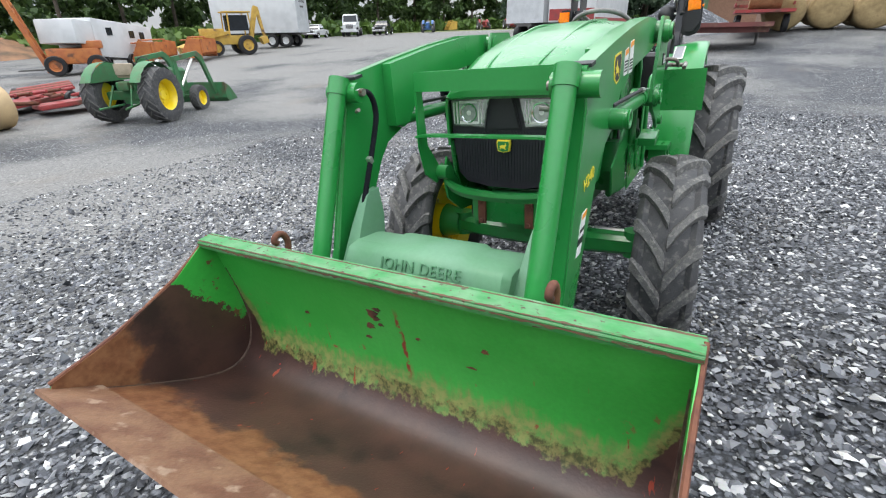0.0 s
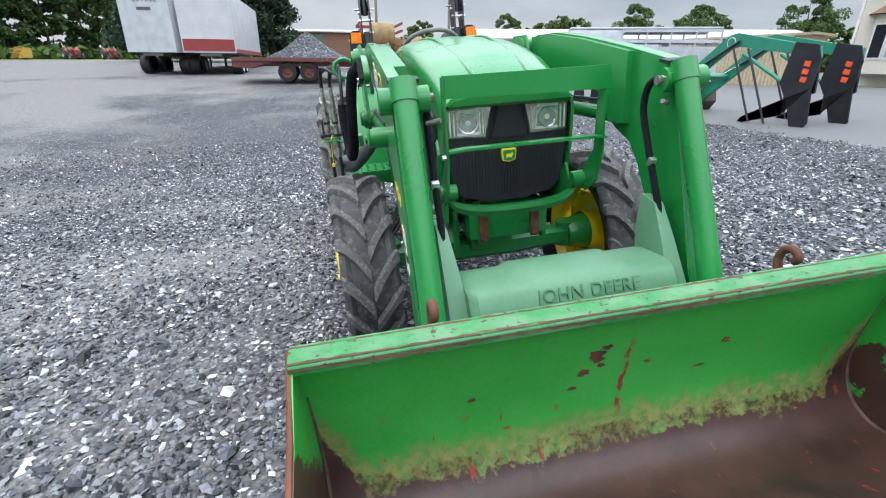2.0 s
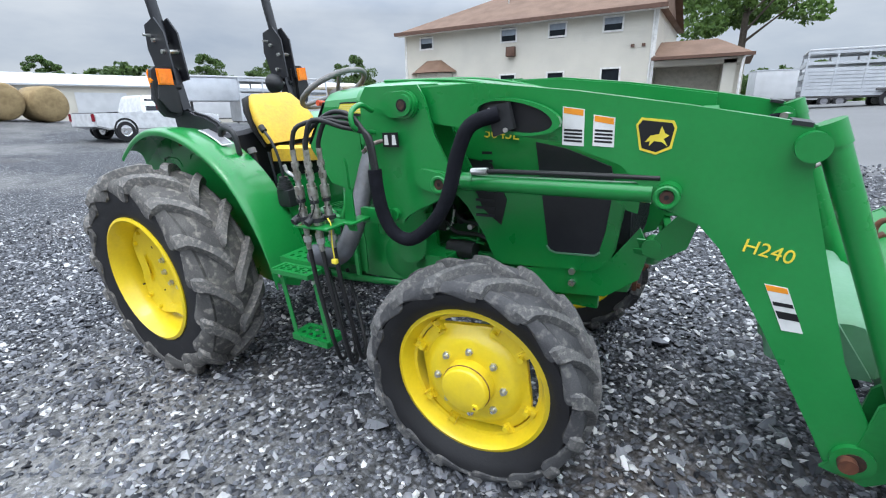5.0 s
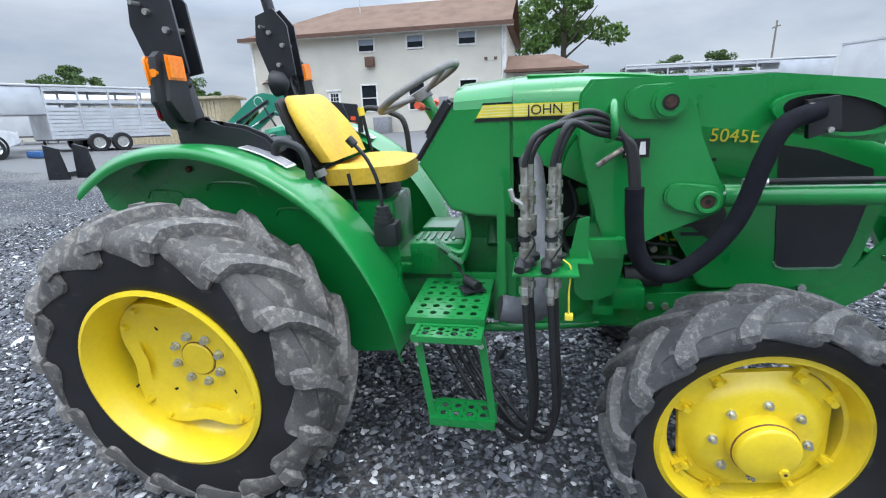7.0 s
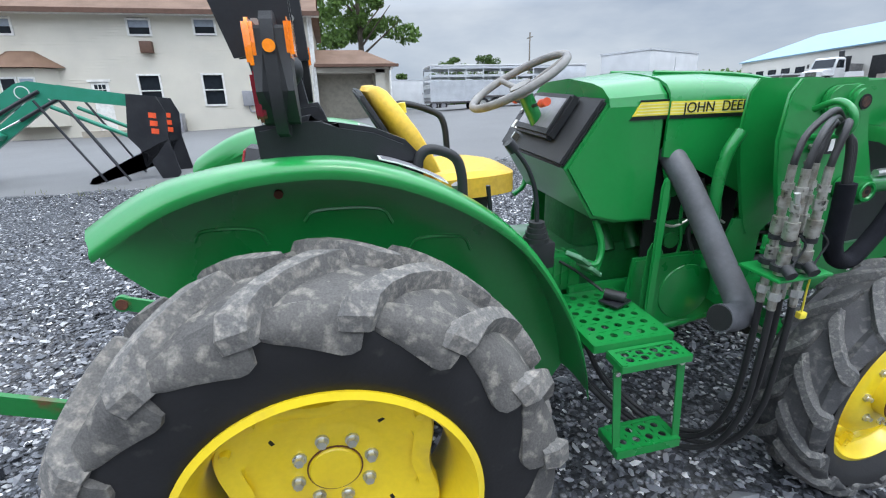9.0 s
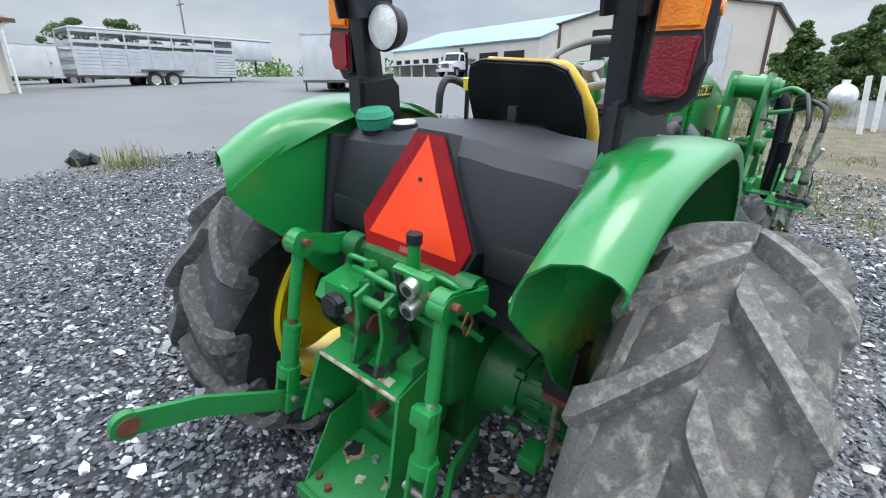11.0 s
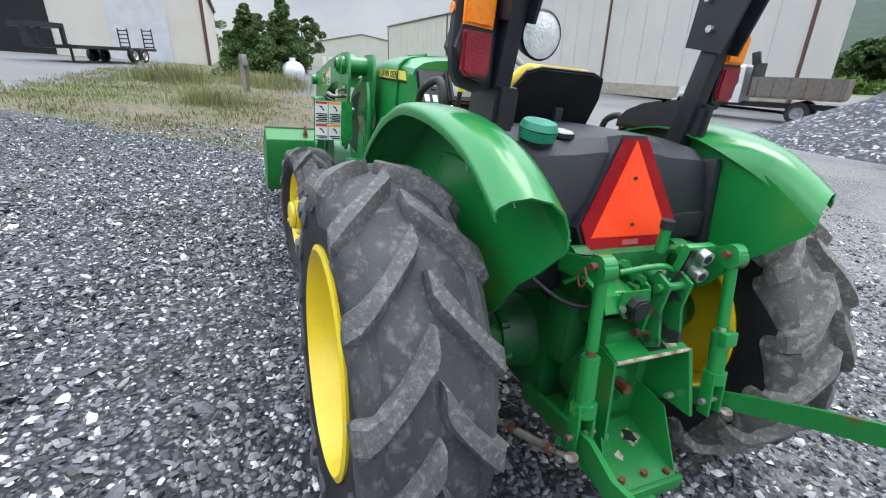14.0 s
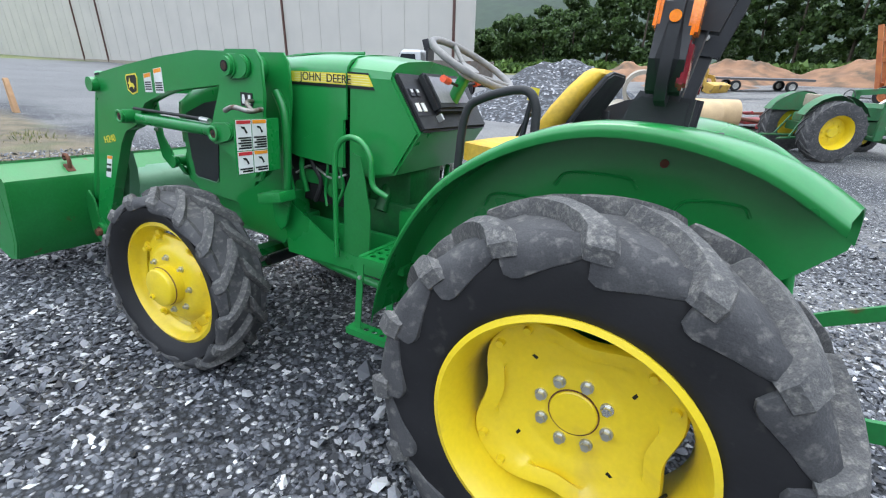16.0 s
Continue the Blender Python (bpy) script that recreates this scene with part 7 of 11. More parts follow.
# hoses and quick couplers standing out beside the right mast
for i in range(4):
    x = 1.378 + 0.080 * (i // 2) - 0.016 * (i % 2)
    y = -0.785 - 0.055 * (i % 2)
    hs = pipe("loader_hose", [(x, y, 1.37), (x + 0.006, y, 1.42), (x + 0.045, y + 0.015, 1.475 + 0.010 * i), (1.525 + 0.014 * i, -0.745, 1.528 - 0.020 * i), (1.60 + 0.008 * i, -0.715, 1.505 - 0.018 * i), (1.662 + 0.006 * i, -0.715, 1.42), (1.684 + 0.006 * i, -0.72, 1.28)], 0.0098, HOSE, LD, "black printed hydraulic hose")
    rod("hose_fitting", (x, y, 1.31), (x, y, 1.39), 0.0115, COUPLER, hs, 8)
    rod("fitting_nut", (x, y, 1.318), (x, y, 1.338), 0.0165, COUPLER, hs, 6)
    qc = rod("quick_coupler", (x, y, 1.13), (x, y, 1.315), 0.0125, COUPLER, LD, 16, "zinc plated quick coupler")
    rod("coupler_collar", (x, y, 1.185), (x, y, 1.235), 0.0200, COUPLER, qc, 16)
    rod("coupler_ring", (x, y, 1.165), (x, y, 1.178), 0.0195, BLACK, qc, 16)
    rod("coupler_nut", (x, y, 1.265), (x, y, 1.295), 0.0175, COUPLER, qc, 6)
    rod("coupler_body", (x, y, 1.07), (x, y, 1.14), 0.0180, COUPLER, qc, 16)
    rod("dust_seal", (x, y, 1.085), (x, y, 1.102), 0.030, BLACK, qc, 16)
    if i % 2:
        rod("dust_cap", (x - 0.01, y - 0.02, 1.10), (x - 0.015, y - 0.05, 1.085), 0.017, BLACK, qc, 12)
        pipe("cap_cord", [(x + 0.01, y - 0.022, 1.20), (x + 0.03, y - 0.03, 1.17), (x + 0.012, y - 0.03, 1.13), (x - 0.01, y - 0.035, 1.10)], 0.003, BLACK, qc, seg=5)
    pipe("supply_hose", [(x, y, 0.96), (x + 0.010, y + 0.005, 0.76), (x + 0.02, y + 0.03, 0.50), (x - 0.02, y + 0.10, 0.31), (x - 0.14, y + 0.26, 0.25), (x - 0.32, y + 0.42, 0.40), (x - 0.42, y + 0.48, 0.60)], 0.0105, HOSE, LD, "black supply hose hanging to the ground")
    rod("supply_fitting", (x, y, 0.95), (x, y, 1.06), 0.0125, COUPLER, LD, 8)
    rod("supply_nut", (x, y, 0.985), (x, y, 1.01), 0.019, STEEL, LD, 6)
vl_ = rod("shutoff_lever", (1.362, -0.845, 1.275), (1.330, -0.862, 1.30), 0.008, STEEL, LD, 8, "small steel shut-off lever")
rod("lever_tip", (1.330, -0.862, 1.30), (1.322, -0.864, 1.33), 0.008, STEEL, vl_, 8)
boxed("coupler_bracket", (1.425, -0.80, 1.062), (0.20, 0.15, 0.010), GREEN, LD, None, 0.003, "green coupler bracket")
plate("coupler_upright", [(1.50, 1.06), (1.525, 1.20), (1.56, 1.21), (1.56, 1.02), (1.52, 1.02)], -0.735, -0.727, GREEN, LD)
boxed("bracket_arm", (1.54, -0.70, 1.062), (0.07, 0.14, 0.012), GREEN, LD, None, 0.006)
boxed("bracket_stem", (1.60, -0.635, 1.07), (0.16, 0.03, 0.07), GREEN, LD, None, 0.006)
pipe("yellow_cord", [(1.478, -0.815, 1.095), (1.502, -0.825, 1.07), (1.498, -0.83, 0.99), (1.500, -0.832, 0.915)], 0.003, STICKER_Y, LD)
boxed("yellow_tag", (1.500, -0.832, 0.905), (0.026, 0.020, 0.022), STICKER_Y, LD, None, 0.004)
pipe("hose_loop", [(1.62, -0.61, 1.52), (1.62, -0.68, 1.548), (1.615, -0.735, 1.52), (1.62, -0.73, 1.46), (1.62, -0.61, 1.43)], 0.011, GREEN, LD, "green wire hose guide")
pipe("hose_sleeve", [(1.690, -0.72, 1.295), (1.695, -0.722, 1.20), (1.712, -0.715, 1.09), (1.756, -0.708, 1.02), (1.834, -0.70, 1.005), (1.93, -0.685, 1.076), (1.99, -0.68, 1.16), (2.023, -0.675, 1.245), (2.052, -0.665, 1.354), (2.10, -0.645, 1.455), (2.20, -0.61, 1.492)], 0.0285, SLEEVE, LD, "black nylon sleeve round the hoses", 16)
plate("hose_retainer", [(2.16, 1.52), (2.24, 1.53), (2.26, 1.44), (2.18, 1.41)], -0.62, -0.595, BLACK, LD)
for p in ((2.17, 1.505), (2.23, 1.435)):
    rod("retainer_screw", (p[0], -0.615, p[1]), (p[0], -0.628, p[1]), 0.009, STEEL, LD, 6)


def oval(bm):
    n = 28
    rows = []
    for yy, k in ((-0.575, 1.0), (-0.60, 1.0), (-0.60, 0.84), (-0.575, 0.84)):
        rows.append([(2.25 + 0.17 * k * math.cos(2 * math.pi * j / n) , yy, 1.478 + (0.062 * k) * math.sin(2 * math.pi * j / n) - 0.14 * 0.17 * math.cos(2 * math.pi * j / n)) for j in range(n)])
    loft(bm, rows + rows[:1], close=True)


solo("oval_rim", oval, GREEN, LD, "raised oval rim of the hose opening")
# black plate fills the oval rim as the shade within the opening
solo("oval_opening", lambda bm: [prism(bm, [(2.25 + 0.145 * math.cos(2 * math.pi * j / 24), 1.478 + 0.053 * math.sin(2 * math.pi * j / 24) - 0.0238 * math.cos(2 * math.pi * j / 24)) for j in range(24)], -0.5835, -0.57)], STICKER_B, LD)
mp = plate("lever_diagram", [(1.665, 1.43), (1.745, 1.43), (1.745, 1.37), (1.665, 1.37)], -0.6155, -0.611, STICKER_B, LD, label="black and white control diagram")
for x in (1.685, 1.725):
    plate("diagram_bar", [(x - 0.008, 1.42), (x + 0.006, 1.42), (x + 0.01, 1.38), (x - 0.012, 1.38)], -0.6172, -0.614, STICKER_W, mp)
mp = plate("lever_diagram", [(1.665, 1.43), (1.745, 1.43), (1.745, 1.37), (1.665, 1.37)], 0.5490, 0.5535, STICKER_B, LD, label="black and white control diagram")
for x in (1.685, 1.725):
    plate("diagram_bar", [(x - 0.008, 1.42), (x + 0.006, 1.42), (x + 0.01, 1.38), (x - 0.012, 1.38)], 0.5520, 0.5552, STICKER_W, mp)
# label plate facing back from the left mast, with four labels
plate("label_plate", [(0.535, 1.105), (0.762, 1.105), (0.762, 1.335), (0.535, 1.335)], 1.523, 1.531, GREEN, LD, "x", label="green plate with warning labels")
for y0, col in ((0.683, STICKER_R), (0.604, STICKER_O)):
    for zt, zb in ((1.332, 1.206), (1.202, 1.108)):
        lb = plate("warning_label", [(y0, zb), (y0 + 0.074, zb), (y0 + 0.074, zt), (y0, zt)], 1.5205, 1.5232, STICKER_W, LD, "x", label="white warning label with coloured head")
        plate("label_head", [(y0 + 0.003, zt - 0.016), (y0 + 0.071, zt - 0.016), (y0 + 0.071, zt - 0.002), (y0 + 0.003, zt - 0.002)], 1.5192, 1.5212, col, lb, "x")
        zp = zt - 0.022
        plate("label_picture", [(y0 + 0.020, zp - 0.030), (y0 + 0.034, zp - 0.006), (y0 + 0.052, zp - 0.004), (y0 + 0.047, zp - 0.012), (y0 + 0.036, zp - 0.016), (y0 + 0.028, zp - 0.034)], 1.5192, 1.5212, STICKER_B, lb, "x")
        for i in range(5):
            z = zp - 0.048 - 0.0105 * i
            if z - 0.008 > zb:
                plate("label_line", [(y0 + 0.004, z - 0.007), (y0 + 0.068 - 0.012 * (i % 2), z - 0.007), (y0 + 0.068 - 0.012 * (i % 2), z), (y0 + 0.004, z)], 1.5192, 1.5212, STICKER_B, lb, "x")
solo("mast_foot", lambda bm: [box(bm, (1.60, 0.50, 0.955), (0.16, 0.10, 0.05), (0, 12, 0), 0.008), prism(bm, [(1.70, 0.96), (1.55, 0.95), (1.60, 0.79), (1.64, 0.76), (1.68, 0.80)], 0.44, 0.452, bevel=0.003)], GREEN, LD, "green mast foot bracket")

# ---- bucket ----
BUCKET_PAINT = shader("worn_bucket_paint", (0.008, 0.175, 0.032), 0.45, second=(0.014, 0.20, 0.045), scale=5, bump=0.2, fine_amount=0.15, third=(0.10, 0.055, 0.02), third_scale=9, third_spread=(0.68, 0.74))


def bucket_inside(name, side_plate=False):
    """Green paint above, worn through a thin mossy band to brown rust and mud below; on the side plates paint is left only in the upper rear corner."""
    m = shader(name, (0.024, 0.315, 0.044), 0.4, second=(0.040, 0.36, 0.060), scale=4, bump=0.25, fine_amount=0.14)
    n, l = m.node_tree.nodes, m.node_tree.links
    p = n["Principled BSDF"]
    paint = p.inputs["Base Color"].links[0].from_socket
    co = n.new("ShaderNodeTexCoord")
    sep = n.new("ShaderNodeSeparateXYZ")
    l.new(co.outputs["Object"], sep.inputs[0])

    def noise_of(size, detail, stretch=(1, 1, 1)):
        mp, t = n.new("ShaderNodeMapping"), n.new("ShaderNodeTexNoise")
        mp.inputs["Scale"].default_value = stretch
        l.new(co.outputs["Object"], mp.inputs["Vector"])
        l.new(mp.outputs["Vector"], t.inputs["Vector"])
        t.inputs["Scale"].default_value, t.inputs["Detail"].default_value, t.inputs["Roughness"].default_value = size, detail, 0.62
        return t.outputs["Fac"]

    def calc(op, a, b):
        k = n.new("ShaderNodeMath")
        k.operation = op
        for i, v in enumerate((a, b)):
            if isinstance(v, (int, float)):
                k.inputs[i].default_value = v
            else:
                l.new(v, k.inputs[i])
        return k.outputs[0]

    def band(v, lo, hi):
        r = n.new("ShaderNodeMapRange")
        r.inputs["From Min"].default_value, r.inputs["From Max"].default_value = lo, hi
        l.new(v, r.inputs["Value"])
        return r.outputs["Result"]

    def mix(fac, a, b):
        x = n.new("ShaderNodeMix")
        x.data_type = "RGBA"
        l.new(fac, x.inputs["Factor"])
        for key, v in (("A", a), ("B", b)):
            if isinstance(v, tuple):
                x.inputs[key].default_value = (*v, 1)
            else:
                l.new(v, x.inputs[key])
        return x.outputs["Result"]

    # depth below the lip, plus how far forward on the side plates
    ragged_noise = calc("MULTIPLY", calc("SUBTRACT", noise_of(6.5, 14, (1, 1, 0.8)), 0.5), 0.13)
    brown = mix(band(noise_of(5, 8), 0.35, 0.68), (0.040, 0.020, 0.017), (0.075, 0.035, 0.027))
    brown = mix(band(noise_of(3.0, 10), 0.56, 0.66), brown, (0.024, 0.013, 0.012))
    if side_plate:
        q = calc("SUBTRACT", calc("ADD", 0.50, calc("MULTIPLY", calc("SUBTRACT", sep.outputs["X"], 3.63), 0.93)), sep.outputs["Z"])
        rag = calc("ADD", q, calc("MULTIPLY", calc("SUBTRACT", noise_of(9, 12), 0.5), 0.34))
        out = mix(band(noise_of(22, 9), 0.60, 0.63), paint, (0.14, 0.06, 0.03))
        out = mix(band(rag, 0.0, 0.006), out, brown)
        flakes = calc("MULTIPLY", band(noise_of(11, 9), 0.63, 0.635), band(calc("MULTIPLY", rag, -1.0), -0.24, -0.14))
        out = mix(flakes, out, mix(band(noise_of(60, 4), 0.4, 0.6), paint, (0.05, 0.16, 0.03)))
    else:
        lift = calc("MULTIPLY", band(calc("ABSOLUTE", calc("SUBTRACT", sep.outputs["Y"], 0.018), 0.0), 0.80, 0.915), 0.24)
        wear = calc("ADD", calc("SUBTRACT", 0.815, sep.outputs["Z"]), calc("ADD", lift, calc("MULTIPLY", calc("MAXIMUM", calc("SUBTRACT", sep.outputs["X"], 3.66), 0.0), 2.2)))
        rag = calc("ADD", wear, ragged_noise)
        fine_rag = calc("ADD", rag, calc("MULTIPLY", calc("SUBTRACT", noise_of(38, 8), 0.5), 0.10))
        streak = calc("MULTIPLY", calc("SUBTRACT", noise_of(7, 8, (1, 6, 0.7)), 0.5), 0.14)
        moss = mix(band(noise_of(46, 5), 0.42, 0.56), (0.045, 0.052, 0.014), (0.16, 0.145, 0.05))
        olive = mix(band(noise_of(30, 8), 0.40, 0.60), (0.26, 0.23, 0.085), (0.11, 0.20, 0.055))
        out = mix(calc("MULTIPLY", band(calc("ADD", fine_rag, streak), 0.375, 0.435), 0.85), paint, olive)
        out = mix(calc("MULTIPLY", band(noise_of(16, 9), 0.64, 0.67), band(rag, 0.22, 0.40)), out, (0.24, 0.075, 0.035))
        out = mix(calc("MULTIPLY", band(noise_of(9, 9), 0.44, 0.52), band(fine_rag, 0.455, 0.475)), out, moss)
        out = mix(band(fine_rag, 0.500, 0.515), out, brown)
        flakes = calc("MULTIPLY", band(noise_of(17, 8), 0.69, 0.70), band(calc("MULTIPLY", rag, -1.0), -0.66, -0.56))
        out = mix(flakes, out, paint)
    gouge = calc("MULTIPLY", band(noise_of(11, 6, (1, 2.6, 0.35)), 0.665, 0.68), band(rag, 0.18, 0.36))
    out = mix(gouge, out, (0.26, 0.040, 0.020))
    # one long scrape near the middle, paint worn to red primer
    off = calc("ABSOLUTE", calc("ADD", calc("SUBTRACT", sep.outputs["Y"], 0.03), calc("MULTIPLY", calc("SUBTRACT", noise_of(14, 6), 0.5), 0.035)), 0.0)
    scrape = calc("MULTIPLY", calc("MULTIPLY", band(calc("MULTIPLY", off, -1.0), -0.010, -0.006), band(sep.outputs["Z"], 0.38, 0.44)), calc("MULTIPLY", band(calc("MULTIPLY", sep.outputs["Z"], -1.0), -0.72, -0.66), band(noise_of(30, 5), 0.42, 0.50)))
    out = mix(scrape, out, (0.22, 0.03, 0.018))
    spots = calc("MULTIPLY", band(noise_of(23, 2), 0.775, 0.79), band(rag, 0.40, 0.45))
    out = mix(spots, out, (0.48, 0.03, 0.025))
    # scraped, drier tongue towards the cutting edge
    out = mix(band(calc("ADD", calc("SUBTRACT", sep.outputs["X"], 4.02), calc("MULTIPLY", calc("SUBTRACT", noise_of(7, 8), 0.5), 0.35)), 0.0, 0.05), out, mix(band(noise_of(22, 6), 0.4, 0.62), (0.13, 0.048, 0.022), (0.21, 0.095, 0.045)))
    l.new(out, p.inputs["Base Color"])
    for k in list(p.inputs["Roughness"].links):
        l.remove(k)
    rr = n.new("ShaderNodeMapRange")
    rr.inputs["From Min"].default_value, rr.inputs["From Max"].default_value = 0.40, 0.60
    rr.inputs["To Min"].default_value, rr.inputs["To Max"].default_value = 0.42, 0.44
    l.new(rag, rr.inputs["Value"])
    l.new(rr.outputs["Result"], p.inputs["Roughness"])
    return m


INSIDE, INSIDE_END = bucket_inside("bucket_inside"), bucket_inside("bucket_end_inside", True)
BUCKET_ENDS = {-1: -0.895, 1: 0.93}
BK = [(3.655, 0.845), (3.618, 0.70), (3.585, 0.56), (3.570, 0.42), (3.590, 0.325), (3.635, 0.262), (3.72, 0.232), (3.85, 0.268), (4.05, 0.375), (4.20, 0.465), (4.31, 0.535)]


def trough(bm):
    pts = [(p.x, p.z) for p in rounded([(x, 0, z) for x, z in BK], 3)]
    loft(bm, [[(x, y, z) for x, z in pts] for y in [-0.895 + 1.825 / 30 * k for k in range(31)]])
    thick(bm, 0.008)


WELD = shader("rusty_weld_bead", (0.12, 0.075, 0.055), 0.75, second=(0.05, 0.028, 0.022), scale=18, bump=0.8, bump_scale=90)
bk = solo("bucket", trough, INSIDE, LD, "worn loader bucket, green paint over rust and mud", 50)
for s in (-1, 1):
    e = abs(BUCKET_ENDS[s])
    plate("bucket_side", [(3.645, 0.86), (3.59, 0.60), (3.565, 0.42), (3.585, 0.32), (3.63, 0.255), (3.72, 0.225), (3.85, 0.26), (4.05, 0.368), (4.33, 0.54), (4.31, 0.575), (4.10, 0.63), (3.84, 0.74), (3.70, 0.84)], s * (e - 0.003), s * (e + 0.003), INSIDE_END, bk, label="rust-brown side plate with flaking green paint")
    plate("outer_skin", [(3.645, 0.86), (3.59, 0.60), (3.565, 0.42), (3.585, 0.32), (3.63, 0.255), (3.72, 0.225), (3.85, 0.26), (4.05, 0.368), (4.33, 0.54), (4.31, 0.575), (4.10, 0.63), (3.84, 0.74), (3.70, 0.84)], s * (e + 0.003), s * (e + 0.010), BUCKET_PAINT, bk)
    pipe("weld_bead", [(x + 0.004, s * (e - 0.008), z + 0.006) for x, z in BK[1:]], 0.007, WELD, bk, seg=6, smooth=3)
    plate("side_back", [(3.645, 0.862), (3.50, 0.766), (3.494, 0.74), (3.537, 0.36), (3.60, 0.236), (3.70, 0.215), (3.72, 0.224), (3.63, 0.258), (3.585, 0.32), (3.565, 0.42), (3.59, 0.6)], s * (e - 0.004), s * (e + 0.008), BUCKET_PAINT, bk)
    pipe("side_edge", [(3.66, s * (e + 0.006), 0.862), (3.84, s * (e + 0.006), 0.742), (4.10, s * (e + 0.006), 0.632), (4.32, s * (e + 0.006), 0.572)], 0.008, RUST, bk, seg=6, smooth=2)


def back_box(bm):
    prism(bm, [(3.65, 0.860), (3.50, 0.768), (3.492, 0.74), (3.535, 0.36), (3.60, 0.232), (3.72, 0.212), (3.72, 0.222), (3.606, 0.242), (3.545, 0.365), (3.502, 0.742), (3.508, 0.762), (3.645, 0.850)], -0.893, 0.926)


solo("bucket_back", back_box, BUCKET_PAINT, bk, "green rear wall of the bucket")


def lip(bm):
    prism(bm, [(3.640, 0.868), (3.700, 0.860), (3.710, 0.850), (3.706, 0.828), (3.690, 0.826), (3.684, 0.845), (3.640, 0.852)], -0.902, 0.938, bevel=0.002)


LIP = shader("chipped_lip_paint", (0.018, 0.20, 0.048), 0.55, second=(0.10, 0.24, 0.115), scale=14, bump=0.3, third=(0.055, 0.032, 0.018), third_scale=70, third_spread=(0.62, 0.68), stretch=(1, 0.6, 1))
solo("bucket_lip", lip, LIP, bk, "chipped green top lip with rust")


LIP_EDGE = shader("worn_edge_rust", (0.105, 0.058, 0.028), 0.75, second=(0.065, 0.036, 0.02), scale=22, bump=0.5, third=(0.03, 0.17, 0.05), third_scale=40, third_spread=(0.58, 0.62), stretch=(1, 0.4, 1))


def worn_strip(x, z, h, seed):
    """Paint rubbed off along one edge of the lip, with a ragged width."""
    def fill(bm):
        rng = random.Random(seed)
        rows = []
        for k in range(121):
            y = -0.901 + 1.838 * k / 120
            w = 0.0012 + 0.0045 * rng.random() ** 3 + 0.0022 * max(math.sin(9 * y + seed), 0.0)
            if h > 0.01:
                rows.append([(x, y, z + 0.004), (x + 0.0012, y, z - 0.004 - 1.6 * w), (x - 0.004, y, z - 0.004 - 1.6 * w)])
            else:
                rows.append([(x + 0.002, y, z - 0.001), (x - w, y, z + 0.0012 + 0.13 * w), (x - w, y, z - 0.004)])
        loft(bm, rows, close=True, caps=True)
    return fill


for k, (x, z, h) in enumerate(((3.7045, 0.8595, 0.002), (3.650, 0.8672, 0.002), (3.7088, 0.848, 0.022))):
    solo("worn_edge", worn_strip(x, z, h, 5 + k), LIP_EDGE, bk, "brown rust along the lip edge")
plate("cutting_edge", [(4.20, 0.468), (4.36, 0.565), (4.352, 0.575), (4.19, 0.480)], -0.91, 0.945, shader("scraped_edge_steel", (0.20, 0.105, 0.06), 0.6, metal=0.15, second=(0.13, 0.055, 0.03), scale=9, bump=0.5, third=(0.30, 0.20, 0.14), third_scale=12, third_spread=(0.58, 0.66)), bk, label="scraped rusty cutting edge")
for y in (-0.54, 0.56):
    hk = pipe("chain_hook", [(3.555, y, 0.805), (3.548, y, 0.85), (3.565, y, 0.885), (3.595, y, 0.89), (3.61, y, 0.872), (3.597, y, 0.857)], 0.013, RUST, LD, "rusty welded chain hook")
    boxed("hook_pad", (3.56, y, 0.803), (0.07, 0.05, 0.02), RUST, hk, (0, -40, 0), 0.004)
# paint knocked off in small ragged patches
chip_rng = random.Random(11)
for cy, cz, r in ((-0.08, 0.665, 0.022), (-0.065, 0.645, 0.014), (-0.05, 0.69, 0.012), (-0.11, 0.60, 0.016), (-0.055, 0.62, 0.010), (-0.14, 0.53, 0.016), (0.10, 0.60, 0.008), (0.36, 0.63, 0.010), (0.30, 0.53, 0.014), (-0.45, 0.57, 0.009)):
    def chip(bm):
        n = 11
        rim_ = [(cy + r * (0.45 + 0.75 * chip_rng.random()) * 1.5 * math.cos(2 * math.pi * k / n), cz + r * (0.4 + 0.7 * chip_rng.random()) * math.sin(2 * math.pi * k / n)) for k in range(n)]
        x_of = lambda z: 3.585 + (z - 0.56) * 0.236
        front_ = [bm.verts.new((x_of(z) + 0.0105, y, z)) for y, z in rim_]
        back_ = [bm.verts.new((x_of(z) - 0.012, y, z)) for y, z in rim_]
        bm.faces.new(front_)
        for k in range(n):
            j = (k + 1) % n
            bm.faces.new((front_[k], front_[j], back_[j], back_[k]))
    solo("paint_chip", chip, RUST, bk, "ragged rust patch in the paint")


# ---- the yard round about ----
WHITE_METAL = shader("white_sheet_metal", (0.56, 0.57, 0.58), 0.4, second=(0.49, 0.50, 0.51), scale=1.5, bump=0.05, fine_amount=0.05)
ALU = shader("bare_aluminium", (0.62, 0.64, 0.67), 0.42, metal=0.5, second=(0.52, 0.54, 0.57), scale=2, bump=0.05)
SIDING = shader("cream_vinyl_siding", (0.58, 0.545, 0.465), 0.6, second=(0.53, 0.50, 0.43), scale=0.8, bump=0.1, fine_amount=0.06)
TRIM_W = shader("white_trim", (0.72, 0.71, 0.68), 0.5, bump=0.05)
ROOF = shader("brown_shingle", (0.165, 0.098, 0.064), 0.85, second=(0.13, 0.077, 0.05), scale=1.2, bump=0.6, bump_scale=30, fine=25, fine_amount=0.35)
FASCIA = shader("brown_fascia", (0.11, 0.055, 0.035), 0.6)
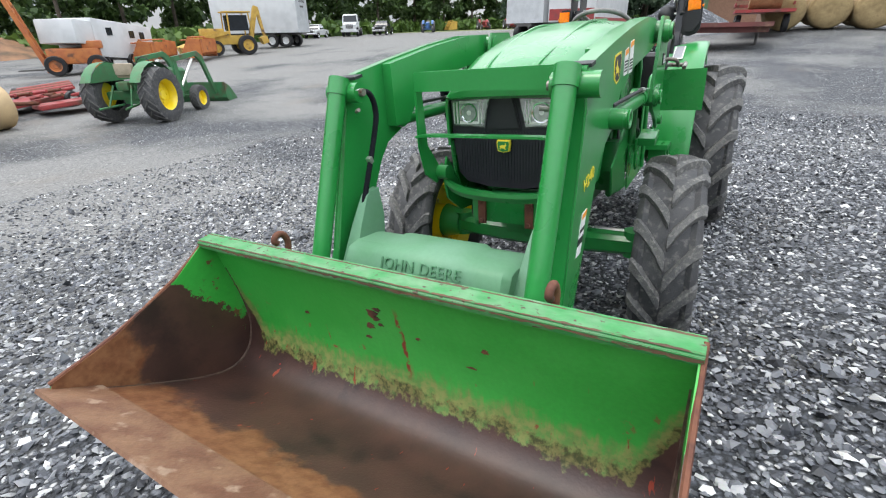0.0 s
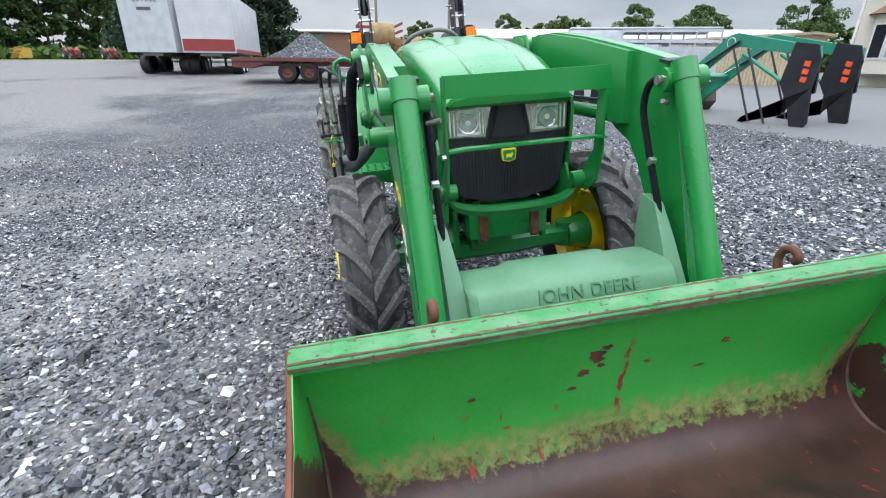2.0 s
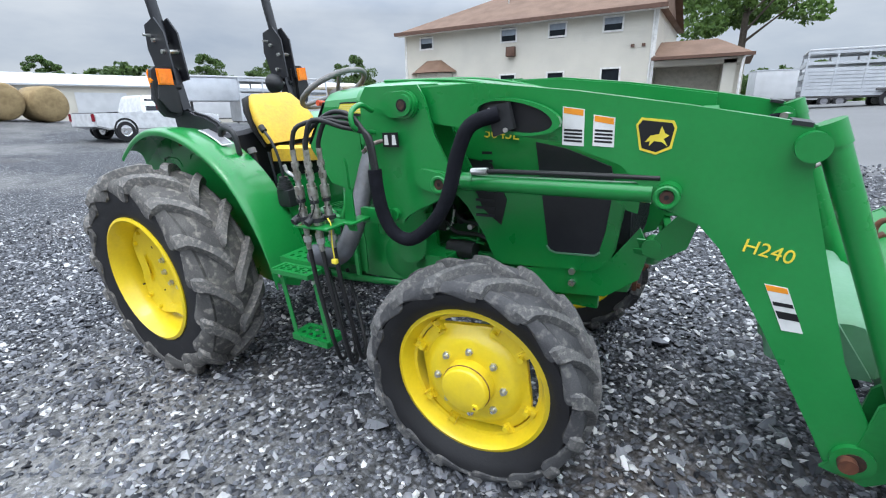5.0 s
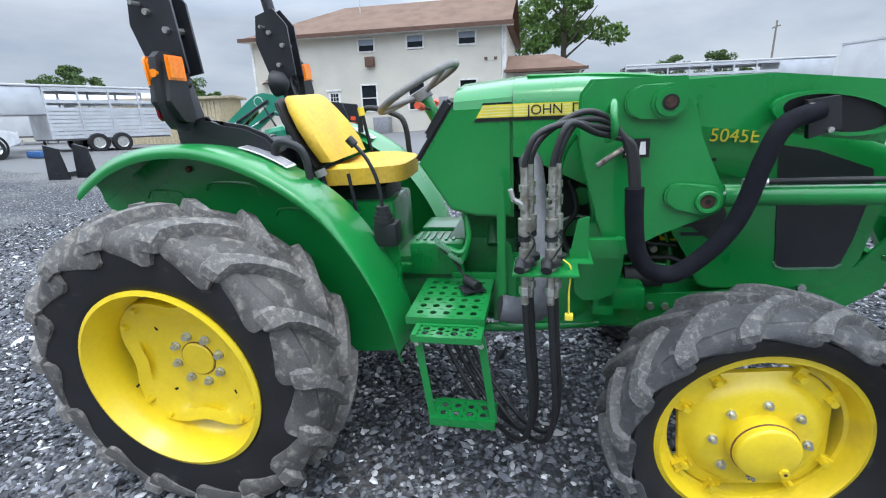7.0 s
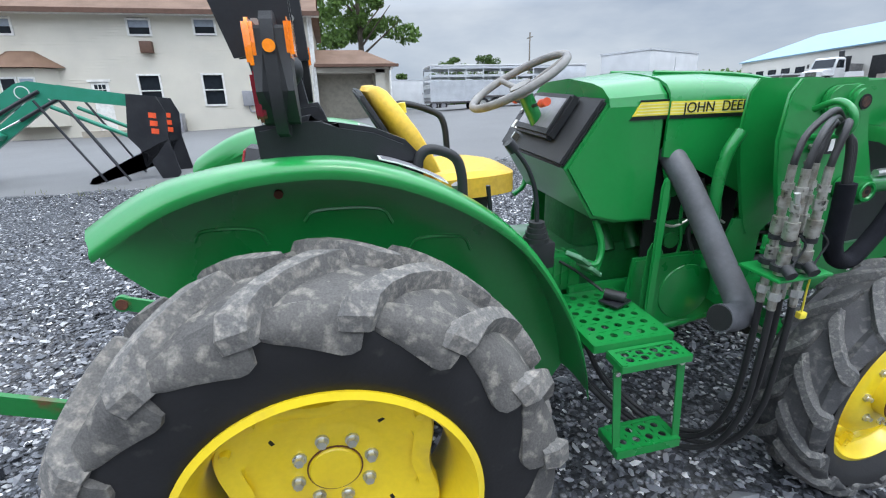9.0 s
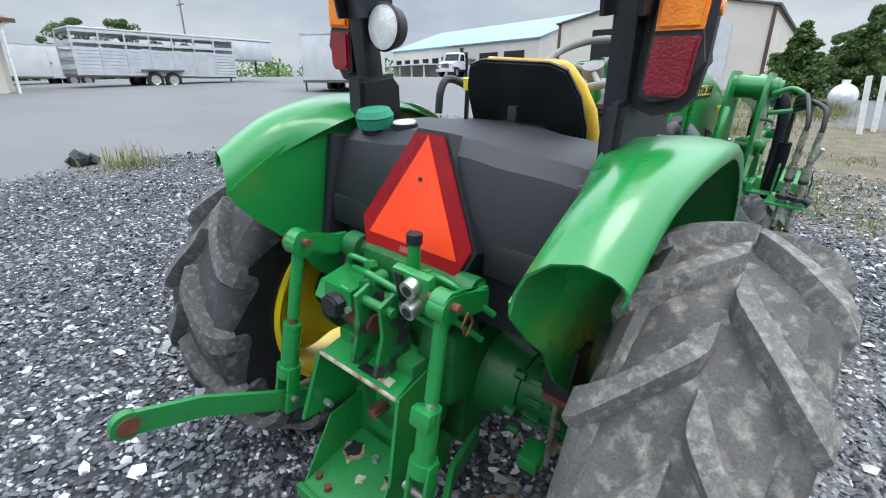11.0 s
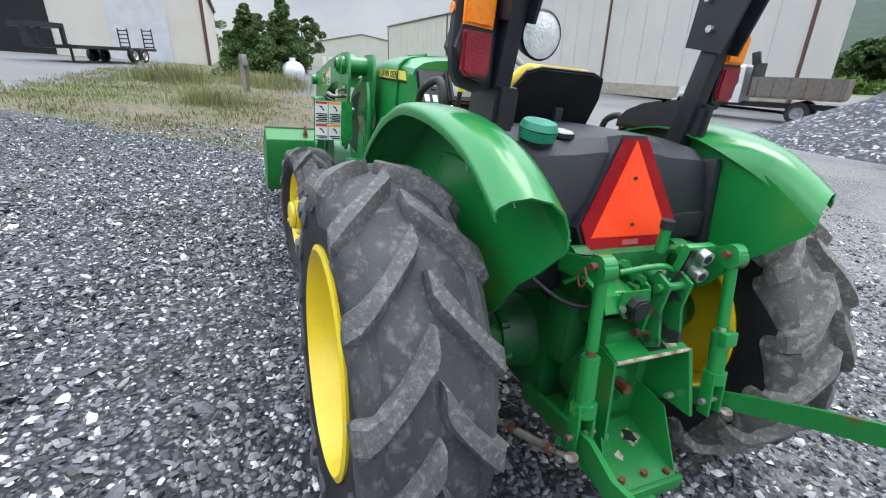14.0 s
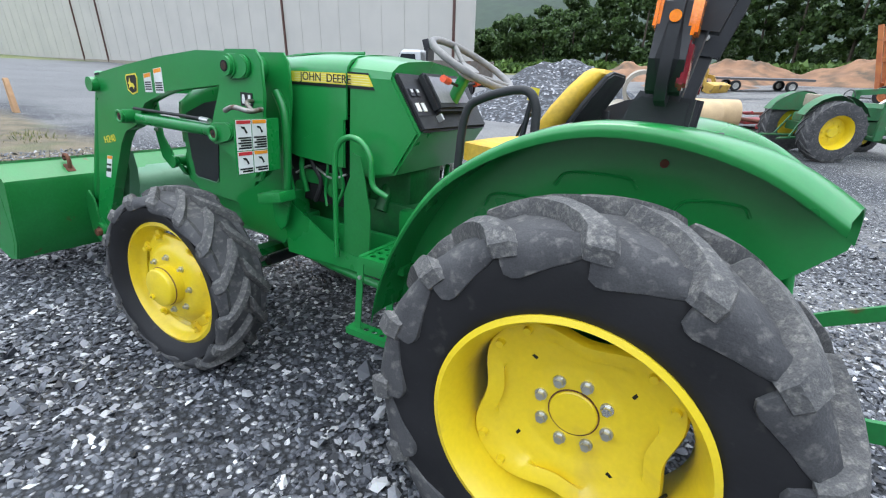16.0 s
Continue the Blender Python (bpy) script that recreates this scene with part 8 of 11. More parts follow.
GLASS = shader("window_glass", (0.018, 0.022, 0.028), 0.08, bump=0.0, fine_amount=0.0, spec=0.35)
BLIND = shader("pale_blind", (0.30, 0.34, 0.40), 0.5)
TAN_METAL = shader("tan_steel_wall", (0.60, 0.555, 0.49), 0.55, second=(0.56, 0.515, 0.455), scale=0.5, bump=0.05, fine_amount=0.04)
WHITE_WALL = shader("off_white_steel_wall", (0.52, 0.50, 0.46), 0.6, second=(0.48, 0.465, 0.43), scale=0.4, bump=0.05, fine_amount=0.04)
DARK_TRIM = shader("dark_red_brown_trim", (0.10, 0.045, 0.035), 0.5)
GREY_TRIM = shader("dark_grey_trim", (0.10, 0.095, 0.095), 0.5)
BLUE_ROOF = shader("pale_blue_steel_roof", (0.18, 0.32, 0.42), 0.45, second=(0.22, 0.36, 0.46), scale=0.7)
# near-black colour that stands for unlit rooms behind doors and windows
INTERIOR_SHADE = shader("interior_shade", (0.012, 0.012, 0.014), 0.9)
CONCRETE = shader("weathered_concrete", (0.36, 0.32, 0.26), 0.85, second=(0.28, 0.25, 0.20), scale=3, bump=0.4, bump_scale=40)
CLAY = shader("tan_clay_pipe", (0.50, 0.36, 0.20), 0.75, second=(0.42, 0.30, 0.17), scale=2, bump=0.3)
RED_M = shader("faded_red_paint", (0.30, 0.035, 0.035), 0.55, second=(0.22, 0.04, 0.04), scale=3, third=(0.12, 0.05, 0.035))
OX_RED = shader("oxide_red_deck", (0.16, 0.045, 0.04), 0.6, second=(0.11, 0.04, 0.035), scale=2, third=(0.20, 0.10, 0.07))
ORANGE_M = shader("faded_orange_paint", (0.48, 0.16, 0.045), 0.6, second=(0.38, 0.11, 0.04), scale=3, third=(0.14, 0.06, 0.035))
YEL_M = shader("old_yellow_paint", (0.52, 0.33, 0.06), 0.6, second=(0.42, 0.25, 0.05), scale=3, third=(0.14, 0.08, 0.04))
BLUE_M = shader("blue_paint", (0.05, 0.14, 0.34), 0.45)
OLD_GREEN = shader("faded_green_paint", (0.03, 0.16, 0.06), 0.6, second=(0.05, 0.13, 0.055), scale=5, third=(0.09, 0.06, 0.035))
TEAL_GREEN = shader("blue_green_paint", (0.015, 0.20, 0.12), 0.42, second=(0.02, 0.22, 0.14), scale=5)
HAY = shader("round_bale_hay", (0.30, 0.22, 0.11), 0.95, second=(0.22, 0.155, 0.075), scale=4, bump=1.0, bump_scale=60, fine=50, fine_amount=0.5)
DIRT = shader("orange_dirt", (0.27, 0.145, 0.08), 0.95, second=(0.18, 0.10, 0.06), scale=0.8, bump=1.0, bump_scale=9, third=(0.10, 0.07, 0.045), third_scale=0.6, third_spread=(0.5, 0.66))
WOOD_G = shader("grey_weathered_wood", (0.24, 0.21, 0.18), 0.85, second=(0.18, 0.16, 0.14), scale=4, bump=0.4, stretch=(1, 1, 0.2))
BARK = shader("bark", (0.10, 0.08, 0.06), 0.9, second=(0.07, 0.055, 0.045), scale=6, bump=0.8, bump_scale=20)
CAR_W = shader("white_car_paint", (0.70, 0.71, 0.72), 0.22, bump=0.0, coat=0.6, fine_amount=0.02)
CAR_K = shader("black_car_paint", (0.012, 0.013, 0.016), 0.22, bump=0.0, coat=0.6)


def slate_heap():
    m = bpy.data.materials.new("piled_slate_gravel")
    m.use_nodes = True
    n, l = m.node_tree.nodes, m.node_tree.links
    p = n["Principled BSDF"]
    p.inputs["Roughness"].default_value = 0.75
    co, v, pick, ramp, b = (n.new(k) for k in ("ShaderNodeTexCoord", "ShaderNodeTexVoronoi", "ShaderNodeSeparateColor", "ShaderNodeValToRGB", "ShaderNodeBump"))
    v.inputs["Scale"].default_value = 11.0
    l.new(co.outputs["Object"], v.inputs["Vector"])
    l.new(v.outputs["Color"], pick.inputs[0])
    l.new(pick.outputs[0], ramp.inputs["Fac"])
    ramp.color_ramp.interpolation = "CONSTANT"
    e = ramp.color_ramp.elements
    e[0].position, e[0].color = 0.0, (0.019, 0.021, 0.027, 1)
    e[1].position, e[1].color = 0.4, (0.040, 0.045, 0.055, 1)
    for pos, c in ((0.7, (0.11, 0.118, 0.135)), (0.92, (0.30, 0.30, 0.31))):
        x = e.new(pos)
        x.color = (*c, 1)
    l.new(ramp.outputs["Color"], p.inputs["Base Color"])
    b.inputs["Strength"].default_value, b.inputs["Distance"].default_value = 1.0, 0.08
    l.new(pick.outputs[1], b.inputs["Height"])
    l.new(b.outputs["Normal"], p.inputs["Normal"])
    return m


SLATE_PILE = slate_heap()


def put(x, y, turn=0.0, dz=0.0):
    return Matrix.Translation((x, y, ground(x, y) + dz)) @ pose(0, 0, 0, 0, 0, turn)


def road_wheel(parent, x, y, r, w, s, hub=STEEL):
    t = solo("tyre", lambda bm: lathe(bm, [(r * 0.58, -w / 2), (r * 0.93, -w / 2), (r, -w * 0.36), (r, w * 0.36), (r * 0.93, w / 2), (r * 0.58, w / 2)], (x, y, r), seg=28), SIDEWALL, parent)
    solo("wheel_rim", lambda bm: lathe(bm, [(0.0, 0.38 * w), (r * 0.2, 0.40 * w), (r * 0.25, 0.3 * w), (r * 0.5, 0.30 * w), (r * 0.585, 0.5 * w), (r * 0.6, 0.4 * w)], (x, y, r), seg=24, sign=s), hub, t)
    return t


# house
HOUSE = thing("house", Matrix.Translation((0, 0, 0.0)), "two-storey cream sided house with a brown shingle roof", "house")
HX0, HX1, HY, HD, HB, HE = -15.1, -0.62, 23.3, 9.0, 0.6, 6.05


def lapped(bm, x0, x1, y, z0, z1, holes=(), pitch=0.125, axis="x", out=-1):
    """Lapped siding boards, cut round the openings (u0, u1, z0, z1)."""
    z = z0
    while z < z1 - 1e-4:
        t = min(z + pitch, z1)
        cuts = sorted((a, b) for a, b, c, d in holes if c < t - 0.01 and d > z + 0.01)
        runs, u = [], x0
        for a, b in cuts:
            runs.append((u, a))
            u = b
        runs.append((u, x1))
        for a, b in runs:
            if b - a < 0.02:
                continue
            lo, hi = out * 0.022, out * 0.004
            if axis == "x":
                q = [(a, y + lo, z), (b, y + lo, z), (b, y + hi, t), (a, y + hi, t)]
                u2 = [(a, y, z), (b, y, z), (b, y + lo, z), (a, y + lo, z)]
            else:
                q = [(y + lo, a, z), (y + lo, b, z), (y + hi, b, t), (y + hi, a, t)]
                u2 = [(y, a, z), (y, b, z), (y + lo, b, z), (y + lo, a, z)]
            for pts in (q, u2):
                bm.faces.new([bm.verts.new(p) for p in pts])
        z = t


WIN_UP = [(-13.55, 5.15, 0.85, 0.6), (-8.2 + 0.05, 5.15, 0.85, 0.6), (-5.4, 5.2, 0.85, 0.6), (-2.6, 5.22, 0.85, 0.6)]
WIN_LOW = [(-8.15, 2.05, 0.85, 1.35), (-5.4, 2.05, 0.85, 1.35), (-2.55, 1.95, 0.85, 1.5)]
holes = [(x - w / 2, x + w / 2, z, z + h) for x, z, w, h in WIN_UP + WIN_LOW] + [(-10.62, -9.88, 1.0, 3.15), (-14.1, -12.0, 1.4, 3.4)]
bm = bm_new()
lapped(bm, HX0, HX1, HY, HB, HE, holes)
part("front_wall", bm, SIDING, HOUSE, "cream lapped vinyl siding", 20)
bm = bm_new()
lapped(bm, HY, HY + HD, HX1, HB, HE, (), axis="y", out=1)
part("side_wall", bm, SIDING, HOUSE, "", 20)
bm = bm_new()
lapped(bm, HY, HY + HD, HX0, HB, HE, (), axis="y", out=-1)
part("side_wall", bm, SIDING, HOUSE, "", 20)
boxed("inner_core", ((HX0 + HX1) / 2, HY + HD / 2 + 0.15, (HB + HE) / 2), (HX1 - HX0 - 0.1, HD - 0.1, HE - HB), INTERIOR_SHADE, HOUSE)
for sx in (HX0, HX1):
    boxed("corner_board", (sx, HY - 0.012, (HB + HE) / 2), (0.14, 0.06, HE - HB), TRIM_W, HOUSE)


def roof(bm):
    o = 0.55
    x0, x1, y0, y1, r = HX0 - o, HX1 + 0.35, HY - o, HY + HD + o, HE + 2.35
    ym = (y0 + y1) / 2
    a, b, c, d = (x0, y0, HE), (x1, y0, HE), (x1, y1, HE), (x0, y1, HE)
    p, q = (x0 + 4.6, ym, r), (x1, ym, r)
    for f in ((a, b, q, p), (c, d, p, q), (d, a, p), (a, d, c, b)):
        bm.faces.new([bm.verts.new(v) for v in f])
    bmesh.ops.remove_doubles(bm, verts=bm.verts[:], dist=0.001)
    g = [bm.verts.new((HX1 - 0.01, HY, HE)), bm.verts.new((HX1 - 0.01, HY + HD, HE)), bm.verts.new((HX1 - 0.01, ym, r - 0.25))]
    bm.faces.new(g)


solo("roof", roof, ROOF, HOUSE, "brown shingle roof, hipped at one end", 10)
boxed("fascia", ((HX0 + HX1) / 2, HY - 0.56, HE - 0.02), (HX1 - HX0 + 0.95, 0.05, 0.2), FASCIA, HOUSE)
boxed("soffit", ((HX0 + HX1) / 2, HY - 0.28, HE - 0.09), (HX1 - HX0 + 0.9, 0.52, 0.03), TRIM_W, HOUSE)


def sash(x, z, w, h, two):
    e = new("window")
    e.parent = HOUSE
    fr = bm_new()
    for cx, cz, sx, sz in ((x, z + h + 0.03, w + 0.16, 0.08), (x, z - 0.03, w + 0.16, 0.08), (x - w / 2 - 0.04, z + h / 2, 0.08, h), (x + w / 2 + 0.04, z + h / 2, 0.08, h)) + (((x, z + h / 2, w, 0.05),) if two else ()):
        box(fr, (cx, HY - 0.03, cz), (sx, 0.07, sz))
    part("window_frame", fr, TRIM_W, e)
    boxed("pane", (x, HY + 0.03, z + h * 0.25), (w, 0.01, h * 0.5), GLASS, e)
    boxed("pane", (x, HY + 0.035, z + h * 0.75), (w, 0.01, h * 0.5), GLASS if two else BLIND, e)


for x, z, w, h in WIN_UP:
    sash(x, z, w, h, False)
for x, z, w, h in WIN_LOW:
    sash(x, z, w, h, True)
dr = boxed("door", (-10.25, HY + 0.02, 2.07), (0.74, 0.05, 2.15), TRIM_W, HOUSE, None, 0.01, "white door with a nine-light window")
boxed("door_glass", (-10.25, HY - 0.01, 2.72), (0.46, 0.02, 0.62), GLASS, dr)
for i in (-1, 1):
    boxed("muntin", (-10.25 + 0.077 * i, HY - 0.025, 2.72), (0.025, 0.02, 0.62), TRIM_W, dr)
    boxed("muntin", (-10.25, HY - 0.025, 2.72 + 0.1 * i), (0.46, 0.02, 0.025), TRIM_W, dr)
boxed("door_frame", (-10.25, HY - 0.02, 3.2), (0.95, 0.08, 0.1), TRIM_W, HOUSE)
boxed("door_step", (-10.1, HY - 0.5, 0.85), (1.8, 1.0, 0.3), CONCRETE, HOUSE)


def bay(bm):
    pts = [(-14.35, HY), (-13.75, HY - 0.7), (-12.35, HY - 0.7), (-11.75, HY)]
    prism(bm, pts, 1.25, 3.7, "z")


by = solo("bay_window", bay, SIDING, HOUSE, "bay window with a small brown roof")
solo("bay_roof", lambda bm: [loft(bm, [[(-14.75, HY, 3.75), (-13.9, HY - 1.0, 3.72), (-12.2, HY - 1.0, 3.72), (-11.4, HY, 3.75)], [(-13.6, HY, 4.45), (-13.35, HY - 0.1, 4.45), (-12.75, HY - 0.1, 4.45), (-12.5, HY, 4.45)]], close=True, caps=True)], ROOF, by, "", 10)
for cx in (-13.4, -12.7):
    boxed("bay_frame", (cx, HY - 0.715, 2.6), (0.62, 0.04, 1.5), TRIM_W, by)
    boxed("pane", (cx, HY - 0.745, 2.6), (0.50, 0.02, 1.34), GLASS if cx < -13 else BLIND, by)
boxed("wall_lamp_box", (-7.95, HY - 0.15, 4.6), (0.5, 0.3, 0.5), FASCIA, HOUSE, None, 0.03, "brown wall ventilator box")
boxed("air_conditioner", (-7.3, HY - 0.5, 1.25), (0.9, 0.6, 0.85), GREY_PAINT, HOUSE, None, 0.02, "grey condenser unit beside the wall")
boxed("meter_box", (-3.9, HY - 0.12, 2.3), (0.5, 0.2, 0.7), GREY_PAINT, HOUSE, None, 0.02)
pipe("service_conduit", [(-3.9, HY - 0.1, 2.0), (-3.85, HY - 0.1, 1.7), (-3.5, HY - 0.1, 1.6), (-3.4, HY - 0.1, 1.0)], 0.04, GREY_PAINT, HOUSE)
pipe("downpipe", [(HX1 - 0.15, HY - 0.5, HE - 0.1), (HX1 - 0.12, HY - 0.1, HE - 0.5), (HX1 - 0.12, HY - 0.08, 1.1)], 0.045, TRIM_W, HOUSE)
for x in (-1.6, -1.1):
    boxed("vent_cap", (x, HY - 0.05, 4.45), (0.16, 0.08, 0.14), FASCIA, HOUSE)
rod("roof_mast", (-9.5, HY + 3, HE + 1.5), (-9.5, HY + 3, HE + 3.4), 0.03, STEEL, HOUSE)

# garage beside the house
GAR = thing("garage", Matrix.Identity(4), "low garage with a brown roof and closed tan door", "garage")


def garage_walls(bm):
    box(bm, (1.3, HY + 3.4, 2.3), (3.8, 5.0, 3.0))
    box(bm, (2.62, HY + 0.45, 2.2), (0.5, 0.9, 2.8))
    box(bm, (1.2, HY + 0.45, 3.55), (3.6, 0.9, 0.25))


solo("garage_wall", garage_walls, SIDING, GAR)
solo("garage_roof", lambda bm: [loft(bm, [[(-0.6, HY - 0.45, 3.78), (3.5, HY - 0.45, 3.78), (3.5, HY + 6, 3.78), (-0.6, HY + 6, 3.78)], [(-0.6, HY + 2.2, 4.75), (1.9, HY + 2.2, 4.75), (1.9, HY + 3.4, 4.75), (-0.6, HY + 3.4, 4.75)]], close=True, caps=True)], ROOF, GAR, "", 10)
boxed("gutter", (1.45, HY - 0.48, 3.74), (4.15, 0.12, 0.14), FASCIA, GAR)
gd_ = boxed("garage_door", (0.85, HY + 0.86, 2.25), (2.8, 0.05, 2.4), shader("tan_door", (0.26, 0.235, 0.19), 0.6), GAR)
for i in range(10):
    boxed("door_slat", (0.85, HY + 0.83, 1.15 + 0.24 * i), (2.8, 0.03, 0.21), gd_.data.materials[0], gd_)
pipe("downpipe", [(3.35, HY - 0.46, 3.7), (3.1, HY - 0.42, 3.4), (3.1, HY - 0.42, 1.2)], 0.05, TRIM_W, GAR)


# big steel buildings
def shed(name, m, length, depth, eave, peak, wall, roof_mat, label, gable_on_front=False, trim=DARK_TRIM, trims=(), overhang=0.0):
    """Front along local x at y = 0, depth along +y."""
    t = thing(name, m, label, "building")

    def body(bm):
        if gable_on_front:
            prism(bm, [(0, -0.6), (length, -0.6), (length, eave), (length / 2, peak), (0, eave)], 0, depth, "y")
        else:
            prism(bm, [(0, -0.6), (depth, -0.6), (depth, eave), (depth / 2, peak), (0, eave)], 0, length, "x")
    solo("wall", body, wall, t)

    def top(bm):
        o = 0.25
        if gable_on_front:
            for a, b in ((0, length / 2), (length, length / 2)):
                za, zb = eave + 0.02, peak + 0.02
                dx = -o if a == 0 else o
                f = [(a + dx, -o, za - 0.04), (b, -o, zb), (b, depth + o, zb), (a + dx, depth + o, za - 0.04)]
                bm.faces.new([bm.verts.new(p) for p in f])
        else:
            for a, b in ((0, depth / 2), (depth, depth / 2)):
                za, zb = eave + 0.02, peak + 0.02
                dy = -o if a == 0 else o
                f = [(-o, a + dy, za - 0.04), (-o, b, zb), (length + o, b, zb), (length + o, a + dy, za - 0.04)]
                bm.faces.new([bm.verts.new(p) for p in f])
        thick(bm, 0.12)
    solo("roof", top, roof_mat, t, "", 20)
    for x in trims:
        boxed("downpipe", (x, -0.07, eave / 2 - 0.2), (0.16, 0.12, eave + 0.3), trim, t)
    return t


LONG = shed("warehouse", Matrix.Translation((99.0, -28.5, 0.3)) @ pose(0, 0, 0, 0, 0, 180), 82.5, 3.0, 8.2, 8.8, WHITE_WALL, GREY_TRIM, "long off-white steel warehouse with dark trim", trims=(0.1, 31.0, 36.5, 66.0, 82.4), trim=DARK_TRIM)
boxed("base_course", (41, -0.06, -0.2), (82.4, 0.1, 0.9), CONCRETE, LONG)
for i in range(1, 40):
    boxed("wall_rib", (2.06 * i, -0.015, 4.0), (0.05, 0.035, 8.3), WHITE_WALL, LONG)
shed("far_warehouse", Matrix.Translation((118, -14, 0.8)) @ pose(0, 0, 0, 0, 0, -100), 26, 30, 4.6, 7.0, WHITE_WALL, GREY_TRIM, "distant white steel building", gable_on_front=True)
TAN = shed("tan_building", Matrix.Translation((38, 17.8, 1.2)) @ pose(0, 0, 0, 0, 0, -90), 15.0, 24, 5.2, 6.7, TAN_METAL, GREY_TRIM, "tan steel building with an open dark doorway", gable_on_front=True)
# black sheet on the closed wall for the shade inside the doorway
boxed("doorway", (4.5, -0.02, 2.25), (3.2, 0.06, 4.5), INTERIOR_SHADE, TAN)
boxed("overhead_door", (11.0, -0.03, 2.2), (3.4, 0.08, 4.4), WHITE_METAL, TAN)
boxed("side_door", (1.9, -0.03, 1.1), (0.9, 0.08, 2.2), WHITE_METAL, TAN)
boxed("door_light", (1.9, -0.08, 1.6), (0.4, 0.03, 0.7), GLASS, TAN)
for x in (0.05, 14.95):
    boxed("corner_trim", (x, -0.03, 2.4), (0.22, 0.12, 5.6), DARK_TRIM, TAN)
boxed("eave_trim", (14.98, 12, 5.15), (0.2, 24, 0.2), DARK_TRIM, TAN)
BLUE = shed("blue_roof_building", Matrix.Translation((51, 50, 1.6)) @ pose(0, 0, 0, 0, 0, -104), 28.0, 18, 4.4, 7.4, WHITE_WALL, BLUE_ROOF, "long white workshop with a pale blue roof")
# black sheets on the wall paint the shade of three open bays
for x in (14.5, 20.5, 24.5):
    boxed("bay_opening", (x, -0.02, 1.7), (3.0, 0.06, 3.4), INTERIOR_SHADE, BLUE)
for i in range(5):
    boxed("window", (1.6 + 2.2 * i, -0.03, 2.9), (1.3, 0.06, 0.6), GLASS, BLUE)
boxed("porch_roof", (6, -1.4, 2.4), (12, 3.0, 0.15), WHITE_METAL, BLUE)
for i in range(5):
    boxed("porch_post", (0.4 + 2.8 * i, -2.7, 0.9), (0.16, 0.16, 3.0), WHITE_METAL, BLUE)
LOW = shed("low_shed", Matrix.Translation((-39.5, 10.3, 0.85)) @ pose(0, 0, 0, 0, 0, 72), 30.0, 10, 2.7, 3.7, SIDING, WHITE_METAL, "low cream storage building")
boxed("overhead_door", (5.6, -0.03, 1.1), (3.2, 0.08, 2.3), WHITE_METAL, LOW)
for i in range(4):
    boxed("window", (10.5 + 3.4 * i, -0.03, 1.7), (1.2, 0.06, 0.7), GLASS, LOW)
BRN = shed("brown_shed", Matrix.Translation((-50, -6.5, 1.2)) @ pose(0, 0, 0, 0, 0, 86), 8.0, 10, 3.2, 3.6, shader("brown_block", (0.24, 0.13, 0.085), 0.8), WHITE_METAL, "brown block shed beyond the yard")
boxed("door", (2.4, -0.03, 1.5), (3, 0.08, 3.0), shader("green_door", (0.09, 0.17, 0.09), 0.6), BRN)
TANW = shed("storage_container", Matrix.Translation((-21.5, 19.5, 0.4)) @ pose(0, 0, 0, 0, 0, 8), 6.0, 2.4, 2.5, 2.55, shader("yellow_cream_steel", (0.56, 0.47, 0.30), 0.6), shader("cream_top", (0.5, 0.43, 0.3), 0.6), "cream steel storage container")
for i in range(28):
    boxed("corrugation", (0.2 + 0.21 * i, -0.02, 1.2), (0.09, 0.05, 2.3), TANW.children[0].data.materials[0], TANW)


# trailers
def stock_trailer(name, m, length, label, solid=0.0):
    """Aluminium slatted stock trailer; front at +x with a gooseneck nose."""
    t = thing(name, m, label, "trailer")
    h0, h1, w = 0.55, 2.45, 2.1
    nose = 2.4
    n = 13
    for i in range(n):
        z = h0 + (h1 - h0) * (i + 0.5) / n
        if i in (8, 10, 11):
            continue
        for y in (0, w):
            boxed("side_slat", ((length - nose) / 2, y, z), (length - nose, 0.05, (h1 - h0) / n * 0.86), ALU, t)
    boxed("front_wall", (length - nose, w / 2, (h0 + h1) / 2), (0.08, w, h1 - h0), ALU, t)
    boxed("nose_box", (length - nose / 2, w / 2, 1.95), (nose, w, 1.0), ALU, t, None, 0.08)
    boxed("roof", (length / 2, w / 2, h1 + 0.04), (length, w + 0.1, 0.08), WHITE_METAL, t, None, 0.03)
    boxed("floor", ((length - nose) / 2, w / 2, h0), (length - nose, w, 0.12), GREY_TRIM, t)
    for i in range(int(length - nose) + 1):
        for y in (-0.02, w + 0.02):
            boxed("side_post", (i * (length - nose) / int(length - nose), y, (h0 + h1) / 2), (0.07, 0.05, h1 - h0), ALU, t)
    boxed("fender", (length * 0.36, -0.12, 0.80), (1.9, 0.25, 0.10), GREY_TRIM, t, None, 0.04)
    for i in range(3):
        boxed("tail_gate_bar", (-0.03, w / 2, 0.9 + 0.5 * i), (0.05, w, 0.2), ALU, t)
    for x in (length * 0.36 - 0.42, length * 0.36 + 0.42):
        road_wheel(t, x, -0.05, 0.37, 0.22, -1)
        road_wheel(t, x, w + 0.05, 0.37, 0.22, 1)
    rod("landing_leg", (length - nose - 0.2, 0.2, 0), (length - nose - 0.2, 0.2, 0.7), 0.05, GREY_TRIM, t)
    rod("gooseneck", (length - 0.5, w / 2, 0.75), (length - 0.5, w / 2, 1.5), 0.06, GREY_TRIM, t)
    return t


stock_trailer("stock_trailer", put(5.6, 24.9, 0), 9.6, "bare aluminium slatted stock trailer on asphalt")
stock_trailer("stock_trailer", put(-16.9, 16.7, 247), 6.6, "white aluminium horse trailer parked on asphalt")
